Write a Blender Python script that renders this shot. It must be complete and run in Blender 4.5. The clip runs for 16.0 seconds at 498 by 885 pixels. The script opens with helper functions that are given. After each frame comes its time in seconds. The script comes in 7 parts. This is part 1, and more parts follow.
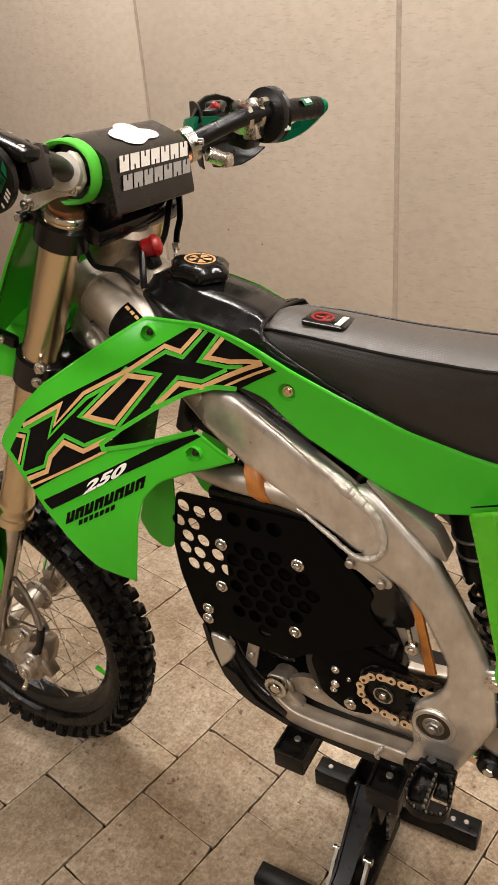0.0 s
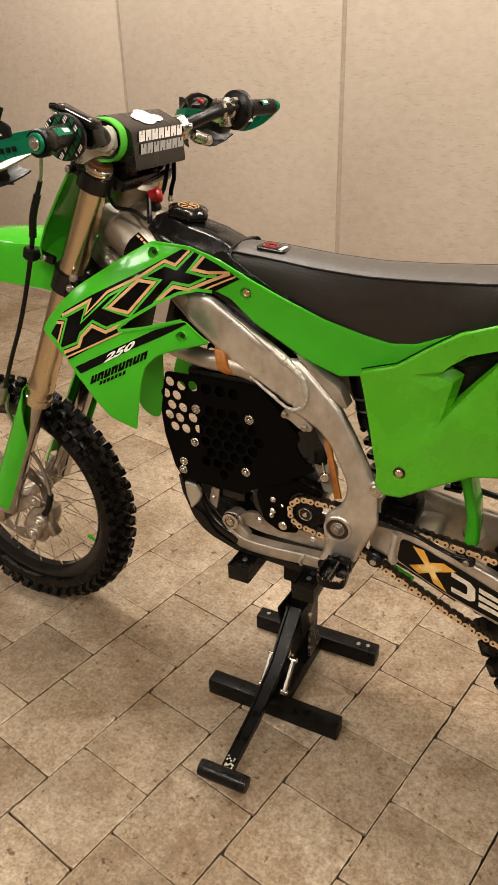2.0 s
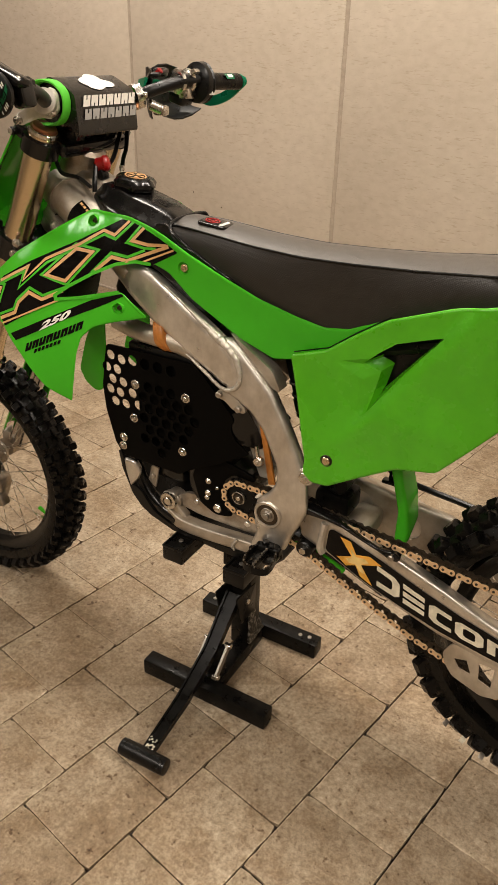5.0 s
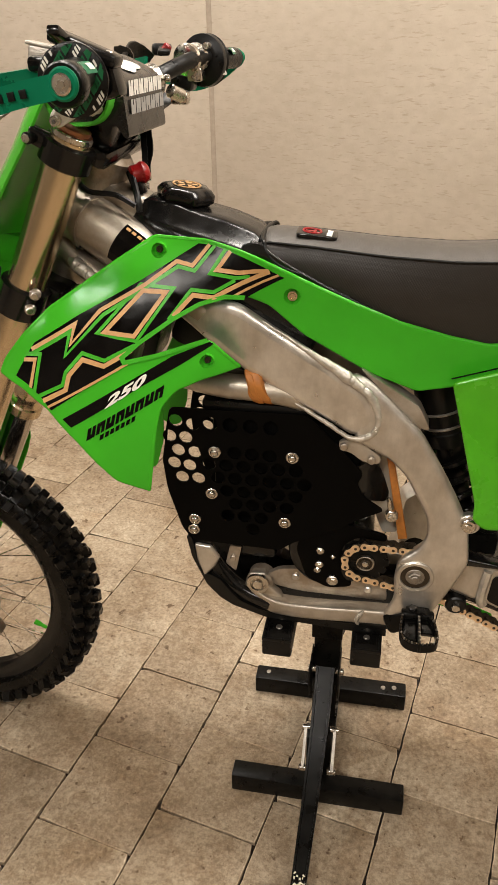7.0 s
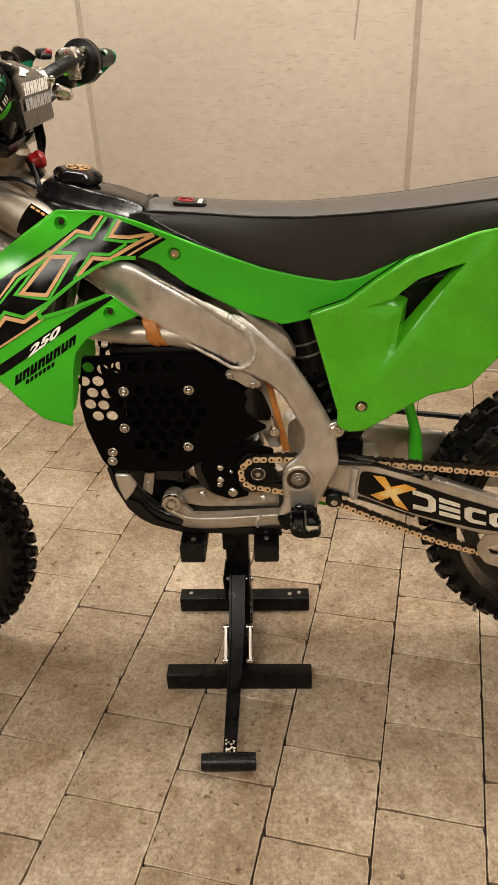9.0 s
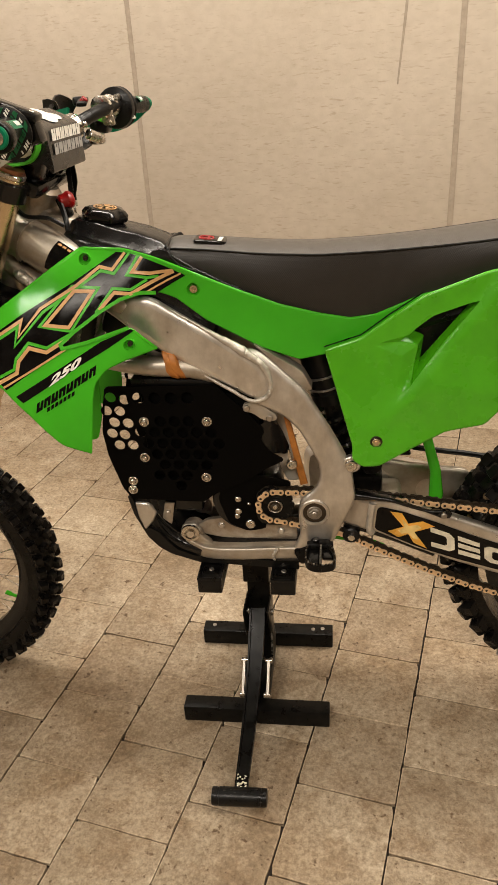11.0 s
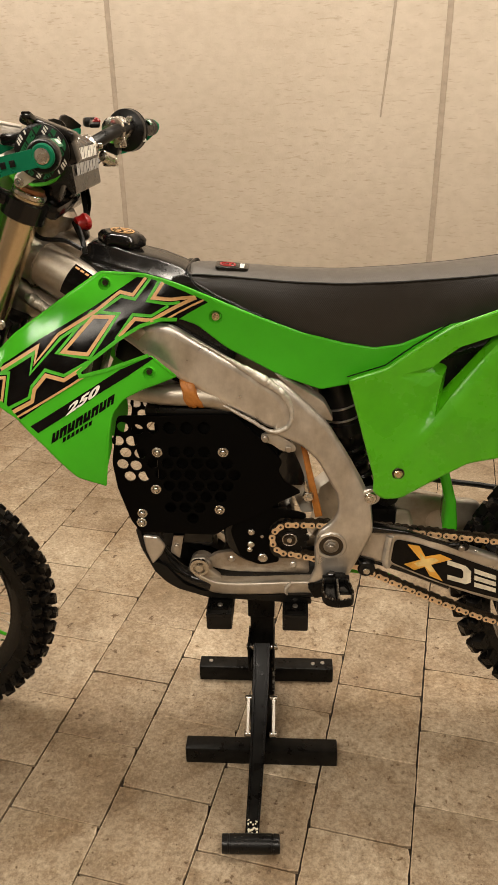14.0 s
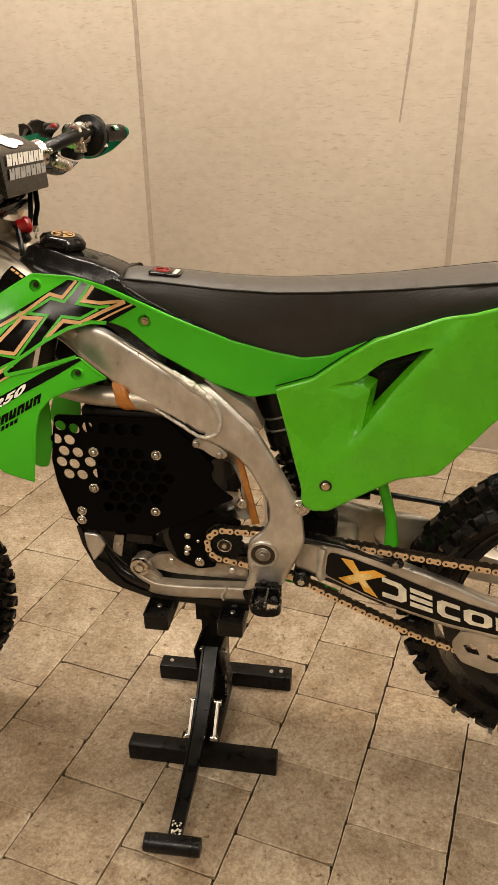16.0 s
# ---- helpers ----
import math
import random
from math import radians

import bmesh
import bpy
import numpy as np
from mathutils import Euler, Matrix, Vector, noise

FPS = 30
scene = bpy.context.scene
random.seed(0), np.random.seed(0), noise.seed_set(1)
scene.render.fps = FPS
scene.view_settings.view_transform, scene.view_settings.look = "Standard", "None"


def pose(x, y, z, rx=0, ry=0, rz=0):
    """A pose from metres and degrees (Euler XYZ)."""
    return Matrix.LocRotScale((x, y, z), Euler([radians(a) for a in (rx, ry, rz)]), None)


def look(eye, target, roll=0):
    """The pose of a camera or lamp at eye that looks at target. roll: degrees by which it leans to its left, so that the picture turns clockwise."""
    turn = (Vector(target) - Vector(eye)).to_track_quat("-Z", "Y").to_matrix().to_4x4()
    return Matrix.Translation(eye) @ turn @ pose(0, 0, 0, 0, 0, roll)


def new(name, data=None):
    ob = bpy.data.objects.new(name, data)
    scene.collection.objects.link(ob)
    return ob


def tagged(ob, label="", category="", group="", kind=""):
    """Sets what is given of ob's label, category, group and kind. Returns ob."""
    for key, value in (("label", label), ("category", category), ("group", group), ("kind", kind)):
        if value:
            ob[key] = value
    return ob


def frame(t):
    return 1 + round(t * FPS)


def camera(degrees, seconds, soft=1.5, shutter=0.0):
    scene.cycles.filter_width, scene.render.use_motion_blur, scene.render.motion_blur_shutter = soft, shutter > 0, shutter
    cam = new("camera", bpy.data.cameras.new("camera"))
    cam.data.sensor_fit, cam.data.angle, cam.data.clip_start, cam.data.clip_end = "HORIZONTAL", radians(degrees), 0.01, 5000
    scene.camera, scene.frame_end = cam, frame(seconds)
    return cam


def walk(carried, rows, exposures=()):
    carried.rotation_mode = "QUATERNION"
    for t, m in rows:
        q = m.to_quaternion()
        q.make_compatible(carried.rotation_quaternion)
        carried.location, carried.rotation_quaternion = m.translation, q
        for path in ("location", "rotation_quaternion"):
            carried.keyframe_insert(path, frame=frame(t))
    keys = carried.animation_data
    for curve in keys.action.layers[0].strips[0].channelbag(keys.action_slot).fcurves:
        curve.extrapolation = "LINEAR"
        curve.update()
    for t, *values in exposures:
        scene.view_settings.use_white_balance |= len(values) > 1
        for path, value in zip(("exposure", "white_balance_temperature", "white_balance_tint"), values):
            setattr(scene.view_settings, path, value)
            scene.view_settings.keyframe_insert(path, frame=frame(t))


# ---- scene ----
cam = camera(36.7, 16.0, soft=1.1)
PATH = [
    (0, (0.197, -0.846, 1.448), (-0.739, 0.645, 0.499), -5.2),
    (0.5, (0.295, -0.928, 1.463), (-0.677, 0.539, 0.514), -2.3),
    (1, (0.338, -1.035, 1.463), (-0.641, 0.432, 0.521), -3.4),
    (1.5, (0.364, -1.229, 1.473), (-0.519, 0.293, 0.522), -4.0),
    (2, (0.434, -1.322, 1.488), (-0.385, 0.23, 0.529), -1.5),
    (2.5, (0.564, -1.282, 1.492), (-0.25, 0.275, 0.536), 1.8),
    (3, (0.601, -1.282, 1.497), (-0.251, 0.256, 0.544), 1.5),
    (3.2, (0.584, -1.289, 1.503), (-0.273, 0.245, 0.547), 0.6),
    (5.3, (0.572, -1.226, 1.454), (-0.273, 0.297, 0.471), 1.8),
    (5.5, (0.505, -1.25, 1.46), (-0.274, 0.311, 0.482), 2.3),
    (6, (0.282, -1.304, 1.45), (-0.154, 0.395, 0.489), 1.4),
    (6.5, (0.079, -1.223, 1.409), (-0.319, 0.486, 0.448), 1.3),
    (7, (-0.083, -1.125, 1.404), (-0.413, 0.581, 0.413), -0.9),
    (7.5, (-0.22, -1.191, 1.382), (-0.149, 0.524, 0.356), 0.3),
    (8, (-0.28, -1.291, 1.428), (-0.089, 0.389, 0.36), 1.5),
    (8.5, (-0.119, -1.38, 1.443), (-0.065, 0.319, 0.389), -0.6),
    (10.8, (0.059, -1.41, 1.433), (-0.193, 0.335, 0.489), -3.5),
    (11, (0.058, -1.41, 1.44), (-0.192, 0.34, 0.504), -3.5),
    (11.5, (0.046, -1.397, 1.448), (-0.21, 0.371, 0.549), -3.5),
    (12, (-0.012, -1.384, 1.443), (-0.275, 0.391, 0.561), -2.8),
    (12.5, (-0.127, -1.374, 1.432), (-0.294, 0.417, 0.556), -0.3),
    (13, (-0.242, -1.381, 1.442), (-0.357, 0.413, 0.565), 0.6),
    (13.5, (-0.199, -1.381, 1.454), (-0.309, 0.413, 0.577), -0.4),
    (14, (-0.084, -1.379, 1.437), (-0.192, 0.412, 0.555), -1.2),
    (14.5, (0.027, -1.409, 1.44), (-0.083, 0.381, 0.554), -1.7),
    (15, (0.097, -1.432, 1.44), (-0.096, 0.35, 0.553), -3.4),
    (15.5, (0.107, -1.435, 1.453), (-0.137, 0.344, 0.574), -2.9),
    (16, (0.187, -1.349, 1.444), (-0.117, 0.422, 0.566), -1.1),
]
walk(cam, [(t, look(eye, target, roll)) for t, eye, target, roll in PATH],
     [(0, 0.10, 6000, 13), (0.8, 0.08, 6250, 13), (1.5, 0.12, 6300, 13), (2.2, 0.07, 6350, 12), (3, 0.0, 6550, 11), (5.5, -0.02, 6400, 11), (7, 0.11, 6150, 10), (7.5, 0.17, 5950, 10), (8.5, 0.10, 6100, 10), (11, 0.0, 6450, 10), (12.5, 0.02, 6500, 10), (14.5, 0.01, 6600, 10), (16, 0.01, 6650, 10)])

# ---- world and light: an assumed closed hall lit by warm ceiling lamps ----
world = bpy.data.worlds.new("hall_air")
scene.world = world
world.use_nodes = True
world.node_tree.nodes["Background"].inputs[0].default_value = (0.9, 0.78, 0.6, 1)
world.node_tree.nodes["Background"].inputs[1].default_value = 0.02
WARM = (1.0, 0.90, 0.77)
YAW = -11.7                      # the paving and the wall lie turned against the motorcycle
HALL = pose(0, 0, 0, 0, 0, YAW)
WALL_V = 1.72
CEIL_Z = 3.3
# all out of view; the two at v = -2.9 are added fill
LAMPS = [(-2.7, 0.7, 1.3, 0.30, 44), (-0.95, 0.62, 1.3, 0.30, 41), (0.8, 0.62, 1.3, 0.30, 48), (2.3, 0.62, 1.3, 0.30, 42), (-3.2, -2.9, 1.2, 0.5, 54), (-0.4, -2.6, 1.2, 0.30, 66), (1.9, -2.9, 1.5, 0.7, 52)]


# ---- helpers of this scene ----
def finish(bm, name, mat, parent=None, label="", smooth=40):
    bmesh.ops.remove_doubles(bm, verts=bm.verts, dist=1e-6)
    bmesh.ops.recalc_face_normals(bm, faces=bm.faces)
    me = bpy.data.meshes.new(name)
    bm.to_mesh(me)
    bm.free()
    me.materials.append(mat)
    if smooth:
        for f in me.polygons:
            f.use_smooth = True
        me.set_sharp_from_angle(angle=radians(smooth))
    ob = new(name, me)
    if parent is not None:
        ob.parent = parent
    if label:
        ob["label"] = label
    return ob


def part(name, bm, mat, parent, label="", smooth=40):
    return finish(bm, name, mat, parent, label, smooth)


def again(ob, m, parent=None):
    """The same mesh once more, at another pose."""
    o = new(ob.name.split(".")[0], ob.data)
    o.parent = parent if parent is not None else ob.parent
    o.matrix_basis = m
    if "label" in ob:
        o["label"] = ob["label"]
    return o


def empty(name):
    return new(name)


def joined(*bms):
    out = bmesh.new()
    for b in bms:
        me = bpy.data.meshes.new("tmp")
        b.to_mesh(me)
        b.free()
        out.from_mesh(me)
        bpy.data.meshes.remove(me)
    return out


def mirrored(bm):
    for v in bm.verts:
        v.co.y = -v.co.y
    bmesh.ops.reverse_faces(bm, faces=bm.faces)
    return bm


def box(c, s, bev=0.002, rot=(0, 0, 0), seg=2):
    bm = bmesh.new()
    bmesh.ops.create_cube(bm, size=1)
    for v in bm.verts:
        v.co = Vector((v.co.x * s[0], v.co.y * s[1], v.co.z * s[2]))
    if bev:
        bmesh.ops.bevel(bm, geom=bm.edges[:], offset=min(bev, min(s) * 0.45), segments=seg, affect="EDGES", profile=0.5)
    bm.transform(pose(*c, *rot))
    return bm


def spline(pts, n=6):
    """Catmull-Rom through the points."""
    p = [Vector(q) for q in pts]
    p = [p[0] * 2 - p[1]] + p + [p[-1] * 2 - p[-2]]
    out = []
    for i in range(1, len(p) - 2):
        for k in range(n):
            t = k / n
            a, b, c, d = p[i - 1 : i + 3]
            out.append(0.5 * ((2 * b) + (c - a) * t + (2 * a - 5 * b + 4 * c - d) * t * t + (3 * b - a - 3 * c + d) * t ** 3))
    return out + [p[-2]]


def sweep(pts, ring, caps=True, up=(0, 0, 1), scale=None):
    """A ring (list of 2D points) carried along a line of points."""
    bm = bmesh.new()
    rows = []
    n = len(pts)
    side = None
    for i, p in enumerate(pts):
        d = (Vector(pts[min(i + 1, n - 1)]) - Vector(pts[max(i - 1, 0)])).normalized()
        ref = Vector(up) if side is None else d.cross(side) * -1
        s = d.cross(ref)
        if s.length < 1e-4:
            s = d.cross(Vector((1, 0, 0)))
        s.normalize()
        if side is not None and s.dot(side) < 0:
            s = -s
        side = s
        u = s.cross(d).normalized()
        k = 1 if scale is None else scale[i]
        rows.append([bm.verts.new(Vector(p) + s * a * k + u * b * k) for a, b in ring])
    m = len(ring)
    for r, q in zip(rows, rows[1:]):
        for j in range(m):
            bm.faces.new((r[j], r[(j + 1) % m], q[(j + 1) % m], q[j]))
    if caps:
        bm.faces.new(rows[0])
        bm.faces.new(list(reversed(rows[-1])))
    return bm


def circle(r, n=12):
    return [(r * math.cos(2 * math.pi * k / n), r * math.sin(2 * math.pi * k / n)) for k in range(n)]


def tube(pts, r, n=10, smooth=0, scale=None):
    p = spline(pts, smooth) if smooth else [Vector(q) for q in pts]
    return sweep(p, circle(r, n), scale=scale)


def lathe(p0, p1, prof, n=24):
    """Turned round the line from p0 to p1: profile of (distance from p0, radius)."""
    a, b = Vector(p0), Vector(p1)
    d = (b - a).normalized()
    s = d.orthogonal().normalized()
    u = d.cross(s)
    bm = bmesh.new()
    rows = []
    for h, r in prof:
        rows.append([bm.verts.new(a + d * h + (s * math.cos(t) + u * math.sin(t)) * max(r, 1e-4)) for t in (2 * math.pi * k / n for k in range(n))])
    for r, q in zip(rows, rows[1:]):
        for j in range(n):
            bm.faces.new((r[j], r[(j + 1) % n], q[(j + 1) % n], q[j]))
    bm.faces.new(rows[0])
    bm.faces.new(list(reversed(rows[-1])))
    return bm


def rod(p0, p1, r, n=12, bev=0.0015):
    h = (Vector(p1) - Vector(p0)).length
    b = min(bev, r * 0.4, h * 0.4)
    return lathe(p0, p1, [(0, r - b), (b, r), (h - b, r), (h, r - b)], n)


def rounded(pts, r, seg=3):
    """A closed outline with its corners rounded."""
    out = []
    n = len(pts)
    for i in range(n):
        a, b, c = Vector(pts[i - 1]), Vector(pts[i]), Vector(pts[(i + 1) % n])
        ra = min(r, (a - b).length * 0.45)
        rc = min(r, (c - b).length * 0.45)
        p, q = b + (a - b).normalized() * ra, b + (c - b).normalized() * rc
        for k in range(seg + 1):
            t = k / seg
            out.append(tuple((1 - t) ** 2 * p + 2 * t * (1 - t) * b + t * t * q))
    return out


def flat_fill(outline, holes=()):
    bm = bmesh.new()
    edges = []
    for loop in (outline, *holes):
        vs = [bm.verts.new((x, 0, z)) for x, z in loop]
        edges += [bm.edges.new((vs[i - 1], vs[i])) for i in range(len(vs))]
    bmesh.ops.triangle_fill(bm, use_beauty=True, use_dissolve=False, edges=edges, normal=(0, -1, 0))
    return bm


def inset(outline, d):
    """The outline moved inwards; points that would cross are drawn together."""
    p = [Vector(q) for q in outline]
    n = len(p)
    area = sum(p[k - 1].x * p[k].y - p[k].x * p[k - 1].y for k in range(n))
    s = 1 if area > 0 else -1
    out = []
    for k in range(n):
        d0, d1 = (p[k] - p[k - 1]).normalized(), (p[(k + 1) % n] - p[k]).normalized()
        m = Vector((-d0.y, d0.x)) + Vector((-d1.y, d1.x))
        out.append(p[k] + m * (s * d / max(m.length_squared * 0.5, 0.4)))
    for _ in range(6):
        for k in range(n):
            a, b = out[k], out[(k + 1) % n]
            if (b - a).dot(p[(k + 1) % n] - p[k]) < 0:
                mid = (a + b) / 2
                out[k], out[(k + 1) % n] = mid, mid.copy()
    return out


def shell(outline, surf, thick=0.004, step=0.0, holes=(), bev=0.0012, seg=2, dome=None, cuts=()):
    """A plate of an outline in x and z, bent so that its outer face lies at y = surf(x, z); thick goes inwards (+y).
    With dome = (width, depth) the face rounds off towards its edge."""
    outer = [Vector(q) for q in outline]
    core = [tuple(q) for q in outline]
    if dome:
        inner = inset(outline, dome[0])
        core = []
        for q in inner:
            if not core or (Vector(core[-1]) - q).length > 1e-5:
                core.append(tuple(q))
        if (Vector(core[0]) - Vector(core[-1])).length < 1e-5:
            core.pop()
    bm = flat_fill(core, holes)
    if step:
        for ax, nrm in ((0, (1, 0, 0)), (2, (0, 0, 1))):
            lo, hi = min(v.co[ax] for v in bm.verts), max(v.co[ax] for v in bm.verts)
            k = lo + step
            while k < hi:
                bmesh.ops.bisect_plane(bm, geom=bm.verts[:] + bm.edges[:] + bm.faces[:], plane_co=Vector(nrm) * k, plane_no=nrm)
                k += step
    for (x0, z0), (x1, z1) in cuts:
        bmesh.ops.bisect_plane(bm, geom=bm.verts[:] + bm.edges[:] + bm.faces[:], plane_co=(x0, 0, z0), plane_no=(z1 - z0, 0, x0 - x1))
    back = bmesh.ops.duplicate(bm, geom=bm.verts[:] + bm.edges[:] + bm.faces[:])
    vmap = back["vert_map"]
    copies = {g for g in back["geom"] if isinstance(g, bmesh.types.BMVert)}
    todo = [(v, vmap[v]) for v in bm.verts if v not in copies]
    rim = [e for e in bm.edges if e.is_boundary and e.verts[0] not in copies]
    other = dict(todo)
    drop = max(thick, dome[1] + 0.0012) if dome else thick
    for v, w in todo:
        y = surf(v.co.x, v.co.z)
        v.co.y = y
        w.co.y = y + drop
    if not dome:
        for e in rim:
            a, b = e.verts
            bm.faces.new((a, b, other[b], other[a]))
        if bev:
            bmesh.ops.bevel(bm, geom=[e for e in rim if e.is_valid], offset=bev, segments=seg, affect="EDGES", profile=0.5, clamp_overlap=True)
        return bm
    deep = dome[1]
    n = len(outer)
    A = np.array([tuple(q) for q in inner])
    B = np.roll(A, -1, 0)
    AB = B - A
    L2 = np.maximum((AB * AB).sum(1), 1e-12)
    alive = (AB * AB).sum(1) > 1e-9
    levels = [(f, 1 - math.sqrt(max(0.0, 1 - f * f))) for f in (0.0, 0.35, 0.65, 0.86, 1.0)]

    def ring_points(qi, qo):
        pts = []
        for f, g in levels:
            q = Vector(qi).lerp(Vector(qo), f)
            pts.append((q.x, surf(*qi) + deep * g + 4e-5, q.y))      # kept apart from the face, so that each shades on its own
        pts.append((qi[0], surf(*qi) + drop, qi[1]))
        return pts

    def strip(ra, rb):
        for k in range(len(ra) - 1):
            q = []
            for c in (ra[k], rb[k], rb[k + 1], ra[k + 1]):
                if not q or (Vector(c) - Vector(q[-1])).length > 1e-6:
                    q.append(c)
            if len(q) > 2 and (Vector(q[0]) - Vector(q[-1])).length < 1e-6:
                q.pop()
            if len(q) > 2:
                bm.faces.new([bm.verts.new(c) for c in q])

    for e in list(rim):
        a, b = e.verts
        p, q = np.array((a.co.x, a.co.z)), np.array((b.co.x, b.co.z))
        mid = (p + q) / 2
        t = np.clip(((mid - A) * AB).sum(1) / L2, 0, 1)
        dist = np.where(alive, (((A + AB * t[:, None]) - mid) ** 2).sum(1), 9)
        k = int(dist.argmin())
        if dist[k] > 1e-8:
            bm.faces.new((a, b, other[b], other[a]))       # the edge of a hole
            continue
        ends = []
        for c in (p, q):
            u = float(np.clip(((c - A[k]) @ AB[k]) / L2[k], 0, 1))
            ends.append(outer[k].lerp(outer[(k + 1) % n], u))
        strip(ring_points(tuple(p), ends[0]), ring_points(tuple(q), ends[1]))
    for k in range(n):
        if not alive[k]:
            strip(ring_points(tuple(A[k]), outer[k]), ring_points(tuple(A[k]), outer[(k + 1) % n]))
    bmesh.ops.remove_doubles(bm, verts=bm.verts, dist=2e-5)
    return bm


def decal(outline, surf, lift=0.0012, step=0.0, holes=()):
    """A sticker that lies on a bent surface."""
    bm = flat_fill(outline, holes)
    if step:
        for ax, nrm in ((0, (1, 0, 0)), (2, (0, 0, 1))):
            lo, hi = min(v.co[ax] for v in bm.verts), max(v.co[ax] for v in bm.verts)
            k = math.floor(lo / step) * step + step
            while k < hi:
                bmesh.ops.bisect_plane(bm, geom=bm.verts[:] + bm.edges[:] + bm.faces[:], plane_co=Vector(nrm) * k, plane_no=nrm)
                k += step
    for v in bm.verts:
        v.co.y = surf(v.co.x, v.co.z) - lift
    return bm


def stroke(pts, w, closed=False):
    """The outline of a band of width w along a line in the plane."""
    p = [Vector(q) for q in pts]
    n = len(p)
    left, right = [], []
    for i in range(n):
        a = p[i - 1] if (closed or i) else p[i] * 2 - p[i + 1]
        c = p[(i + 1) % n] if (closed or i < n - 1) else p[i] * 2 - p[i - 1]
        d0, d1 = (p[i] - a).normalized(), (c - p[i]).normalized()
        n0, n1 = Vector((-d0.y, d0.x)), Vector((-d1.y, d1.x))
        m = n0 + n1
        m = m / max(m.length_squared * 0.5, 0.35)
        left.append(tuple(p[i] + m * w / 2))
        right.append(tuple(p[i] - m * w / 2))
    return left, right


def band(pts, w, surf, lift, closed=False):
    left, right = stroke(pts, w, closed)
    bm = bmesh.new()
    n = len(pts)
    for i in range(n if closed else n - 1):
        j = (i + 1) % n
        cuts = max(1, int((Vector(left[i]) - Vector(left[j])).length / 0.02))
        for k in range(cuts):
            q = []
            for s, t in ((left, k / cuts), (left, (k + 1) / cuts), (right, (k + 1) / cuts), (right, k / cuts)):
                x, z = Vector(s[i]).lerp(Vector(s[j]), t)
                q.append(bm.verts.new((x, surf(x, z) - lift, z)))
            bm.faces.new(q)
    return bm


def loft(rows, closed=True, caps=True):
    bm = bmesh.new()
    vs = [[bm.verts.new(p) for p in r] for r in rows]
    m = len(rows[0])
    for r, q in zip(vs, vs[1:]):
        for j in range(m if closed else m - 1):
            bm.faces.new((r[j], r[(j + 1) % m], q[(j + 1) % m], q[j]))
    if caps and closed:
        bm.faces.new(vs[0])
        bm.faces.new(list(reversed(vs[-1])))
    return bm


def thicken(bm, t):
    """Gives an open sheet a thickness along its normals."""
    bmesh.ops.recalc_face_normals(bm, faces=bm.faces)
    bm.normal_update()
    bmesh.ops.solidify(bm, geom=bm.faces[:] + bm.edges[:] + bm.verts[:], thickness=t)
    return bm


def lerp_table(tab, x):
    return float(np.interp(x, [r[0] for r in tab], [r[1] for r in tab]))


def smoothstep(a, b, x):
    t = min(1, max(0, (x - a) / (b - a)))
    return t * t * (3 - 2 * t)


# ---- materials ----
def shader(name, color, rough=0.5, metal=0.0, vary=0.12, scale=30.0, bump=0.0, bump_scale=200.0, coat=0.0, stretch=(1, 1, 1), rough_vary=0.1, detail=4.0, spec=0.5):
    m = bpy.data.materials.new(name)
    m.use_nodes = True
    nt = m.node_tree
    b = nt.nodes["Principled BSDF"]
    tc = nt.nodes.new("ShaderNodeTexCoord")
    mp = nt.nodes.new("ShaderNodeMapping")
    mp.inputs["Scale"].default_value = stretch
    nt.links.new(tc.outputs["Object"], mp.inputs["Vector"])
    no = nt.nodes.new("ShaderNodeTexNoise")
    no.inputs["Scale"].default_value = scale
    no.inputs["Detail"].default_value = detail
    no.inputs["Roughness"].default_value = 0.6
    nt.links.new(mp.outputs[0], no.inputs["Vector"])
    ramp = nt.nodes.new("ShaderNodeValToRGB")
    c = Vector(color)
    ramp.color_ramp.elements[0].color = (*(c * (1 - vary)), 1)
    ramp.color_ramp.elements[1].color = (*(min(1, v * (1 + vary)) for v in c), 1)
    ramp.color_ramp.elements[0].position, ramp.color_ramp.elements[1].position = 0.3, 0.7
    nt.links.new(no.outputs["Fac"], ramp.inputs["Fac"])
    nt.links.new(ramp.outputs["Color"], b.inputs["Base Color"])
    mr = nt.nodes.new("ShaderNodeMapRange")
    mr.inputs["From Min"].default_value, mr.inputs["From Max"].default_value = 0.3, 0.7
    mr.inputs["To Min"].default_value = max(0.02, rough - rough_vary)
    mr.inputs["To Max"].default_value = min(1, rough + rough_vary)
    nt.links.new(no.outputs["Fac"], mr.inputs["Value"])
    nt.links.new(mr.outputs[0], b.inputs["Roughness"])
    b.inputs["Metallic"].default_value = metal
    b.inputs["Coat Weight"].default_value = coat
    b.inputs["Coat Roughness"].default_value = 0.08
    b.inputs["Specular IOR Level"].default_value = spec
    if bump:
        n2 = nt.nodes.new("ShaderNodeTexNoise")
        n2.inputs["Scale"].default_value = bump_scale
        n2.inputs["Detail"].default_value = 3
        nt.links.new(mp.outputs[0], n2.inputs["Vector"])
        bp = nt.nodes.new("ShaderNodeBump")
        bp.inputs["Strength"].default_value = bump
        bp.inputs["Distance"].default_value = 0.002
        nt.links.new(n2.outputs["Fac"], bp.inputs["Height"])
        nt.links.new(bp.outputs[0], b.inputs["Normal"])
    return m


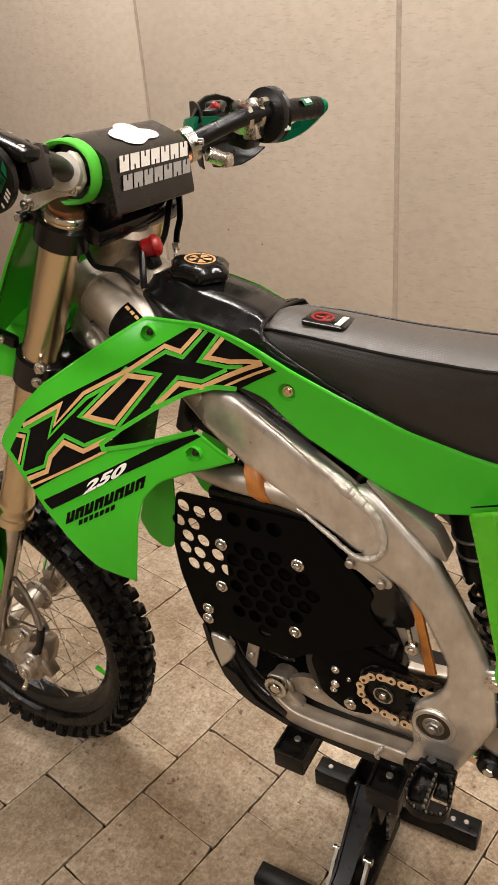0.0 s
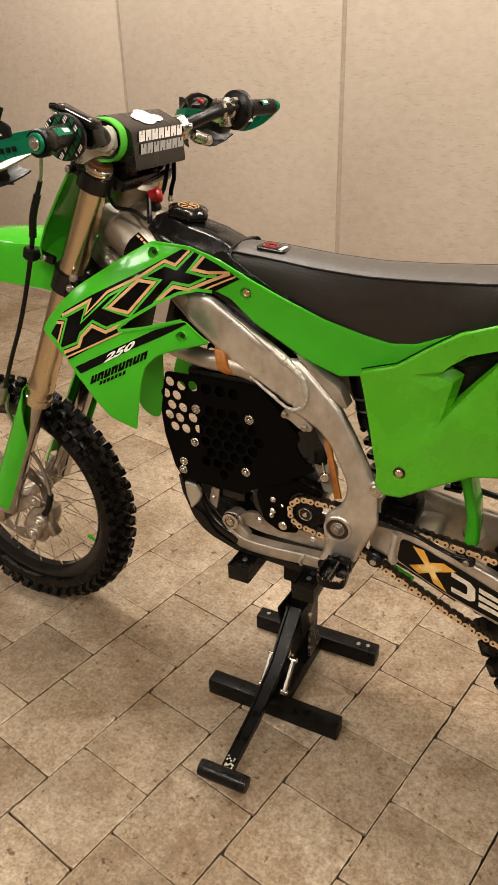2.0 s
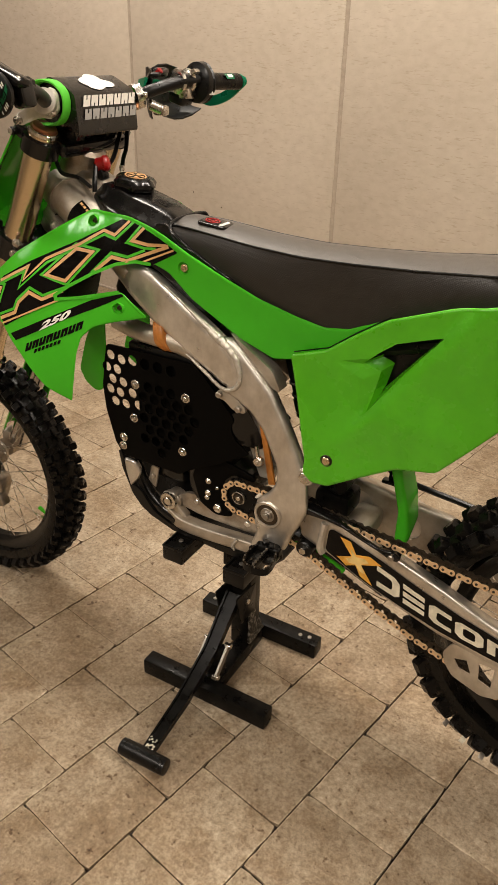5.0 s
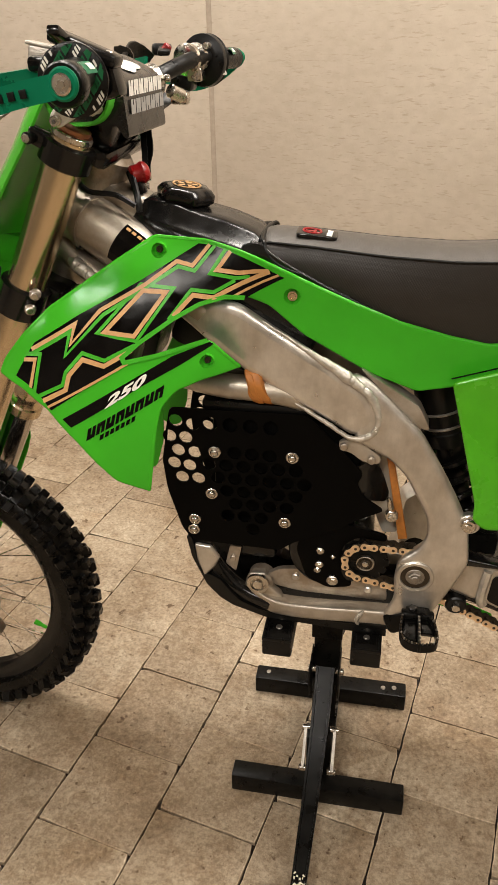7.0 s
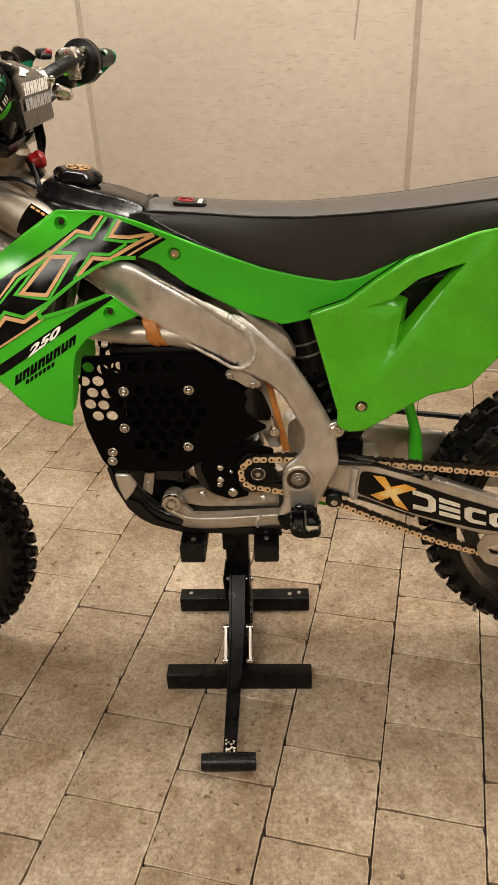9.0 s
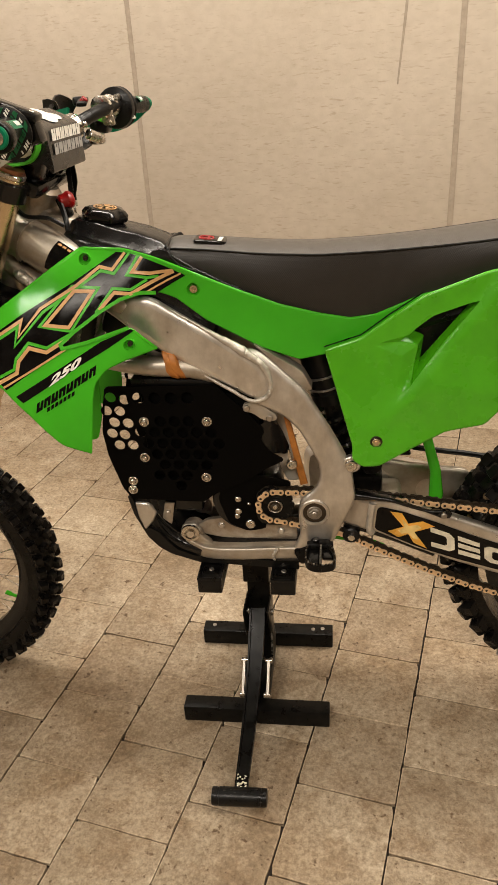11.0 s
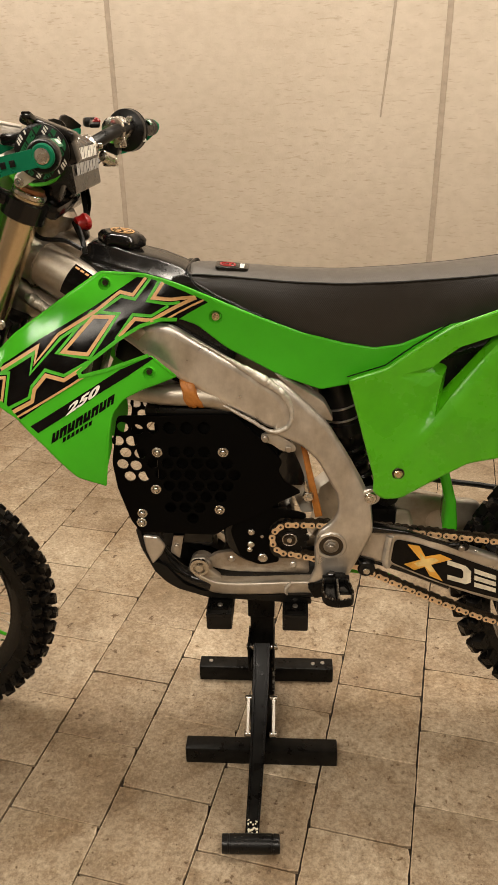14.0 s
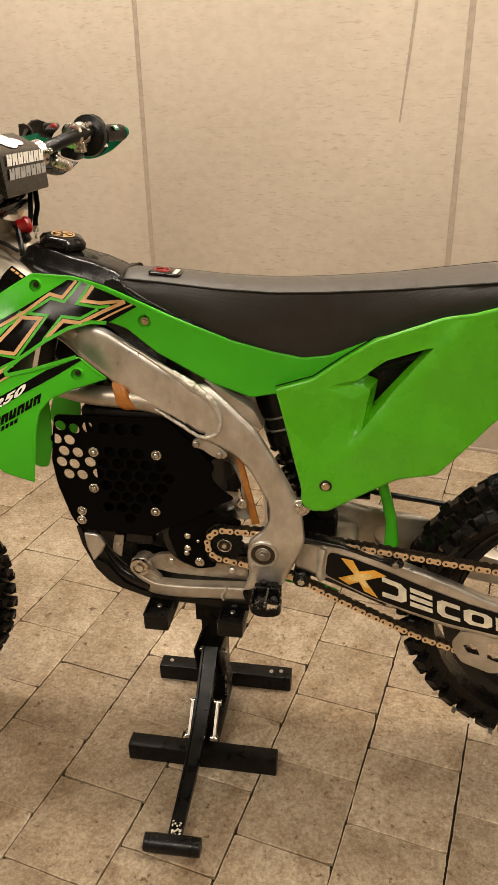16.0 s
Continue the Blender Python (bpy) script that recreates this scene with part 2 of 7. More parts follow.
GREEN = shader("green_plastic", (0.058, 0.435, 0.017), 0.14, vary=0.06, scale=14, bump=0.05, bump_scale=60, rough_vary=0.05, spec=0.20)
GREEN_SIDE = shader("green_side_plastic", (0.080, 0.425, 0.0072), 0.27, vary=0.08, scale=12, bump=0.08, bump_scale=90, coat=0.1, rough_vary=0.1)
GREEN_ANO = shader("green_anodised", (0.002, 0.21, 0.10), 0.33, metal=0.55, vary=0.06, scale=40)
GREEN_FOAM = shader("green_foam", (0.08, 0.50, 0.02), 0.7, vary=0.1, scale=300, bump=0.2, bump_scale=900)
BLACK = shader("black_plastic", (0.004, 0.0038, 0.0035), 0.34, vary=0.2, scale=40, bump=0.12, bump_scale=400, spec=0.28)
BLACK_GLOSS = shader("black_gloss_plastic", (0.006, 0.0055, 0.005), 0.18, vary=0.2, scale=30, coat=0.1, bump=0.04, bump_scale=50, spec=0.35)
BLACK_TANK = shader("black_tank_plastic", (0.006, 0.0056, 0.0052), 0.22, vary=0.25, scale=25, bump=0.05, bump_scale=200, spec=0.5)
BLACK_PLATE = shader("black_coated_sheet", (0.0012, 0.0011, 0.0010), 0.50, vary=0.2, scale=60, bump=0.08, bump_scale=700, spec=0.06)
BLACK_PAINT = shader("black_painted_steel", (0.005, 0.0047, 0.0043), 0.32, vary=0.4, scale=35, bump=0.12, bump_scale=90, spec=0.12)
RUBBER = shader("tyre_rubber", (0.0036, 0.0032, 0.0028), 0.30, vary=0.6, scale=40, bump=0.4, bump_scale=180, spec=0.22)
RUBBER_CASING = shader("dusty_tyre_wall", (0.0040, 0.0036, 0.0031), 0.28, vary=0.7, scale=26, bump=0.4, bump_scale=150, spec=0.22)
RUBBER_DUSTY = shader("muddy_rubber", (0.035, 0.029, 0.022), 0.65, vary=0.6, scale=22, bump=0.4, bump_scale=160)
ALU = shader("brushed_aluminium", (0.63, 0.60, 0.555), 0.36, metal=0.84, vary=0.22, scale=18, bump=0.16, bump_scale=120, rough_vary=0.12, detail=8)
ALU_WELD = shader("weld_aluminium", (0.60, 0.56, 0.49), 0.44, metal=0.7, vary=0.2, scale=60, bump=0.5, bump_scale=160)
ALU_CAST = shader("cast_aluminium", (0.46, 0.42, 0.37), 0.42, metal=0.85, vary=0.2, scale=50, bump=0.3, bump_scale=350)
STEEL = shader("bright_steel", (0.62, 0.58, 0.52), 0.25, metal=1, vary=0.1, scale=60)
STEEL_DULL = shader("dull_steel", (0.36, 0.33, 0.29), 0.4, metal=0.9, vary=0.2, scale=60)
ALU_SATIN = shader("satin_cast_aluminium", (0.50, 0.455, 0.39), 0.48, metal=0.8, vary=0.16, scale=16, bump=0.12, bump_scale=140, rough_vary=0.08)
CHROME = shader("polished_tube", (0.50, 0.46, 0.42), 0.16, metal=1, vary=0.06, scale=30)
GOLD_FORK = shader("gold_anodised_fork", (0.70, 0.57, 0.38), 0.25, metal=1.0, vary=0.03, scale=9, rough_vary=0.02)
GOLD_CHAIN = shader("gold_chain", (0.80, 0.57, 0.34), 0.38, metal=0.55, vary=0.15, scale=80)
DARK_CHAIN = shader("dark_chain_steel", (0.06, 0.045, 0.03), 0.45, metal=0.7, vary=0.3, scale=120)
VINYL_TOP = shader("grey_seat_vinyl", (0.070, 0.061, 0.052), 0.44, vary=0.12, scale=60, bump=0.25, bump_scale=900)
VINYL_SIDE = shader("black_seat_vinyl", (0.0175, 0.0140, 0.0108), 0.48, vary=0.15, scale=50, bump=0.2, bump_scale=700)


def knurl(m, pitch, strength):
    """Fine regular dots pressed into a seat cover."""
    nt = m.node_tree
    vo = nt.nodes.new("ShaderNodeTexVoronoi")
    vo.inputs["Scale"].default_value = 1 / pitch
    vo.inputs["Randomness"].default_value = 0.0
    mp = nt.nodes.new("ShaderNodeMapping")
    mp.inputs["Rotation"].default_value = (0, 0.6, 0)
    tc = nt.nodes.new("ShaderNodeTexCoord")
    nt.links.new(tc.outputs["Object"], mp.inputs["Vector"])
    nt.links.new(mp.outputs[0], vo.inputs["Vector"])
    bp = nt.nodes.new("ShaderNodeBump")
    bp.inputs["Strength"].default_value, bp.inputs["Distance"].default_value = strength, 0.0012
    nt.links.new(vo.outputs["Distance"], bp.inputs["Height"])
    nt.links.new(bp.outputs[0], nt.nodes["Principled BSDF"].inputs["Normal"])


def smudge(m, scale, low, high, stretch=(1, 1, 1)):
    """Broad uneven staining over a material's fine variation."""
    nt = m.node_tree
    b = nt.nodes["Principled BSDF"]
    src = b.inputs["Base Color"].links[0].from_socket
    tc, mp, no = (nt.nodes.new("ShaderNode" + k) for k in ("TexCoord", "Mapping", "TexNoise"))
    mp.inputs["Scale"].default_value = stretch
    no.inputs["Scale"].default_value, no.inputs["Detail"].default_value, no.inputs["Roughness"].default_value = scale, 6, 0.65
    nt.links.new(tc.outputs["Object"], mp.inputs["Vector"])
    nt.links.new(mp.outputs[0], no.inputs["Vector"])
    r = nt.nodes.new("ShaderNodeValToRGB")
    r.color_ramp.elements[0].color, r.color_ramp.elements[1].color = (*low, 1), (*high, 1)
    r.color_ramp.elements[0].position, r.color_ramp.elements[1].position = 0.36, 0.62
    nt.links.new(no.outputs["Fac"], r.inputs["Fac"])
    x = nt.nodes.new("ShaderNodeMixRGB")
    x.blend_type = "MULTIPLY"
    x.inputs[0].default_value = 1
    nt.links.new(src, x.inputs[1])
    nt.links.new(r.outputs[0], x.inputs[2])
    nt.links.new(x.outputs[0], b.inputs["Base Color"])


smudge(ALU, 9, (0.80, 0.76, 0.70), (1.16, 1.16, 1.16), (1, 1, 0.35))
smudge(ALU_SATIN, 12, (0.74, 0.68, 0.60), (1.08, 1.08, 1.08))
smudge(ALU_CAST, 14, (0.70, 0.63, 0.54), (1.10, 1.10, 1.10))
smudge(GREEN_SIDE, 30, (0.92, 0.93, 0.90), (1.04, 1.03, 1.04))
smudge(RUBBER_CASING, 20, (0.8, 0.8, 0.8), (1.5, 1.4, 1.25))
smudge(BLACK_PAINT, 55, (0.8, 0.8, 0.8), (1.6, 1.55, 1.45))
knurl(VINYL_TOP, 0.0030, 0.2)
knurl(VINYL_SIDE, 0.0030, 0.30)
INK_BLACK = shader("decal_black", (0.004, 0.0034, 0.003), 0.12, vary=0.15, scale=30, spec=0.16)
INK_GOLD = shader("decal_gold", (0.58, 0.33, 0.14), 0.28, vary=0.06, scale=60, spec=0.25)
INK_GREEN = shader("decal_green", (0.06, 0.40, 0.02), 0.24, vary=0.05, scale=40, spec=0.25)
INK_GREY = shader("decal_grey", (0.33, 0.32, 0.30), 0.4, vary=0.1, scale=80)
INK_DEEP = shader("decal_deep_green", (0.005, 0.11, 0.035), 0.4, vary=0.1, scale=60)
INK_WHITE = shader("decal_white", (0.80, 0.77, 0.70), 0.35, vary=0.05, scale=60)
INK_WORN = shader("worn_white_decal", (0.72, 0.66, 0.52), 0.4, vary=0.25, scale=45)
INK_PALE = shader("decal_pale_yellow", (0.80, 0.58, 0.22), 0.3, vary=0.15, scale=40)
INK_YELLOW = shader("decal_orange_yellow", (0.72, 0.36, 0.05), 0.3, vary=0.3, scale=14)
COPPER = shader("copper_anodised", (0.34, 0.16, 0.08), 0.34, metal=0.85, vary=0.1, scale=40)
TAPE = shader("orange_brown_tape", (0.46, 0.17, 0.03), 0.5, vary=0.2, scale=60, bump=0.3, bump_scale=120)
PAD_VINYL = shader("worn_black_vinyl", (0.007, 0.0062, 0.0055), 0.24, vary=0.35, scale=25, bump=0.2, bump_scale=45, spec=0.55)
RED = shader("red_plastic", (0.30, 0.008, 0.008), 0.3, vary=0.1, scale=50)
WORN_PAINT = shader("worn_black_paint", (0.16, 0.15, 0.13), 0.4, vary=0.97, scale=110, bump=0.2, bump_scale=110)
WORN_PAINT.node_tree.nodes["Color Ramp"].color_ramp.elements[0].position = 0.50
WORN_PAINT.node_tree.nodes["Color Ramp"].color_ramp.elements[1].position = 0.60
GREY_SHEET = shader("grey_sheet", (0.42, 0.38, 0.32), 0.5, metal=0.3, vary=0.08, scale=30)


def wall_plaster():
    m = bpy.data.materials.new("beige_render")
    m.use_nodes = True
    nt = m.node_tree
    b = nt.nodes["Principled BSDF"]
    tc = nt.nodes.new("ShaderNodeTexCoord")
    def noise_at(stretch, scale, detail):
        mp = nt.nodes.new("ShaderNodeMapping")
        mp.inputs["Scale"].default_value = stretch
        nt.links.new(tc.outputs["Object"], mp.inputs["Vector"])
        n = nt.nodes.new("ShaderNodeTexNoise")
        n.inputs["Scale"].default_value, n.inputs["Detail"].default_value = scale, detail
        nt.links.new(mp.outputs[0], n.inputs["Vector"])
        return n
    cloud = noise_at((1, 1, 1), 1.3, 4)
    dash = noise_at((30, 30, 150), 1.0, 3)
    fine = noise_at((1, 1, 1.4), 24, 8)
    grain = noise_at((1, 1, 1), 130, 3)
    r1 = nt.nodes.new("ShaderNodeValToRGB")
    r1.color_ramp.elements[0].color, r1.color_ramp.elements[1].color = (0.475, 0.402, 0.322, 1), (0.555, 0.475, 0.388, 1)
    r1.color_ramp.elements[0].position, r1.color_ramp.elements[1].position = 0.3, 0.7
    nt.links.new(cloud.outputs["Fac"], r1.inputs["Fac"])
    r2 = nt.nodes.new("ShaderNodeValToRGB")
    r2.color_ramp.elements[0].color, r2.color_ramp.elements[1].color = (0.80, 0.765, 0.73, 1), (1, 1, 1, 1)
    r2.color_ramp.elements[0].position, r2.color_ramp.elements[1].position = 0.26, 0.42
    nt.links.new(dash.outputs["Fac"], r2.inputs["Fac"])
    mx = nt.nodes.new("ShaderNodeMixRGB")
    mx.blend_type = "MULTIPLY"
    mx.inputs[0].default_value = 1
    nt.links.new(r1.outputs[0], mx.inputs[1])
    nt.links.new(r2.outputs[0], mx.inputs[2])
    patch = noise_at((1, 1, 1), 1.1, 2)
    pr_ = nt.nodes.new("ShaderNodeMapRange")
    pr_.inputs["From Min"].default_value, pr_.inputs["From Max"].default_value = 0.24, 0.54
    nt.links.new(patch.outputs["Fac"], pr_.inputs["Value"])
    nt.links.new(pr_.outputs[0], mx.inputs[0])
    r3 = nt.nodes.new("ShaderNodeValToRGB")
    r3.color_ramp.elements[0].color, r3.color_ramp.elements[1].color = (0.94, 0.93, 0.915, 1), (1.03, 1.03, 1.03, 1)
    r3.color_ramp.elements[0].position, r3.color_ramp.elements[1].position = 0.32, 0.62
    nt.links.new(fine.outputs["Fac"], r3.inputs["Fac"])
    my = nt.nodes.new("ShaderNodeMixRGB")
    my.blend_type = "MULTIPLY"
    my.inputs[0].default_value = 1
    nt.links.new(mx.outputs[0], my.inputs[1])
    nt.links.new(r3.outputs[0], my.inputs[2])
    nt.links.new(my.outputs[0], b.inputs["Base Color"])
    b.inputs["Roughness"].default_value = 0.85
    bp = nt.nodes.new("ShaderNodeBump")
    bp.inputs["Strength"].default_value, bp.inputs["Distance"].default_value = 0.25, 0.002
    nt.links.new(grain.outputs["Fac"], bp.inputs["Height"])
    nt.links.new(bp.outputs[0], b.inputs["Normal"])
    return m


# worn only scales the colour; above 1 it lightens, for lit bevels
def paver_concrete(name, worn):
    m = bpy.data.materials.new(name)
    m.use_nodes = True
    nt = m.node_tree
    b = nt.nodes["Principled BSDF"]
    geo = nt.nodes.new("ShaderNodeNewGeometry")
    info = nt.nodes.new("ShaderNodeObjectInfo")
    def noise_at(scale, detail, rough=0.6):
        n = nt.nodes.new("ShaderNodeTexNoise")
        n.inputs["Scale"].default_value, n.inputs["Detail"].default_value, n.inputs["Roughness"].default_value = scale, detail, rough
        nt.links.new(geo.outputs["Position"], n.inputs["Vector"])
        return n
    def ramp(src, c0, c1, p0, p1):
        r = nt.nodes.new("ShaderNodeValToRGB")
        r.color_ramp.elements[0].color, r.color_ramp.elements[1].color = (*c0, 1), (*c1, 1)
        r.color_ramp.elements[0].position, r.color_ramp.elements[1].position = p0, p1
        nt.links.new(src, r.inputs["Fac"])
        return r.outputs[0]
    def mul(a, c, f=1.0):
        x = nt.nodes.new("ShaderNodeMixRGB")
        x.blend_type = "MULTIPLY"
        x.inputs[0].default_value = f
        nt.links.new(a, x.inputs[1])
        nt.links.new(c, x.inputs[2])
        return x.outputs[0]
    base = ramp(noise_at(7, 6).outputs["Fac"], (0.345, 0.285, 0.214), (0.445, 0.376, 0.293), 0.30, 0.66)
    tone = ramp(info.outputs["Random"], (0.80 * worn, 0.765 * worn, 0.72 * worn), (1.06 * worn, 1.05 * worn, 1.03 * worn), 0, 1)
    speck = ramp(noise_at(110, 5, 0.75).outputs["Fac"], (0.60, 0.56, 0.51), (1.17, 1.165, 1.15), 0.34, 0.62)
    pores = ramp(noise_at(75, 2, 0.5).outputs["Fac"], (0.45, 0.38, 0.30), (1, 1, 1), 0.27, 0.33)
    stain = mul(ramp(noise_at(26, 4, 0.6).outputs["Fac"], (0.38, 0.30, 0.22), (1, 1, 1), 0.300, 0.352), ramp(noise_at(11, 7, 0.75).outputs["Fac"], (0.76, 0.69, 0.61), (1, 1, 1), 0.34, 0.50))
    stain = mul(stain, ramp(noise_at(38, 8, 0.8).outputs["Fac"], (0.72, 0.67, 0.60), (1.14, 1.14, 1.13), 0.36, 0.60))
    stain = mul(stain, ramp(noise_at(2.6, 5, 0.6).outputs["Fac"], (0.72, 0.655, 0.57), (1.07, 1.07, 1.06), 0.38, 0.60))
    col = mul(mul(mul(mul(base, tone), speck, 0.9), pores), stain)
    nt.links.new(col, b.inputs["Base Color"])
    b.inputs["Roughness"].default_value = 0.72
    bp = nt.nodes.new("ShaderNodeBump")
    bp.inputs["Strength"].default_value, bp.inputs["Distance"].default_value = 0.7, 0.002
    nt.links.new(noise_at(260, 3).outputs["Fac"], bp.inputs["Height"])
    nt.links.new(bp.outputs[0], b.inputs["Normal"])
    return m


WALL = wall_plaster()
PAVER = paver_concrete("paver_concrete", 1.0)
# lighter copy of the concrete: bevel highlights put into the colour
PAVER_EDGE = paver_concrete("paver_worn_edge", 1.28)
JOINT_WALL = shader("wall_joint_filler", (0.36, 0.295, 0.23), 0.9, vary=0.15, scale=40)
MUD = shader("dried_mud", (0.19, 0.12, 0.06), 0.95, vary=0.3, scale=150, bump=0.6, bump_scale=300)
JOINT = shader("joint_sand", (0.022, 0.015, 0.010), 0.95, vary=0.5, scale=60, bump=0.4, bump_scale=300)
# kept dark to lower bounced light and reflections on black parts
DIM = shader("dim_rendered_wall", (0.20, 0.165, 0.125), 0.9, vary=0.15, scale=4)
CEILING = shader("ceiling_paint", (0.20, 0.17, 0.135), 0.9, vary=0.05, scale=3)
LAMP_BODY = shader("lamp_white_metal", (0.7, 0.68, 0.62), 0.4, vary=0.03, scale=5)
LAMP_GLOW = bpy.data.materials.new("lamp_diffuser")
LAMP_GLOW.use_nodes = True
LAMP_GLOW.node_tree.nodes["Principled BSDF"].inputs["Emission Color"].default_value = (*WARM, 1)
LAMP_GLOW.node_tree.nodes["Principled BSDF"].inputs["Emission Strength"].default_value = 4.0

# ---- the hall ----
U0, U1, V0 = -4.6, 3.2, -4.4


def wall_north():
    w = finish(box(((U0 + U1) / 2, WALL_V + 0.0785, CEIL_Z / 2), (U1 - U0, 0.15, CEIL_Z), 0), "wall_north", JOINT_WALL, smooth=0)
    w.matrix_basis = HALL
    tagged(w, "beige rendered concrete wall with vertical joints", "wall", kind="structure")
    joints = [-2.49, -1.170, 0.120, 1.40, 2.69, U1 + 0.01]
    for a, c in zip([U0] + joints, joints):
        if c - a > 0.1:
            part("wall_panel", box(((a + c) / 2, WALL_V + 0.006, CEIL_Z / 2), (c - a - 0.021, 0.012, CEIL_Z), 0.003), WALL, w)
    crack = bmesh.new()
    q = [(-0.068, 1.75), (-0.057, 1.75), (-0.077, 1.5), (-0.099, 1.28), (-0.105, 1.28), (-0.087, 1.5)]
    crack.faces.new([crack.verts.new((u, WALL_V - 0.0015, z)) for u, z in q])
    part("crack", crack, JOINT_WALL, w, "thin slanting brown crack", 0)
    for u, z, r in ((-2.049, 0.681, 0.004), (-1.852, 0.634, 0.0035)):
        part("wall_speck", lathe((u, WALL_V + 0.001, z), (u, WALL_V - 0.003, z), [(0, r), (0.002, r * 0.9), (0.004, r * 0.4)], 8), DARK_CHAIN, w, "small dark pit in the render")
    part("skirting", box(((U0 + U1) / 2, WALL_V - 0.006, 0.004), (U1 - U0, 0.012, 0.016), 0.003), JOINT_WALL, w)
    return w


wall_north()
# three walls added to enclose the scene and hold back bounced light
for name, c, s in (
    ("wall_south", ((U0 + U1) / 2, V0 - 0.075, CEIL_Z / 2), (U1 - U0 + 0.3, 0.15, CEIL_Z)),
    ("wall_west", (U0 - 0.075, (V0 + WALL_V + 0.16) / 2, CEIL_Z / 2), (0.15, WALL_V + 0.16 - V0, CEIL_Z)),
    ("wall_east", (U1 + 0.075, (V0 + WALL_V + 0.16) / 2, CEIL_Z / 2), (0.15, WALL_V + 0.16 - V0, CEIL_Z)),
):
    o = finish(box(c, s, 0), name, DIM, smooth=0)
    o.matrix_basis = HALL
    tagged(o, "plain brownish wall added to close the hall", "wall", kind="structure")
# added unseen ceiling, dark so that glossy blacks reflect little
o = finish(box(((U0 + U1) / 2, (V0 + WALL_V) / 2, CEIL_Z + 0.08), (U1 - U0 + 0.4, WALL_V - V0 + 0.5, 0.15), 0), "ceiling", CEILING, smooth=0)
o.matrix_basis = HALL
tagged(o, "plain dark ceiling added to close the hall, out of view", "ceiling", kind="structure")

for u, v, lu, lv, watt in LAMPS:
    lamp = empty("ceiling_light")
    lamp.matrix_basis = HALL @ pose(u, v, CEIL_Z + 0.005)
    tagged(lamp, "unseen flat white ceiling light with glowing diffuser", "lamp", group="ceiling lights")
    part("frame", box((0, 0, -0.03), (lu + 0.05, lv + 0.05, 0.06), 0.006), LAMP_BODY, lamp)
    part("diffuser", box((0, 0, -0.062), (lu, lv, 0.006), 0.001), LAMP_GLOW, lamp, "warm glowing diffuser")
    data = bpy.data.lights.new("ceiling_lamp", "AREA")
    data.shape, data.size, data.size_y, data.energy, data.color = "RECTANGLE", lu, lv, watt, WARM
    lo = new("ceiling_lamp", data)
    lo.matrix_basis = HALL @ pose(u, v, CEIL_Z - 0.075)

# ---- front and rear wheel, shared builders ----
MOTO = tagged(empty("motorcycle"), "green and black motocross bike on a black lift stand", "motorcycle")


def torus_profile(R, w, h, n=14):
    """Cross-section of a tyre: (radius, y) pairs of the casing."""
    out = []
    for k in range(n + 1):
        a = math.pi * (-0.62 + 1.24 * k / n)
        out.append((R - h / 2 + h / 2 * math.cos(a), w / 2 * math.sin(a)))
    return out


def ring_of(prof, seg=96):
    bm = bmesh.new()
    rows = []
    for k in range(seg):
        a = 2 * math.pi * k / seg
        rows.append([bm.verts.new((r * math.cos(a), y, r * math.sin(a))) for r, y in prof])
    m = len(prof)
    for k in range(seg):
        r, q = rows[k], rows[(k + 1) % seg]
        for j in range(m):
            bm.faces.new((r[j], r[(j + 1) % m], q[(j + 1) % m], q[j]))
    return bm


def knobs(R, w, rows, count, rng):
    """Tread blocks: rows of (angle on the casing, half offset), slightly uneven."""
    verts, faces = [], []
    for phi, off, (lx, ly, lz) in rows:
        for k in range(count):
            a = 2 * math.pi * (k + off) / count + rng.uniform(-0.004, 0.004)
            r0 = R - 0.018 - (1 - math.cos(phi)) * w * 0.42
            y0 = math.sin(phi) * w * 0.52
            m = Matrix.Rotation(-a, 4, "Y") @ Matrix.Translation((r0, y0, 0)) @ Matrix.Rotation(phi * 0.95, 4, "Z") @ Matrix.Rotation(rng.uniform(-0.06, 0.06), 4, "X")
            hh = lz * rng.uniform(0.88, 1.05)
            i = len(verts)
            for x, t in ((-0.012, 1.18), (hh * 0.8, 1.0), (hh, 0.82)):
                for sy, sz in ((-1, -1), (1, -1), (1, 1), (-1, 1)):
                    verts.append(tuple(m @ Vector((x, sy * ly / 2 * t, sz * lx / 2 * t))))
            for b in (i, i + 4):
                for j in range(4):
                    faces.append((b + j, b + (j + 1) % 4, b + 4 + (j + 1) % 4, b + 4 + j))
            faces.append((i + 8, i + 9, i + 10, i + 11))
    bm = bmesh.new()
    vs = [bm.verts.new(v) for v in verts]
    for f in faces:
        bm.faces.new([vs[j] for j in f])
    return bm


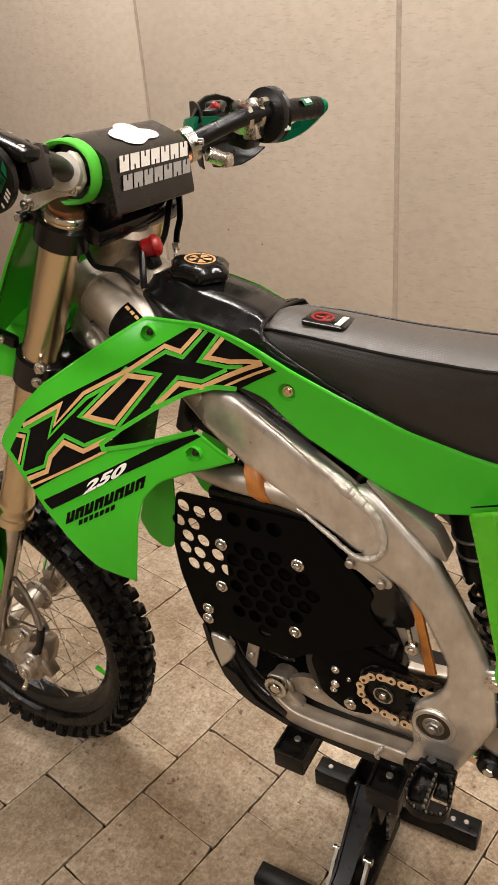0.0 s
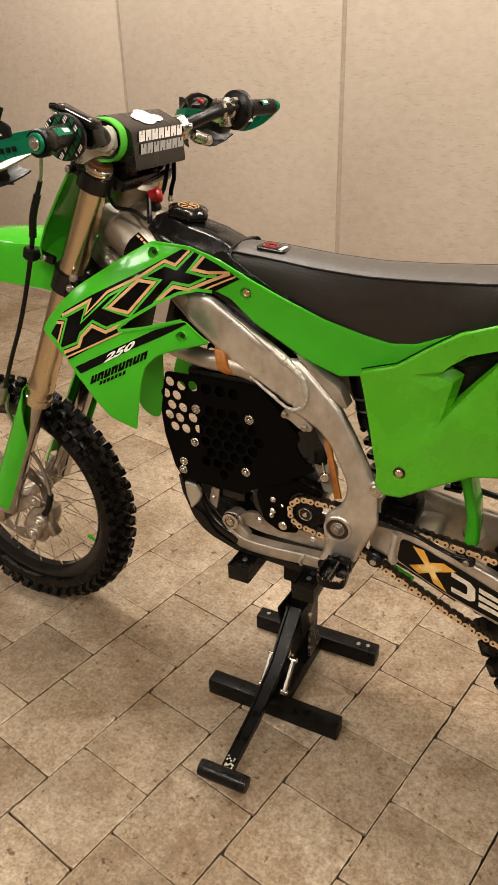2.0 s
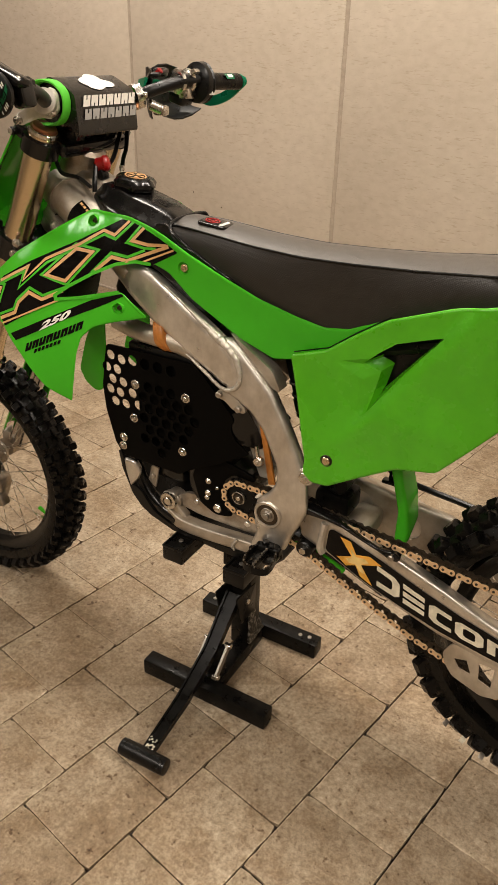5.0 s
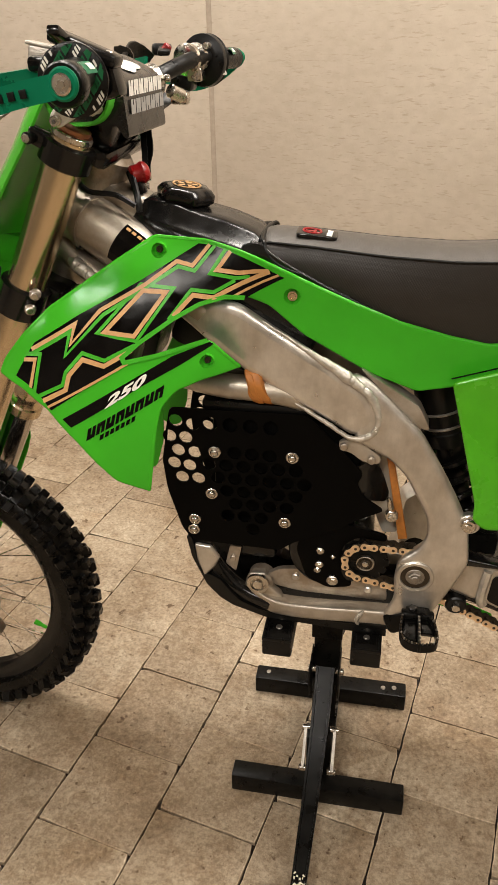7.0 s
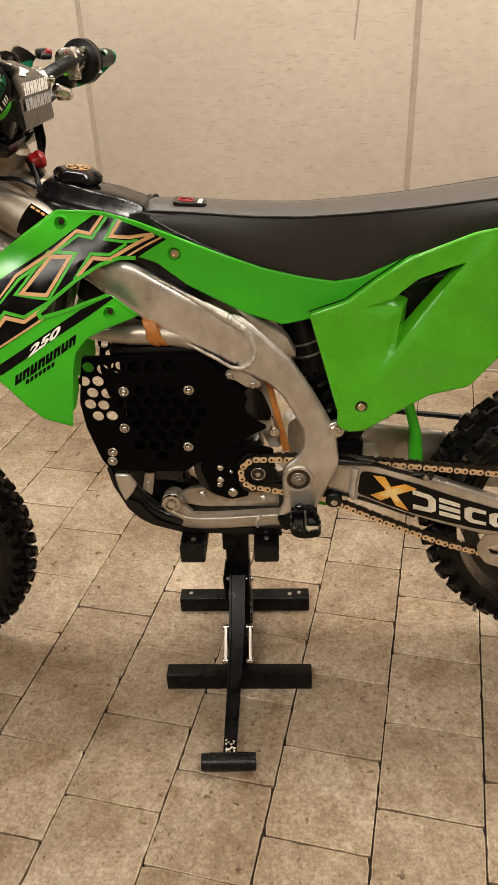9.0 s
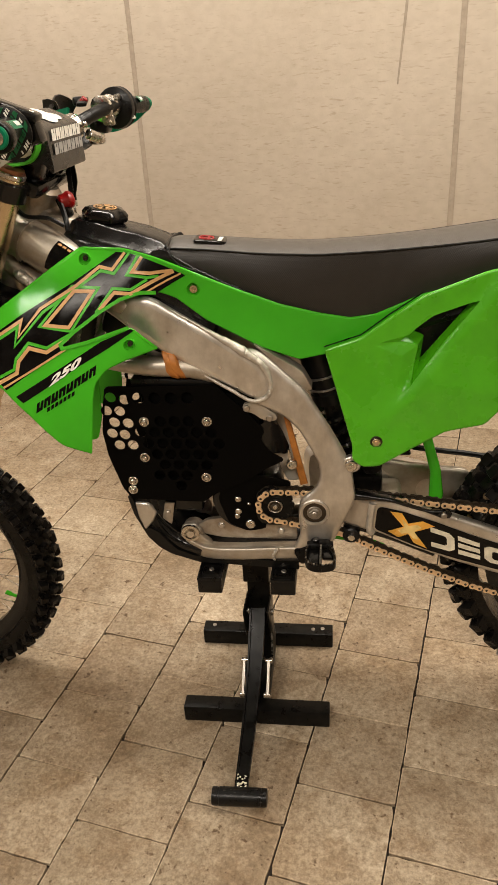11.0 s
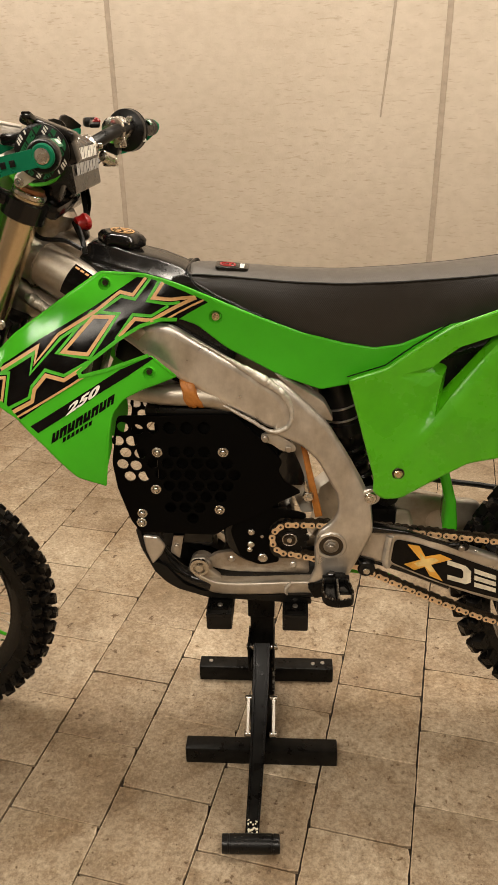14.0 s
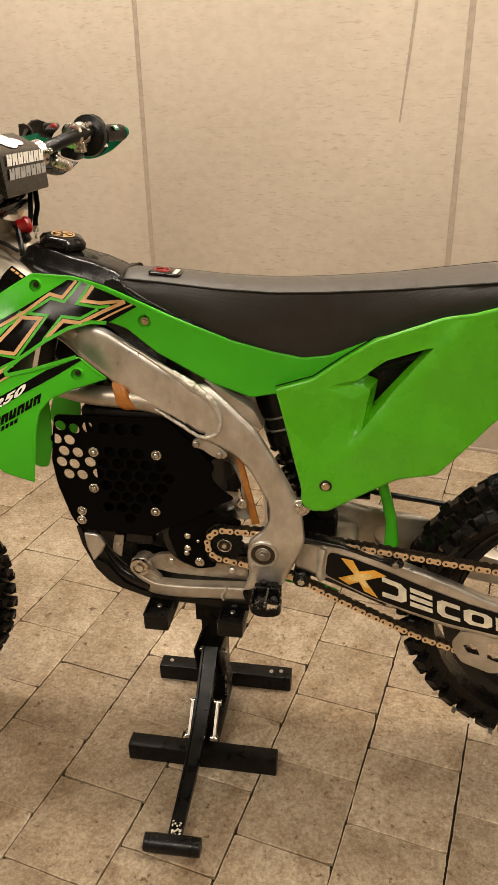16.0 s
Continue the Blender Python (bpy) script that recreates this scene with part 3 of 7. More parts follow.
def wheel(name, c, R, w, rim_r, count, tread, disc_r, disc_y, rng):
    casing = torus_profile(R - 0.012, w, 0.085)
    t = part(name, ring_of(casing), RUBBER_CASING, MOTO, "black knobbly off-road tyre on a black spoked wheel")
    t.matrix_basis = pose(*c)
    part("tread", knobs(R, w, tread, count, rng), RUBBER, t, "worn square tread blocks", 25)
    rp = [(rim_r + 0.012, -0.026), (rim_r + 0.012, -0.020), (rim_r - 0.004, -0.018), (rim_r - 0.016, -0.008), (rim_r - 0.016, 0.008), (rim_r - 0.004, 0.018), (rim_r + 0.012, 0.020), (rim_r + 0.012, 0.026), (rim_r - 0.002, 0.024), (rim_r - 0.022, 0.010), (rim_r - 0.022, -0.010), (rim_r - 0.002, -0.024)]
    part("rim", ring_of(rp), BLACK_GLOSS, t, "glossy black rim")
    part("hub", lathe((0, -0.06, 0), (0, 0.06, 0), [(0, 0.012), (0.002, 0.036), (0.010, 0.038), (0.014, 0.024), (0.06, 0.020), (0.106, 0.024), (0.110, 0.038), (0.118, 0.036), (0.12, 0.012)]), ALU_CAST, t)
    for k in range(36):
        a = 2 * math.pi * k / 36
        side = -1 if k % 2 else 1
        tilt = 0.62 * (1 if (k // 2) % 2 else -1)
        p0 = Vector((0.034 * math.cos(a + tilt), side * 0.046, 0.034 * math.sin(a + tilt)))
        p1 = Vector(((rim_r - 0.018) * math.cos(a), side * 0.006, (rim_r - 0.018) * math.sin(a)))
        part("spoke", tube([p0, p0.lerp(p1, 0.94), p0.lerp(p1, 0.941), p1], 0.0011, 6, scale=[1, 1, 2.0, 2.0]), STEEL, t)
    if disc_r:
        prof = []
        n = 120
        for k in range(n):
            a = 2 * math.pi * k / n
            r = disc_r * (1 - 0.035 * (0.5 + 0.5 * math.cos(a * 10)))
            prof.append((r * math.cos(a), r * math.sin(a)))
        inner = [(disc_r * 0.74 * (1 + 0.05 * math.cos(10 * 2 * math.pi * k / 60)) * math.cos(2 * math.pi * k / 60), disc_r * 0.74 * (1 + 0.05 * math.cos(10 * 2 * math.pi * k / 60)) * math.sin(2 * math.pi * k / 60)) for k in range(60)]
        holes = [inner]
        for k in range(20):
            a = 2 * math.pi * k / 20
            rr = disc_r * (0.86 + 0.04 * (k % 2))
            holes.append([(rr * math.cos(a) + 0.004 * x, rr * math.sin(a) + 0.004 * y) for x, y in circle(1, 8)])
        part("brake_disc", shell(prof, lambda x, z: disc_y, 0.003, holes=holes, bev=0.0005, seg=1), STEEL_DULL, t, "wave-edged steel brake disc")
        arms = bmesh.new()
        for k in range(6):
            a = 2 * math.pi * k / 6 + 0.2
            arms = joined(arms, tube([(0.03 * math.cos(a + 0.3), disc_y + 0.004, 0.03 * math.sin(a + 0.3)), (disc_r * 0.76 * math.cos(a), disc_y + 0.002, disc_r * 0.76 * math.sin(a))], 0.0035, 6))
        part("disc_carrier", arms, STEEL_DULL, t)
    return t


RNG = random.Random(4)
FW, RW = (-0.977, 0.0, 0.352), (0.623, 0.0, 0.426)
A, B = (0.017, 0.019, 0.019), (0.018, 0.020, 0.019)
front = wheel("front_wheel", FW, 0.351, 0.086, 0.268, 52, [(-0.98, 0.0, B), (-0.48, 0.5, A), (0.0, 0.0, A), (0.48, 0.5, A), (0.98, 0.0, B)], 0.137, -0.048, RNG)
A, B = (0.024, 0.025, 0.024), (0.026, 0.026, 0.024)
rear = wheel("rear_wheel", RW, 0.343, 0.112, 0.243, 37, [(-0.98, 0.0, B), (-0.48, 0.5, A), (0.0, 0.0, A), (0.48, 0.5, A), (0.98, 0.0, B)], 0, 0, RNG)
part("valve_cap", joined(rod((0.216, 0.004, -0.114), (0.190, 0.004, -0.100), 0.0040, 12), rod((0.203, 0.004, -0.107), (0.190, 0.004, -0.100), 0.0055, 8, 0.001)), GREEN, front, "small green valve cap")


def wall_ribs(R, w, n, rng):
    """Short moulded ribs across the tyre's flank and the thin seam that links them."""
    bms = bmesh.new()
    for k in range(n):
        a = 2 * math.pi * (k + rng.uniform(-0.12, 0.12)) / n
        m = Matrix.Rotation(-a, 4, "Y") @ Matrix.Translation((R - 0.040, -w * 0.497, 0)) @ Matrix.Rotation(-0.25, 4, "Z")
        bmesh.ops.create_cube(bms, size=1, matrix=m @ Matrix.Diagonal((0.020 + 0.010 * (k % 2), 0.0035, 0.0026, 1)))
    return joined(bms, ring_of([(R - 0.0375, -w * 0.503), (R - 0.0365, -w * 0.506), (R - 0.0355, -w * 0.503), (R - 0.0365, -w * 0.490)], 96))


part("wall_ribs", wall_ribs(0.351, 0.086, 104, RNG), RUBBER, front, "moulded ribs on the tyre wall", 0)
part("wall_ribs", wall_ribs(0.343, 0.112, 74, RNG), RUBBER, rear, "moulded ribs on the tyre wall", 0)


def tyre_hairs(R, w, n, rng):
    """Fine moulding hairs that stand out from the tyre's flank and shoulder."""
    bms = bmesh.new()
    for k in range(n):
        a = rng.uniform(0, 2 * math.pi)
        r = R - rng.uniform(0.012, 0.045)
        y = -w * (0.30 + 0.22 * min(1, (R - r) / 0.03))
        d = Vector((rng.uniform(-0.5, 0.5), -1, rng.uniform(-0.5, 0.5))).normalized()
        p = Vector((r * math.cos(a), y, r * math.sin(a)))
        h = rng.uniform(0.006, 0.012)
        s = d.orthogonal().normalized() * 0.0004
        u = d.cross(s).normalized() * 0.0004
        base = [bms.verts.new(p + s), bms.verts.new(p - s + u), bms.verts.new(p - s - u)]
        tip = bms.verts.new(p + d * h)
        for q in range(3):
            bms.faces.new((base[q], base[(q + 1) % 3], tip))
    return bms


hair = part("rubber_hairs", tyre_hairs(0.343, 0.112, 170, RNG), RUBBER_DUSTY, rear, "fine moulding hairs on the tyre", 0)
hair["kind"] = "stuff"
for a, r, h in ((2.60, 0.318, 0.007), (2.68, 0.305, 0.005), (2.78, 0.322, 0.006), (2.86, 0.308, 0.008)):
    clod = bmesh.new()
    bmesh.ops.create_icosphere(clod, subdivisions=2, radius=h, matrix=pose(r * math.cos(a), -0.052, r * math.sin(a)))
    for v in clod.verts:
        v.co += Vector((RNG.uniform(-1, 1), RNG.uniform(-1, 1), RNG.uniform(-1, 1))) * h * 0.25
    part("mud_clod", clod, MUD, rear, "dried brown mud")
for a in (4.02, 4.17, 4.32):
    m = Matrix.Rotation(-a, 4, "Y") @ pose(0.327, -0.0615, 0, 0, 0, -58)
    chip = box((0, 0, 0), (0.014, 0.0012, 0.011), 0.0003)
    chip.transform(m)
    part("tread_sticker", chip, INK_WORN if a == 4.17 else STEEL_DULL, rear, "small pale label left on a tread block")

# ---- frame ----
def spar_y(x, z):
    return lerp_table([(-0.56, -0.040), (-0.48, -0.048), (-0.42, -0.070), (-0.34, -0.094), (-0.2, -0.098), (-0.05, -0.102)], x)


def plate_y(x, z):
    return lerp_table([(0.48, -0.112), (0.56, -0.120), (0.66, -0.117), (0.72, -0.110), (0.80, -0.104), (0.95, -0.094)], z)


SPAR = [(-0.55, 1.115), (-0.50, 1.125), (-0.44, 1.105), (-0.38, 1.06), (-0.338, 1.040), (-0.297, 1.037), (-0.246, 1.004), (-0.152, 0.948), (-0.098, 0.910), (-0.080, 0.872), (-0.087, 0.840), (-0.118, 0.830), (-0.157, 0.854), (-0.2, 0.878), (-0.285, 0.926), (-0.36, 0.985), (-0.43, 1.03), (-0.54, 1.06)]
KNEE = [(-0.130, 0.935), (-0.105, 0.932), (-0.079, 0.910), (-0.011, 0.845), (0.030, 0.778), (0.054, 0.734), (0.075, 0.690), (0.083, 0.620), (0.068, 0.580), (0.055, 0.551), (0.036, 0.503), (0.022, 0.506), (0.006, 0.514), (-0.016, 0.488), (-0.038, 0.462), (-0.046, 0.486), (-0.030, 0.530), (-0.034, 0.575), (-0.030, 0.614), (0.0, 0.640), (0.012, 0.665), (0.010, 0.695), (-0.029, 0.767), (-0.058, 0.796), (-0.085, 0.810), (-0.113, 0.823)]
WELD = [(-0.262, -0.088, 1.012), (-0.205, -0.095, 0.979), (-0.150, -0.099, 0.946), (-0.120, -0.101, 0.926), (-0.094, -0.102, 0.904), (-0.081, -0.104, 0.872), (-0.088, -0.104, 0.842), (-0.118, -0.103, 0.832), (-0.155, -0.100, 0.852), (-0.200, -0.095, 0.877), (-0.245, -0.089, 0.903)]


def weld_bead(line, r, swell, rng):
    """A run of overlapping weld scales along a line; swell gives its thickness along the way."""
    pts = spline(line, 14)
    n = len(pts)
    out, scale = [], []
    for k, p in enumerate(pts):
        out.append(p + Vector((rng.uniform(-1, 1), rng.uniform(-1, 1), rng.uniform(-1, 1))) * r * 0.10)
        scale.append(lerp_table(swell, k / (n - 1)) * (1 + 0.05 * math.sin(k * 1.1) + 0.10 * math.sin(k * 0.23) + rng.uniform(-0.05, 0.05)))
    return sweep(out, circle(r, 10), scale=scale)


def frame_side(side):
    f = (lambda b: b) if side < 0 else mirrored
    part("frame_spar", f(shell(rounded(SPAR, 0.015), spar_y, 0.045, 0.010, dome=(0.016, 0.012))), ALU, MOTO, "bare brushed aluminium frame beam", 50)
    part("frame_knee", f(shell(rounded(KNEE, 0.012), plate_y, 0.040, 0.010, dome=(0.013, 0.009))), ALU, MOTO, "bare aluminium pivot casting with worn finish", 50)
    part("weld_seam", f(weld_bead(WELD, 0.0060, [(0, 0.2), (0.10, 0.45), (0.17, 1.2), (0.25, 1.45), (0.36, 1.25), (0.46, 0.85), (0.7, 0.7), (0.9, 0.45), (1, 0.15)], random.Random(8))), ALU_WELD, MOTO, "thick uneven weld round the end of the beam")
    rail = spline([(-0.010, -0.088, 0.472), (-0.07, -0.085, 0.468), (-0.16, -0.082, 0.460), (-0.225, -0.080, 0.459), (-0.255, -0.078, 0.466), (-0.285, -0.076, 0.484)], 4)
    cr = part("frame_cradle", f(sweep(rail, rounded([(-0.015, -0.015), (0.015, -0.015), (0.015, 0.015), (-0.015, 0.015)], 0.006), scale=[1.0] * 15 + [0.96, 0.92, 0.86, 0.8, 0.7, 0.6])), ALU_SATIN, MOTO, "bare aluminium box-section lower frame rail", 50)
    part("rail_weld", f(weld_bead([(-0.088, -0.101, 0.452), (-0.091, -0.1015, 0.463), (-0.086, -0.1015, 0.474), (-0.080, -0.101, 0.482)], 0.0042, [(0, 0.6), (0.5, 1.1), (1, 0.6)], random.Random(2))), ALU_WELD, cr)
    part("rail_bracket", f(shell(rounded([(-0.290, 0.524), (-0.258, 0.528), (-0.252, 0.498), (-0.224, 0.474), (-0.232, 0.448), (-0.262, 0.456), (-0.299, 0.482), (-0.296, 0.500)], 0.008), lambda x, z: -0.080, 0.022, dome=(0.005, 0.004))), ALU_SATIN, cr)
    part("engine_mount", f(joined(rod((-0.270, -0.040, 0.498), (-0.270, -0.076, 0.498), 0.024, 20, 0.004), box((-0.262, -0.060, 0.484), (0.03, 0.03, 0.03), 0.008))), ALU_CAST, MOTO)
    part("mount_bolt", f(joined(rod((-0.272, -0.072, 0.506), (-0.272, -0.090, 0.506), 0.010, 6, 0.001), lathe((-0.272, -0.078, 0.506), (-0.272, -0.088, 0.506), [(0, 0.018), (0.004, 0.021), (0.009, 0.020), (0.010, 0.014), (0.004, 0.013)], 24))), STEEL, MOTO)
    part("frame_gusset", f(shell(rounded([(-0.115, 0.945), (-0.02, 0.885), (0.0, 0.845), (-0.02, 0.850), (-0.075, 0.905)], 0.01), lambda x, z: -0.086, 0.03, bev=0.004)), ALU_SATIN, MOTO)
    part("engine_hanger", f(shell(rounded([(-0.140, 0.818), (-0.112, 0.828), (-0.070, 0.795), (-0.075, 0.783), (-0.100, 0.786), (-0.120, 0.802), (-0.136, 0.804)], 0.008), lambda x, z: -0.094, 0.010, bev=0.003)), ALU_SATIN, MOTO)
    for x, z in ((-0.130, 0.814), (-0.086, 0.793)):
        part("hanger_bolt", f(rod((x, -0.095, z), (x, -0.103, z), 0.0068, 12, 0.002)), ALU_CAST, MOTO)
    # pivot bolt in its recess
    part("pivot_recess", f(ring_of([(0.031, -0.001), (0.029, -0.003), (0.0245, -0.003), (0.0235, 0.000), (0.0235, 0.004), (0.031, 0.004)], 36)), ALU, MOTO).matrix_basis = pose(0, -0.1195 if side < 0 else 0.1195, 0.588)
    part("pivot_bolt", f(joined(rod((0, -0.112, 0.588), (0, -0.1215, 0.588), 0.0165, 24), rod((0, -0.119, 0.588), (0, -0.126, 0.588), 0.0115, 6, 0.0015), rod((0, -0.126, 0.588), (0, -0.130, 0.588), 0.007, 16))), STEEL_DULL, MOTO, "steel swingarm pivot nut")
    part("pivot_floor", f(rod((0, -0.1135, 0.588), (0, -0.1208, 0.588), 0.0242, 28, 0.001)), DARK_CHAIN, MOTO)
    part("panel_tab", f(joined(rod((0.074, -0.098, 0.697), (0.074, -0.113, 0.697), 0.018, 24, 0.002), box((0.096, -0.106, 0.706), (0.05, 0.004, 0.022), 0.003, (0, -20, 0)))), ALU, MOTO)
    part("tab_bolt", f(joined(rod((0.073, -0.112, 0.696), (0.073, -0.117, 0.696), 0.0125, 20, 0.002), rod((0.073, -0.116, 0.696), (0.073, -0.1185, 0.696), 0.006, 6))), STEEL, MOTO)


frame_side(-1)
frame_side(1)

NECK_LINE = [(-0.565, -0.030, 1.150), (-0.515, -0.046, 1.130), (-0.455, -0.062, 1.098), (-0.40, -0.076, 1.060), (-0.35, -0.080, 1.015)]
for side in (-1, 1):
    f = (lambda b: b) if side < 0 else mirrored
    part("frame_neck", f(tube(NECK_LINE, 0.040, 24, 5, [1.0 if k < 11 else 1.0 - 0.06 * (k - 10) for k in range(21)])), ALU_SATIN, MOTO, "smooth round aluminium frame neck", 60)
    part("neck_seam", f(sweep([Vector(p) for p in ((-0.533, -0.041, 1.137), (-0.529, -0.0425, 1.1355), (-0.525, -0.044, 1.134))], circle(0.0430, 24))), ALU_CAST, MOTO)
    part("neck_lug", f(joined(tube([(-0.585, -0.036, 1.100), (-0.545, -0.048, 1.070), (-0.50, -0.060, 1.045), (-0.45, -0.070, 1.015)], 0.019, 12, 5), tube([(-0.56, -0.055, 1.082), (-0.53, -0.066, 1.063), (-0.50, -0.075, 1.048)], 0.008, 8, 4))), ALU_CAST, MOTO, "lumpy welded casting", 60)
    part("lug_weld", f(weld_bead([(-0.566, -0.056, 1.083), (-0.540, -0.068, 1.070), (-0.515, -0.077, 1.056), (-0.490, -0.083, 1.040)], 0.0095, [(0, 0.5), (0.2, 1.1), (0.6, 1.0), (1, 0.5)], random.Random(5))), ALU_WELD, MOTO, "wide lumpy weld")


def neck_patch(s0, s1, a0, a1, lift):
    """A sticker on the round neck: stretch of its length and of its turn."""
    line = spline(NECK_LINE, 5)
    rows = []
    for s in np.linspace(s0, s1, 5):
        k = s * (len(line) - 1)
        c = line[int(k)].lerp(line[min(int(k) + 1, len(line) - 1)], k - int(k))
        d = (line[min(int(k) + 2, len(line) - 1)] - line[max(int(k) - 1, 0)]).normalized()
        out = d.cross(Vector((0, 0, 1))).normalized()
        out = out if out.y < 0 else -out
        up = out.cross(d)
        up = up if up.z > 0 else -up
        rows.append([tuple(c + (out * math.cos(a) + up * math.sin(a)) * (0.040 + lift)) for a in np.linspace(a0, a1, 6)])
    return loft(rows, closed=False)


AX_TOP, AX_LOW = Vector((-0.505, 0, 1.235)), Vector((-0.597, 0, 1.045))
part("steering_head", joined(lathe(AX_TOP, AX_LOW, [(0, 0.034), (0.008, 0.042), (0.05, 0.040), (0.10, 0.045), (0.16, 0.043), (0.20, 0.046), (0.211, 0.038)], 28),
     box((-0.50, 0, 1.13), (0.10, 0.07, 0.12), 0.02, (0, 26, 0))), ALU_CAST, MOTO, "cast aluminium steering head with visible welds", 45)
part("head_sticker", neck_patch(0.42, 0.66, -0.30, 1.20, 0.001), INK_BLACK, MOTO, "black sticker with gold marks", 0)
for k in range(6):
    part("sticker_mark", neck_patch(0.435 + 0.034 * k, 0.460 + 0.034 * k, 0.98, 1.09, 0.002), INK_GOLD, MOTO, "", 0)

# ---- black battery box with perforated side plates ----
PLATE = [(-0.412, 0.858), (-0.19, 0.862), (-0.166, 0.838), (-0.132, 0.804), (-0.097, 0.763), (-0.106, 0.744), (-0.094, 0.719), (-0.059, 0.696), (-0.101, 0.674), (-0.13, 0.652), (-0.21, 0.612), (-0.232, 0.594), (-0.301, 0.596), (-0.387, 0.599), (-0.404, 0.625), (-0.425, 0.703), (-0.430, 0.76)]


def honeycomb():
    h = []
    for x in (-0.346, -0.313, -0.280, -0.247):
        h.append((x, 0.834, 0.0125))
    for k, z in enumerate((0.783, 0.758, 0.733, 0.708, 0.683, 0.658, 0.633)):
        lo, hi = ((-0.32, -0.235), (-0.362, -0.19), (-0.35, -0.175), (-0.345, -0.185), (-0.335, -0.21), (-0.33, -0.25), (-0.30, -0.27))[k]
        x = -0.365 + (0.0145 if k % 2 else 0)
        while x < lo:
            x += 0.029
        while x < hi:
            h.append((x, z, 0.0118))
            x += 0.029
    for x, z in ((-0.403, 0.835), (-0.375, 0.830), (-0.415, 0.806), (-0.388, 0.805), (-0.402, 0.780), (-0.374, 0.778), (-0.410, 0.755), (-0.384, 0.752), (-0.398, 0.728), (-0.370, 0.728)):
        h.append((x, z, 0.0115))
    keep = []
    bolts = [(-0.340, 0.782), (-0.212, 0.783), (-0.348, 0.700), (-0.223, 0.654), (-0.380, 0.644), (-0.383, 0.622)]
    for x, z, r in h:
        if all((x - a) ** 2 + (z - b) ** 2 > (r + 0.011) ** 2 for a, b in bolts) and all((x - a) ** 2 + (z - b) ** 2 > (2 * r + 0.002) ** 2 for a, b, _ in keep):
            keep.append((x, z, r))
    return keep, bolts


HOLES, PLATE_BOLTS = honeycomb()
for side in (-1, 1):
    f = (lambda b: b) if side < 0 else mirrored
    guard = part("side_plate", f(shell(rounded(PLATE, 0.008), lambda x, z: -0.094, 0.004, holes=[[(x + a, z + b) for a, b in circle(r, 12)] for x, z, r in HOLES], bev=0)), BLACK_PLATE, MOTO, "matt black sheet plate with honeycomb holes", 30)
    for x, z in PLATE_BOLTS:
        part("plate_bolt", f(joined(rod((x, -0.093, z), (x, -0.0965, z), 0.0105, 20, 0.001), lathe((x, -0.096, z), (x, -0.102, z), [(0, 0.0072), (0.002, 0.007), (0.0045, 0.005), (0.0052, 0.0034), (0.004, 0.0032)], 16))), STEEL, guard, "bright steel button-head bolt")
part("battery_box", joined(box((-0.225, 0, 0.745), (0.24, 0.165, 0.19), 0.006), box((-0.25, 0, 0.64), (0.20, 0.15, 0.07), 0.01)), BLACK_PLATE, MOTO, "black battery case behind the plates")
part("case_lid", box((-0.265, 0, 0.862), (0.19, 0.175, 0.020), 0.006, (0, 1, 0)), BLACK, MOTO)
part("motor", lathe((-0.145, 0.085, 0.588), (-0.145, -0.086, 0.588), [(0, 0.05), (0.004, 0.07), (0.02, 0.074), (0.155, 0.074), (0.166, 0.070), (0.171, 0.060), (0.169, 0.02)], 48), BLACK_GLOSS, MOTO, "black round electric motor housing")
part("motor_cover", shell(rounded([(-0.205, 0.60), (-0.185, 0.645), (-0.145, 0.662), (-0.09, 0.650), (-0.05, 0.640), (-0.05, 0.628), (-0.10, 0.632), (-0.124, 0.61), (-0.124, 0.55), (-0.10, 0.525), (-0.145, 0.515), (-0.185, 0.535)], 0.012), lambda x, z: -0.086, 0.006, bev=0.002), BLACK_PLATE, MOTO)
for x, z, r in ((-0.161, 0.598, 0.007), (-0.162, 0.568, 0.0075), (-0.165, 0.556, 0.006), (-0.138, 0.536, 0.0105), (-0.139, 0.588, 0.004)):
    part("motor_bolt", joined(rod((x, -0.085, z), (x, -0.092, z), r, 12, 0.0015), rod((x, -0.091, z), (x, -0.094, z), r * 0.5, 6, 0.0005)), STEEL, MOTO)
part("engine_plate", shell(rounded([(-0.265, 0.510), (-0.235, 0.530), (-0.20, 0.535), (-0.16, 0.520), (-0.06, 0.520), (-0.045, 0.530), (-0.04, 0.482), (-0.20, 0.484), (-0.245, 0.492)], 0.008), lambda x, z: -0.066, 0.010, bev=0.002), ALU_CAST, MOTO, "cast aluminium lower motor mount plate")
for x, z in ((-0.205, 0.518), (-0.075, 0.506)):
    part("mount_rivet", rod((x, -0.064, z), (x, -0.072, z), 0.007, 12, 0.002), ALU, MOTO)
part("controller", box((-0.285, -0.02, 0.578), (0.085, 0.09, 0.06), 0.01), BLACK_GLOSS, MOTO, "black glossy control unit")
part("bracket_clip", joined(shell(rounded([(-0.324, 0.577), (-0.303, 0.577), (-0.314, 0.521), (-0.333, 0.537)], 0.003), lambda x, z: -0.074, 0.004), rod((-0.318, -0.072, 0.553), (-0.318, -0.080, 0.553), 0.0055, 12)), ALU_CAST, MOTO, "small pale metal bracket with a bolt")
part("rear_plate", shell(rounded([(-0.110, 0.800), (-0.068, 0.795), (-0.058, 0.76), (-0.034, 0.624), (-0.059, 0.623), (-0.087, 0.696), (-0.105, 0.748)], 0.006), lambda x, z: -0.050, 0.004), GREY_SHEET, MOTO, "pale grey sheet panel")
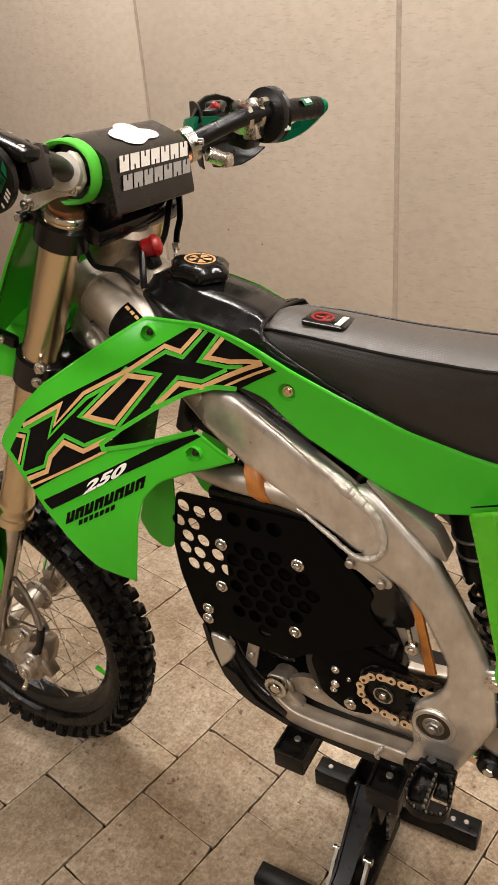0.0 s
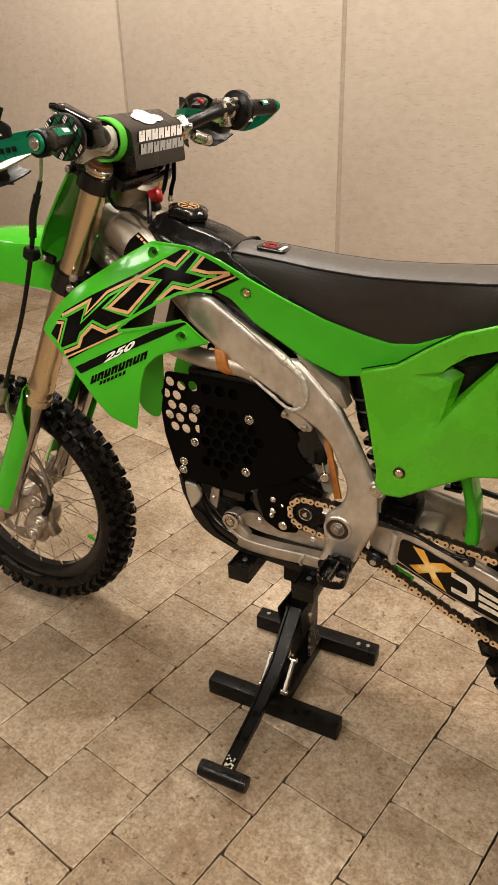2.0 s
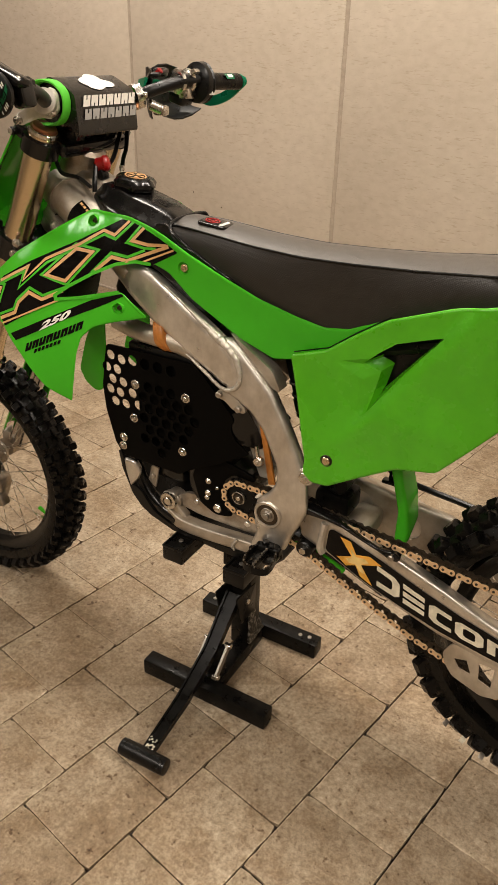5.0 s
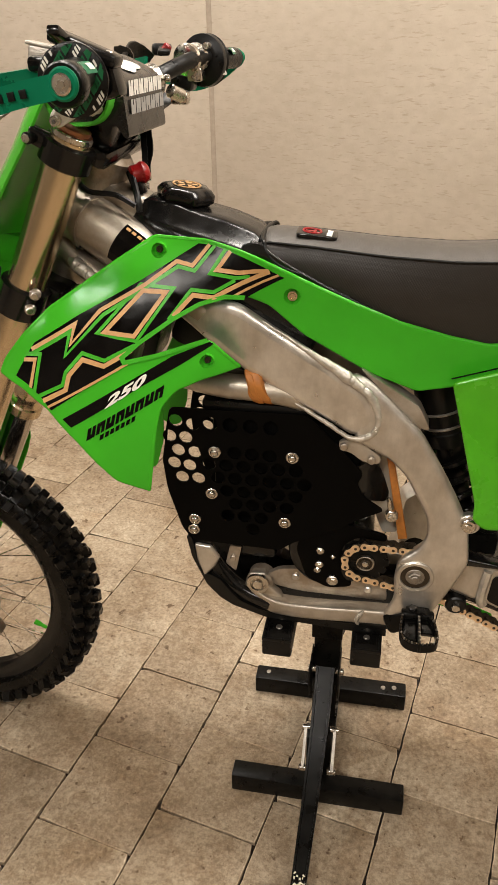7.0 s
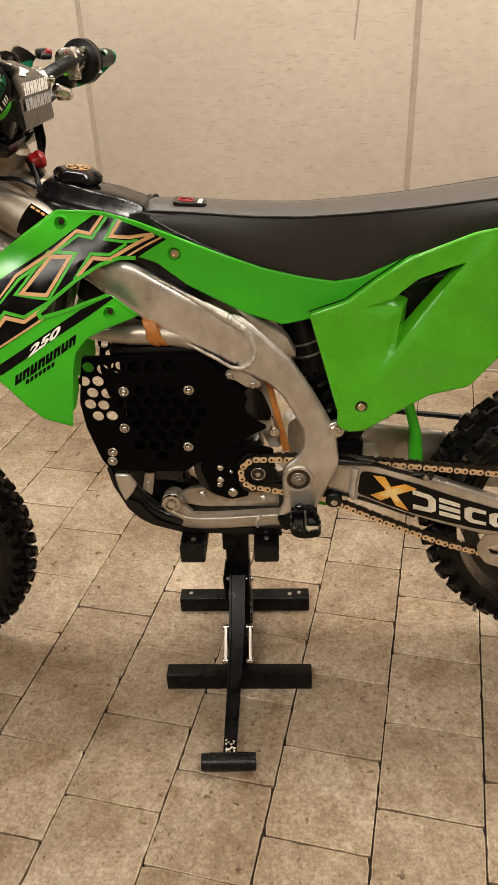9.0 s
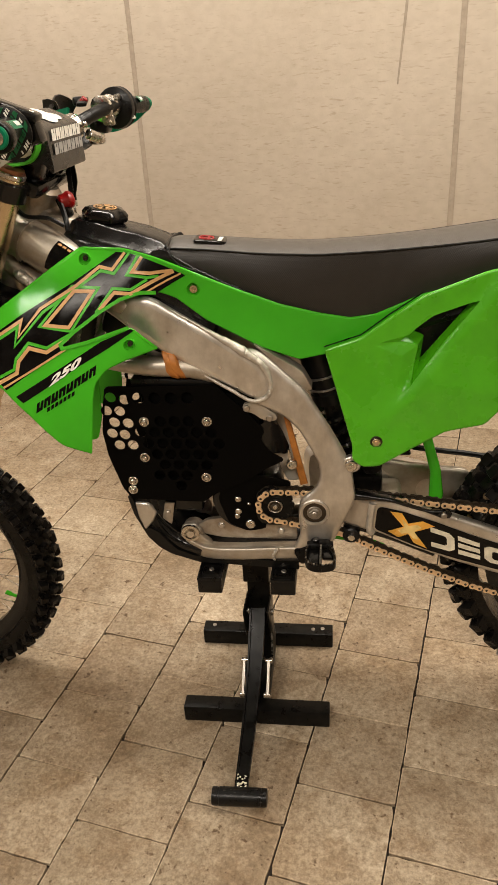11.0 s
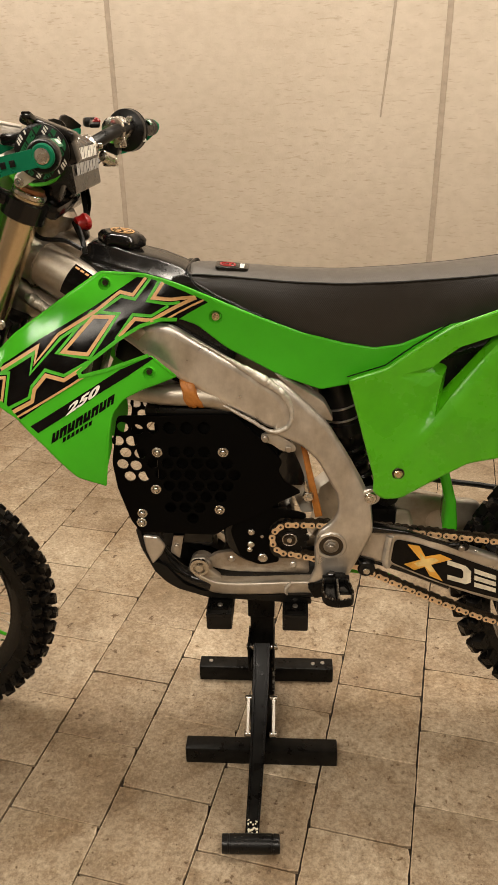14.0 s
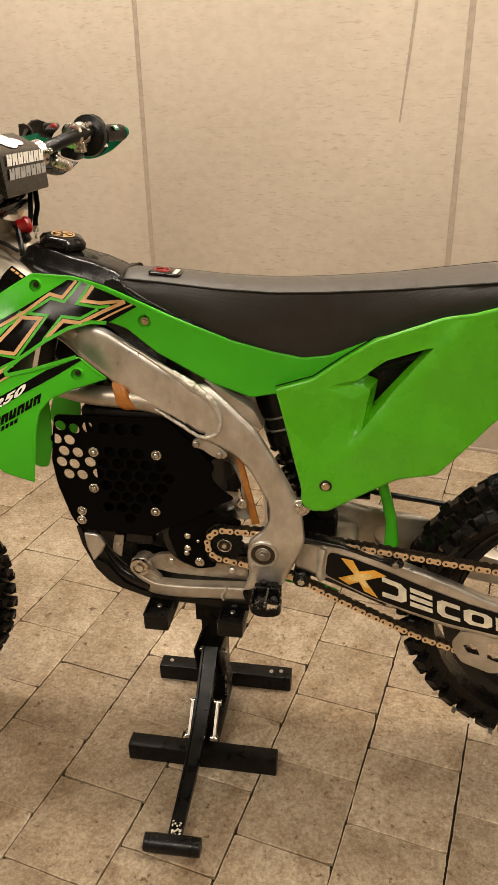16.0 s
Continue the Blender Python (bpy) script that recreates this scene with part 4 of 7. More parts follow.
part("plate_flap", shell(rounded([(-0.108, 0.772), (-0.082, 0.790), (-0.064, 0.742), (-0.050, 0.694), (-0.060, 0.690), (-0.100, 0.712), (-0.112, 0.744)], 0.003), lambda x, z: -0.090 + 0.9 * max(0.0, x + 0.098), 0.002, 0.01), BLACK_GLOSS, MOTO, "bent glossy black sheet edge")
part("amber_strip", shell([(-0.066, 0.800), (-0.054, 0.793), (-0.016, 0.622), (-0.031, 0.618)], lambda x, z: -0.062, 0.006), TAPE, MOTO, "orange-brown strip")
part("cable_end", joined(rod((-0.047, -0.072, 0.678), (-0.047, -0.084, 0.678), 0.011, 20, 0.002), rod((-0.047, -0.084, 0.678), (-0.047, -0.087, 0.678), 0.005, 6), tube([(-0.048, -0.078, 0.684), (-0.054, -0.078, 0.712)], 0.004, 8)), STEEL, MOTO, "steel rod end with bolt")
part("frame_tube_upper", tube([(-0.40, -0.066, 0.905), (-0.33, -0.078, 0.897), (-0.27, -0.080, 0.895), (-0.22, -0.078, 0.888), (-0.18, -0.068, 0.870)], 0.020, 16, 4), ALU_SATIN, MOTO, "welded aluminium brace tube")
part("frame_tube_upper", mirrored(tube([(-0.40, -0.066, 0.905), (-0.33, -0.078, 0.897), (-0.27, -0.080, 0.895), (-0.22, -0.078, 0.888), (-0.18, -0.068, 0.870)], 0.020, 16, 4)), ALU_SATIN, MOTO)
def wrap(x0, x1, lean, r):
    """One turn of tape round the tube, laid aslant, with a crumpled edge."""
    rows = []
    for x, k in ((x0, 0.93), (x0 + 0.0015, 1.0), ((x0 + x1) / 2, 1.02), (x1 - 0.0015, 1.0), (x1, 0.93)):
        rows.append([(x + lean * b + 0.0012 * math.sin(5 * a + 90 * x), -0.0805 + r * k * math.cos(a), 0.903 + b) for a in (2 * math.pi * j / 28 for j in range(28)) for b in (r * k * 1.30 * math.sin(a),)])
    return loft(rows)


part("tape_wrap", joined(wrap(-0.282, -0.257, -0.20, 0.0225), wrap(-0.279, -0.267, -0.34, 0.0240), wrap(-0.268, -0.254, -0.42, 0.0236), wrap(-0.276, -0.262, -0.08, 0.0232)), TAPE, MOTO, "orange-brown tape wrapped round a frame tube")

# skid plate under the frame
SK = [(-0.395, 0.60), (-0.384, 0.55), (-0.366, 0.505), (-0.335, 0.462), (-0.29, 0.434), (-0.24, 0.424), (-0.15, 0.423), (-0.05, 0.424), (0.01, 0.432)]
skid = part("skid_plate", thicken(loft([[(x + lerp_table([(-0.40, 0.040), (-0.33, 0.034), (-0.26, 0.0)], x) * (abs(y) > 0.088), y, z + (lerp_table([(-0.40, 0.0), (-0.36, 0.015), (-0.32, 0.034), (-0.27, 0.030), (-0.22, 0.016), (0.02, 0.014)], x) if abs(y) > 0.085 else 0.0)) for y in (-0.092, -0.086, -0.05, 0, 0.05, 0.086, 0.092)] for x, z, _ in spline([(a, b, 0) for a, b in SK], 3)], closed=False), 0.005), BLACK, MOTO, "black plastic skid plate under the frame")
part("tube_lug", shell(rounded([(-0.385, 0.590), (-0.353, 0.590), (-0.338, 0.565), (-0.347, 0.543), (-0.368, 0.519), (-0.381, 0.554)], 0.006), lambda x, z: -0.0985 + 0.10 * abs(x + 0.360), 0.02, dome=(0.007, 0.006)), ALU, MOTO, "bright worn metal lug")
CHEEK = [(-0.397, 0.607), (-0.389, 0.562), (-0.364, 0.502), (-0.340, 0.474), (-0.3165, 0.4566), (-0.2557, 0.4335), (-0.141, 0.426), (-0.036, 0.419), (-0.037, 0.436), (-0.133, 0.442), (-0.229, 0.447), (-0.267, 0.452), (-0.303, 0.470), (-0.322, 0.492), (-0.3375, 0.514), (-0.356, 0.524), (-0.372, 0.529), (-0.381, 0.560), (-0.388, 0.605)]
for f in (lambda b: b, mirrored):
    part("skid_cheek", f(shell(rounded(CHEEK, 0.004), lambda x, z: -0.096 + 0.12 * max(0, 0.475 - z), 0.006, 0.012)), BLACK, skid, "raised side of the skid plate")
part("down_tube", tube([(-0.405, -0.056, 0.665), (-0.385, -0.066, 0.605), (-0.364, -0.072, 0.552), (-0.335, -0.074, 0.508), (-0.296, -0.076, 0.476), (-0.25, -0.078, 0.461)], 0.0165, 14, 4), BLACK_GLOSS, MOTO, "glossy black frame tube")

# ---- chain drive ----
SPR = Vector((-0.083, -0.086, 0.585))
R1, R2 = 0.0355, 0.126


def sprocket(c, r, teeth, holes, mat, name, label):
    out = []
    for k in range(teeth * 4):
        a = 2 * math.pi * k / (teeth * 4)
        rr = r + (0.0045, 0.0035, -0.0035, 0.0035)[k % 4]
        out.append((c.x + rr * math.cos(a), c.z + rr * math.sin(a)))
    return part(name, shell(out, lambda x, z: c.y - 0.003, 0.006, holes=holes, bev=0.0006, seg=1), mat, MOTO, label, 30)


sprocket(SPR, R1, 13, [], BLACK_PAINT, "front_sprocket", "small dark steel sprocket")
part("sprocket_hub", joined(rod(SPR + Vector((0, -0.002, 0)), SPR + Vector((0, -0.008, 0)), 0.015, 20), rod(SPR + Vector((0, -0.007, 0)), SPR + Vector((0, -0.012, 0)), 0.009, 6)), DARK_CHAIN, MOTO)
part("hub_nut", joined(ring_of([(0.0125, -0.010), (0.014, -0.011), (0.0155, -0.010), (0.0155, -0.006), (0.0125, -0.006)], 24), rod((0, -0.006, 0), (0, -0.013, 0), 0.006, 6, 0.001)), STEEL, MOTO).matrix_basis = pose(*SPR)
RS = Vector((RW[0], -0.086, RW[2]))
cut = []
for k in range(6):
    a = 2 * math.pi * (k + 0.5) / 6
    cut.append([(RS.x + r * math.cos(a + d), RS.z + r * math.sin(a + d)) for r, d in ((0.062, -0.22), (0.105, -0.30), (0.112, 0), (0.105, 0.30), (0.062, 0.22))])
sprocket(RS, R2, 50, cut, BLACK_PAINT, "rear_sprocket", "large black rear sprocket")


def chain_path():
    pts = []
    for k in range(25):
        a = math.radians(85 + 190 * k / 24)
        pts.append((SPR.x + R1 * math.cos(a), SPR.z + R1 * math.sin(a)))
    pts.reverse()
    pts += [(0.05, 0.618), (0.20, 0.602), (0.40, 0.578), (0.52, 0.565)]
    for k in range(25):
        a = math.radians(88 - 195 * k / 24)
        pts.append((RS.x + R2 * math.cos(a), RS.z + R2 * math.sin(a)))
    pts += [(0.50, 0.330), (0.40, 0.369), (0.324, 0.394), (0.235, 0.432), (0.147, 0.474), (0.058, 0.519)]
    return pts


def even(pts, n):
    p = [Vector(q) for q in pts] + [Vector(pts[0])]
    d = np.r_[0, np.cumsum([(b - a).length for a, b in zip(p, p[1:])])]
    return [(float(np.interp(s, d, [q.x for q in p])), float(np.interp(s, d, [q.y for q in p]))) for s in np.linspace(0, d[-1], n, endpoint=False)], d[-1]


path = chain_path()
_, total = even(path, 10)
LINKS = 2 * round(total / 0.015875 / 2)
nodes, _ = even(path, LINKS)
pitch = total / LINKS


def link_mesh(w):
    """One chain link along +x from 0 to the pitch: two waisted plates."""
    out = []
    for k in range(17):
        a = math.radians(90 + 180 * k / 16)
        out.append((0.0068 * math.cos(a), 0.0068 * math.sin(a)))
    for k in range(17):
        a = math.radians(-90 + 180 * k / 16)
        out.append((pitch + 0.0068 * math.cos(a), 0.0068 * math.sin(a)))
    out = [(x, z * (1 - 0.22 * math.exp(-((x - pitch / 2) / 0.0035) ** 2))) for x, z in out]
    out.insert(34, (pitch / 2, 0.0050))
    out.insert(17, (pitch / 2, -0.0050))
    bms = [shell(out, lambda x, z, s=s: s * w - 0.0008, 0.0016, bev=0.0003, seg=1) for s in (-1, 1)]
    for x in (0, pitch):
        bms.append(rod((x, -w - 0.0022, 0), (x, w + 0.0022, 0), 0.0026, 10, 0.0005))
    return joined(*bms)


chain = part("chain", tube([(SPR.x - R1, SPR.y, SPR.z), (SPR.x - R1, SPR.y + 0.001, SPR.z)], 0.002, 6), DARK_CHAIN, MOTO, "gold motorcycle chain, slightly dirty")
proto = {}
for k in range(LINKS):
    a, b = Vector(nodes[k]), Vector(nodes[(k + 1) % LINKS])
    d = b - a
    m = pose(a.x, SPR.y, a.y) @ Matrix.Rotation(-math.atan2(d.y, d.x), 4, "Y")
    kind = "outer_link" if k % 2 else "inner_link"
    if kind not in proto:
        proto[kind] = part(kind, link_mesh(0.0098 if k % 2 else 0.0064), GOLD_CHAIN if k % 2 else DARK_CHAIN, chain)
        proto[kind].matrix_basis = m
        me = proto[kind].data
        me.materials.append(DARK_CHAIN)
        if k % 2:
            for poly in me.polygons:
                if abs(poly.center.y) > 0.0108 or poly.center.y > -0.0088:
                    poly.material_index = 1
    else:
        again(proto[kind], m)

# ---- swingarm ----
ARM = [(0.045, 0.610), (0.114, 0.604), (0.137, 0.609), (0.190, 0.601), (0.241, 0.587), (0.300, 0.567), (0.3685, 0.5425), (0.457, 0.506), (0.56, 0.477), (0.66, 0.468), (0.675, 0.44), (0.66, 0.412), (0.56, 0.402), (0.470, 0.417), (0.372, 0.435), (0.295, 0.460), (0.228, 0.485), (0.128, 0.526), (0.06, 0.535)]
ARM_Y = lambda x, z: lerp_table([(0.04, -0.080), (0.12, -0.098), (0.2, -0.105), (0.4, -0.108), (0.66, -0.112)], x)
FIELD = [(0.123, 0.537), (0.127, 0.586), (0.134, 0.5925), (0.180, 0.584), (0.248, 0.561), (0.322, 0.531), (0.409, 0.501), (0.53, 0.468), (0.535, 0.424), (0.470, 0.4315), (0.372, 0.4485), (0.295, 0.471), (0.228, 0.493)]
for side in (-1, 1):
    f = (lambda b: b) if side < 0 else mirrored
    arm = part("swingarm", f(shell(rounded(ARM, 0.012), ARM_Y, 0.036, 0.012, dome=(0.010, 0.008))), ALU, MOTO, "bare aluminium swingarm with large side graphics", 50)
    part("arm_weld", f(tube([(0.118, -0.100, 0.600), (0.114, -0.102, 0.57), (0.112, -0.102, 0.54), (0.118, -0.100, 0.528)], 0.008, 8, 3)), ALU_WELD, arm)
    part("side_graphic", f(decal(rounded(FIELD, 0.008), ARM_Y, 0.0012, 0.05)), INK_BLACK, arm, "black sticker on the swingarm", 0)
DISH = [(0.128 + 0.030 * a, 0.562 + 0.030 * b) for a, b in circle(1, 24)]
SLOT = [(0.243 + 0.024 * a, 0.535 + 0.028 * b) for a, b in circle(1, 20)]
bridge = part("swingarm_bridge", joined(shell(rounded([(0.06, 0.630), (0.150, 0.6135), (0.207, 0.6015), (0.263, 0.593), (0.330, 0.584), (0.345, 0.56), (0.330, 0.50), (0.20, 0.47), (0.06, 0.50)], 0.012), lambda x, z: 0.060 + 0.06 * max(0.0, x - 0.2), 0.030, 0.012, holes=[DISH, SLOT], dome=(0.010, 0.008)), box((0.155, 0.0, 0.545), (0.060, 0.130, 0.050), 0.015)), ALU_SATIN, MOTO, "cast aluminium swingarm bridge with round recesses", 50)
part("recess_floor", joined(rod((0.128, 0.076, 0.562), (0.128, 0.082, 0.562), 0.034, 24), rod((0.243, 0.080, 0.535), (0.243, 0.086, 0.535), 0.031, 24)), DARK_CHAIN, bridge)
part("hose_clip", joined(box((0.190, 0.085, 0.634), (0.024, 0.016, 0.022), 0.004), box((0.186, 0.080, 0.622), (0.040, 0.020, 0.008), 0.003), rod((0.188, 0.085, 0.642), (0.188, 0.085, 0.662), 0.006, 10)), BLACK_GLOSS, MOTO, "black hose clip on the swingarm")
ARM_L = [o for o in MOTO.children if o.name == "swingarm"][0]


def mark(name, outline, mat, lift=0.0022, label="", holes=()):
    return part(name, decal(outline, ARM_Y, lift, 0.0, holes), mat, ARM_L, label, 0)


def along(u, v):
    """Places on the graphic: u along it from the front, v from 0 (low) to 1 (high)."""
    lo = [(0.12, 0.541), (0.228, 0.4985), (0.295, 0.477), (0.372, 0.455), (0.47, 0.4385), (0.54, 0.430)]
    hi = [(0.12, 0.588), (0.134, 0.587), (0.18, 0.579), (0.248, 0.556), (0.322, 0.526), (0.409, 0.497), (0.54, 0.462)]
    return (u + (0.5 - v) * 0.006, lerp_table(lo, u) * (1 - v) + lerp_table(hi, u) * v)


def uv(*pts):
    return [along(u, v) for u, v in pts]


mark("graphic_cross", uv((0.156, 1.0), (0.180, 1.03), (0.192, 0.70), (0.222, 0.98), (0.247, 0.92), (0.203, 0.45), (0.228, -0.04), (0.200, 0.0), (0.190, 0.28), (0.168, -0.02), (0.147, 0.08), (0.181, 0.50)), INK_YELLOW, label="orange and yellow crossed bars")
mark("cross_core", uv((0.180, 0.80), (0.192, 0.62), (0.210, 0.78), (0.220, 0.72), (0.203, 0.47), (0.212, 0.22), (0.200, 0.18), (0.190, 0.32), (0.176, 0.20), (0.168, 0.28), (0.183, 0.50)), INK_PALE, 0.0030, "pale yellow middle of the crossed bars")
mark("graphic_shape", uv((0.237, 0.85), (0.275, 0.85), (0.286, 0.72), (0.286, 0.25), (0.275, 0.12), (0.237, 0.10), (0.237, 0.28), (0.266, 0.30), (0.270, 0.36), (0.270, 0.60), (0.266, 0.66), (0.237, 0.66)), INK_WORN, label="worn white shape")
for v in (0.12, 0.40, 0.68):
    mark("graphic_bar", uv((0.293, v), (0.293, v + 0.19), (0.338, v + 0.19), (0.338, v)), INK_WORN)
mark("graphic_shape", uv((0.393, 0.85), (0.358, 0.85), (0.347, 0.72), (0.347, 0.25), (0.358, 0.12), (0.393, 0.10), (0.393, 0.28), (0.367, 0.30), (0.363, 0.36), (0.363, 0.60), (0.367, 0.66), (0.393, 0.66)), INK_WORN)
mark("graphic_ring", uv((0.400, 0.25), (0.400, 0.72), (0.411, 0.86), (0.445, 0.86), (0.456, 0.72), (0.456, 0.25), (0.445, 0.1), (0.411, 0.1)), INK_WORN, holes=[uv((0.416, 0.34), (0.416, 0.62), (0.421, 0.68), (0.436, 0.68), (0.440, 0.62), (0.440, 0.34), (0.436, 0.28), (0.421, 0.28))])
mark("graphic_shape", uv((0.463, 0.1), (0.463, 0.86), (0.505, 0.86), (0.515, 0.72), (0.515, 0.1), (0.499, 0.1), (0.499, 0.66), (0.479, 0.66), (0.479, 0.1)), INK_WORN)
part("chain_slider", joined(shell(rounded([(0.070, 0.628), (0.152, 0.6155), (0.195, 0.600), (0.233, 0.5885), (0.262, 0.590), (0.278, 0.582), (0.274, 0.570), (0.258, 0.569), (0.223, 0.584), (0.179, 0.602), (0.125, 0.610), (0.070, 0.610)], 0.005), lambda x, z: -0.108, 0.030, dome=(0.005, 0.005)), tube([(0.06, -0.074, 0.538), (0.15, -0.078, 0.512), (0.25, -0.082, 0.472)], 0.012, 10, 4)), BLACK_GLOSS, MOTO, "black plastic chain slider")
part("slider_bolt", rod((0.260, -0.104, 0.578), (0.260, -0.112, 0.578), 0.0065, 14), STEEL_DULL, MOTO)
part("chain_guide", shell(rounded([(0.385, 0.395), (0.40, 0.425), (0.46, 0.425), (0.50, 0.41), (0.505, 0.33), (0.47, 0.322), (0.41, 0.345), (0.392, 0.370)], 0.008), lambda x, z: -0.1, 0.003, holes=[[(0.408, 0.39), (0.432, 0.396), (0.445, 0.365), (0.42, 0.37)], [(0.455, 0.40), (0.485, 0.40), (0.485, 0.35), (0.46, 0.36)]]), ALU, MOTO, "aluminium chain guide with cut-outs")
part("chain_roller", joined(rod((0.075, -0.070, 0.517), (0.075, -0.100, 0.517), 0.018, 24, 0.003)), BLACK, MOTO)
part("roller_bolt", joined(rod((0.075, -0.099, 0.517), (0.075, -0.107, 0.517), 0.008, 6, 0.001)), STEEL, MOTO)
part("lower_guard", shell(rounded([(0.03, 0.488), (0.10, 0.478), (0.15, 0.457), (0.145, 0.450), (0.10, 0.466), (0.03, 0.476)], 0.004), lambda x, z: -0.05, 0.01), GREEN, MOTO, "green plastic chain guard strip")
part("mud_flap", shell(rounded([(0.196, 0.770), (0.228, 0.770), (0.240, 0.703), (0.259, 0.64), (0.268, 0.577), (0.264, 0.560), (0.238, 0.562), (0.238, 0.63), (0.220, 0.698)], 0.006), lambda x, z: -0.035, 0.085, 0.01, dome=(0.008, 0.010)), GREEN, MOTO, "green plastic mud flap in front of the rear tyre", 50)
part("brake_hose_rear", tube([(0.13, 0.085, 0.690), (0.170, 0.085, 0.652), (0.205, 0.088, 0.632), (0.27, 0.095, 0.618), (0.34, 0.105, 0.604), (0.45, 0.115, 0.580)], 0.0065, 8, 5), BLACK, MOTO)

# shock absorber
def coil(p0, p1, r, turns, wire):
    a, b = Vector(p0), Vector(p1)
    d = (b - a)
    s = d.normalized().orthogonal().normalized()
    u = d.normalized().cross(s)
    n = int(turns * 18)
    return sweep([a + d * (k / n) + (s * math.cos(2 * math.pi * k * turns / n) + u * math.sin(2 * math.pi * k * turns / n)) * r for k in range(n + 1)], circle(wire, 7))


part("shock_spring", coil((0.038, 0.0, 0.785), (0.075, 0.0, 0.66), 0.036, 4.2, 0.0065), BLACK_GLOSS, MOTO, "black shock spring")
part("shock_body", lathe((-0.01, 0, 0.95), (0.085, 0, 0.62), [(0, 0.02), (0.01, 0.038), (0.095, 0.0395), (0.10, 0.0385), (0.14, 0.0385), (0.142, 0.041), (0.165, 0.041), (0.168, 0.030), (0.22, 0.024), (0.27, 0.018), (0.33, 0.02), (0.34, 0.015)], 24), BLACK, MOTO, "dark shock absorber body")
for s0 in (0.102, 0.128):
    part("shock_collar", lathe((-0.01 + 0.277 * s0, 0, 0.95 - 0.961 * s0), (-0.01 + 0.277 * (s0 + 0.009), 0, 0.95 - 0.961 * (s0 + 0.009)), [(0, 0.037), (0.0005, 0.0405), (0.0015, 0.0415), (0.0035, 0.0415), (0.0045, 0.0400), (0.005, 0.037)], 32), STEEL_DULL, MOTO, "dull metal preload collar")
part("linkage", joined(box((0.10, 0.0, 0.60), (0.08, 0.07, 0.05), 0.012), rod((0.115, -0.05, 0.66), (0.115, 0.05, 0.66), 0.022, 20)), BLACK_PAINT, MOTO)

# footpegs
LOOP = [(-0.012, -0.134, 0.512), (-0.016, -0.150, 0.511), (-0.016, -0.180, 0.510), (-0.008, -0.196, 0.509), (0.012, -0.202, 0.509), (0.036, -0.196, 0.509), (0.042, -0.180, 0.510), (0.038, -0.152, 0.511), (0.030, -0.134, 0.512)]
for side in (-1, 1):
    f = (lambda b: b) if side < 0 else mirrored
    peg = part("footpeg", f(joined(box((0.011, -0.124, 0.508), (0.044, 0.024, 0.030), 0.008), box((-0.006, -0.110, 0.484), (0.075, 0.022, 0.040), 0.012, (0, -24, 0)), rod((-0.016, -0.128, 0.513), (0.038, -0.128, 0.513), 0.009, 14))), BLACK_PAINT, MOTO, "black steel footpeg with worn toothed edges")
    part("peg_rail", f(sweep(spline(LOOP, 4), [(-0.0022, -0.008), (0.0022, -0.008), (0.0022, 0.008), (-0.0022, 0.008)])), BLACK_PAINT, peg)
    part("peg_rail", f(box((0.013, -0.170, 0.511), (0.005, 0.070, 0.016), 0.0015)), BLACK_PAINT, peg)
    part("peg_plate", f(joined(box((-0.002, -0.160, 0.506), (0.026, 0.052, 0.008), 0.003), box((0.028, -0.150, 0.506), (0.024, 0.034, 0.008), 0.003), rod((0.002, -0.126, 0.500), (0.002, -0.126, 0.528), 0.008, 6, 0.001))), BLACK_GLOSS, peg)
    for k, p in enumerate(spline(LOOP, 4)[2:-2]):
        part("tooth", f(box((p.x, p.y, p.z + 0.0095), (0.003, 0.003, 0.004), 0.0006, (0, 0, 9 * k))), DARK_CHAIN if k % 3 else STEEL_DULL, peg)
    for k in range(7):
        part("tooth", f(box((0.013, -0.143 - 0.009 * k, 0.521), (0.004, 0.005, 0.006), 0.001)), STEEL_DULL, peg, "bare worn tooth")

# ---- green bodywork ----
def shroud_y(x, z):
    u, w = x + 0.4, z - 0.95
    a = -0.183 + 0.544 * u + 0.259 * w + 0.838 * u * u - 1.233 * u * w + 1.014 * w * w - 4.306 * u ** 3
    b = lerp_table([(-0.3, -0.088), (-0.2, -0.086), (-0.03, -0.073), (0.08, -0.066), (0.2, -0.072)], x)
    k = smoothstep(-0.33, -0.21, x)
    return a * (1 - k) + b * k


TANK_EDGE = [(-0.412, 1.137), (-0.341, 1.128), (-0.29, 1.110), (-0.221, 1.084), (-0.141, 1.048), (-0.06, 1.015), (0.013, 0.995), (0.07, 0.984), (0.116, 0.991), (0.197, 1.028), (0.225, 1.036), (0.200, 1.012), (0.105, 0.938), (0.030, 0.914), (-0.027, 0.904), (-0.099, 0.932), (-0.197, 0.989), (-0.251, 1.033), (-0.282, 1.046)]
SHROUD_EDGE = [(-0.312, 1.048), (-0.346, 1.042), (-0.383, 1.024), (-0.423, 0.999), (-0.443, 0.984), (-0.438, 0.976), (-0.382, 0.985), (-0.333, 0.994), (-0.325, 0.990), (-0.287, 0.944), (-0.343, 0.936), (-0.376, 0.926), (-0.394, 0.906), (-0.401, 0.875), (-0.407, 0.823), (-0.415, 0.768), (-0.458, 0.802), (-0.504, 0.869), (-0.546, 0.918), (-0.586, 0.942), (-0.629, 0.955), (-0.62, 0.977), (-0.59, 1.013), (-0.552, 1.049), (-0.461, 1.108)]
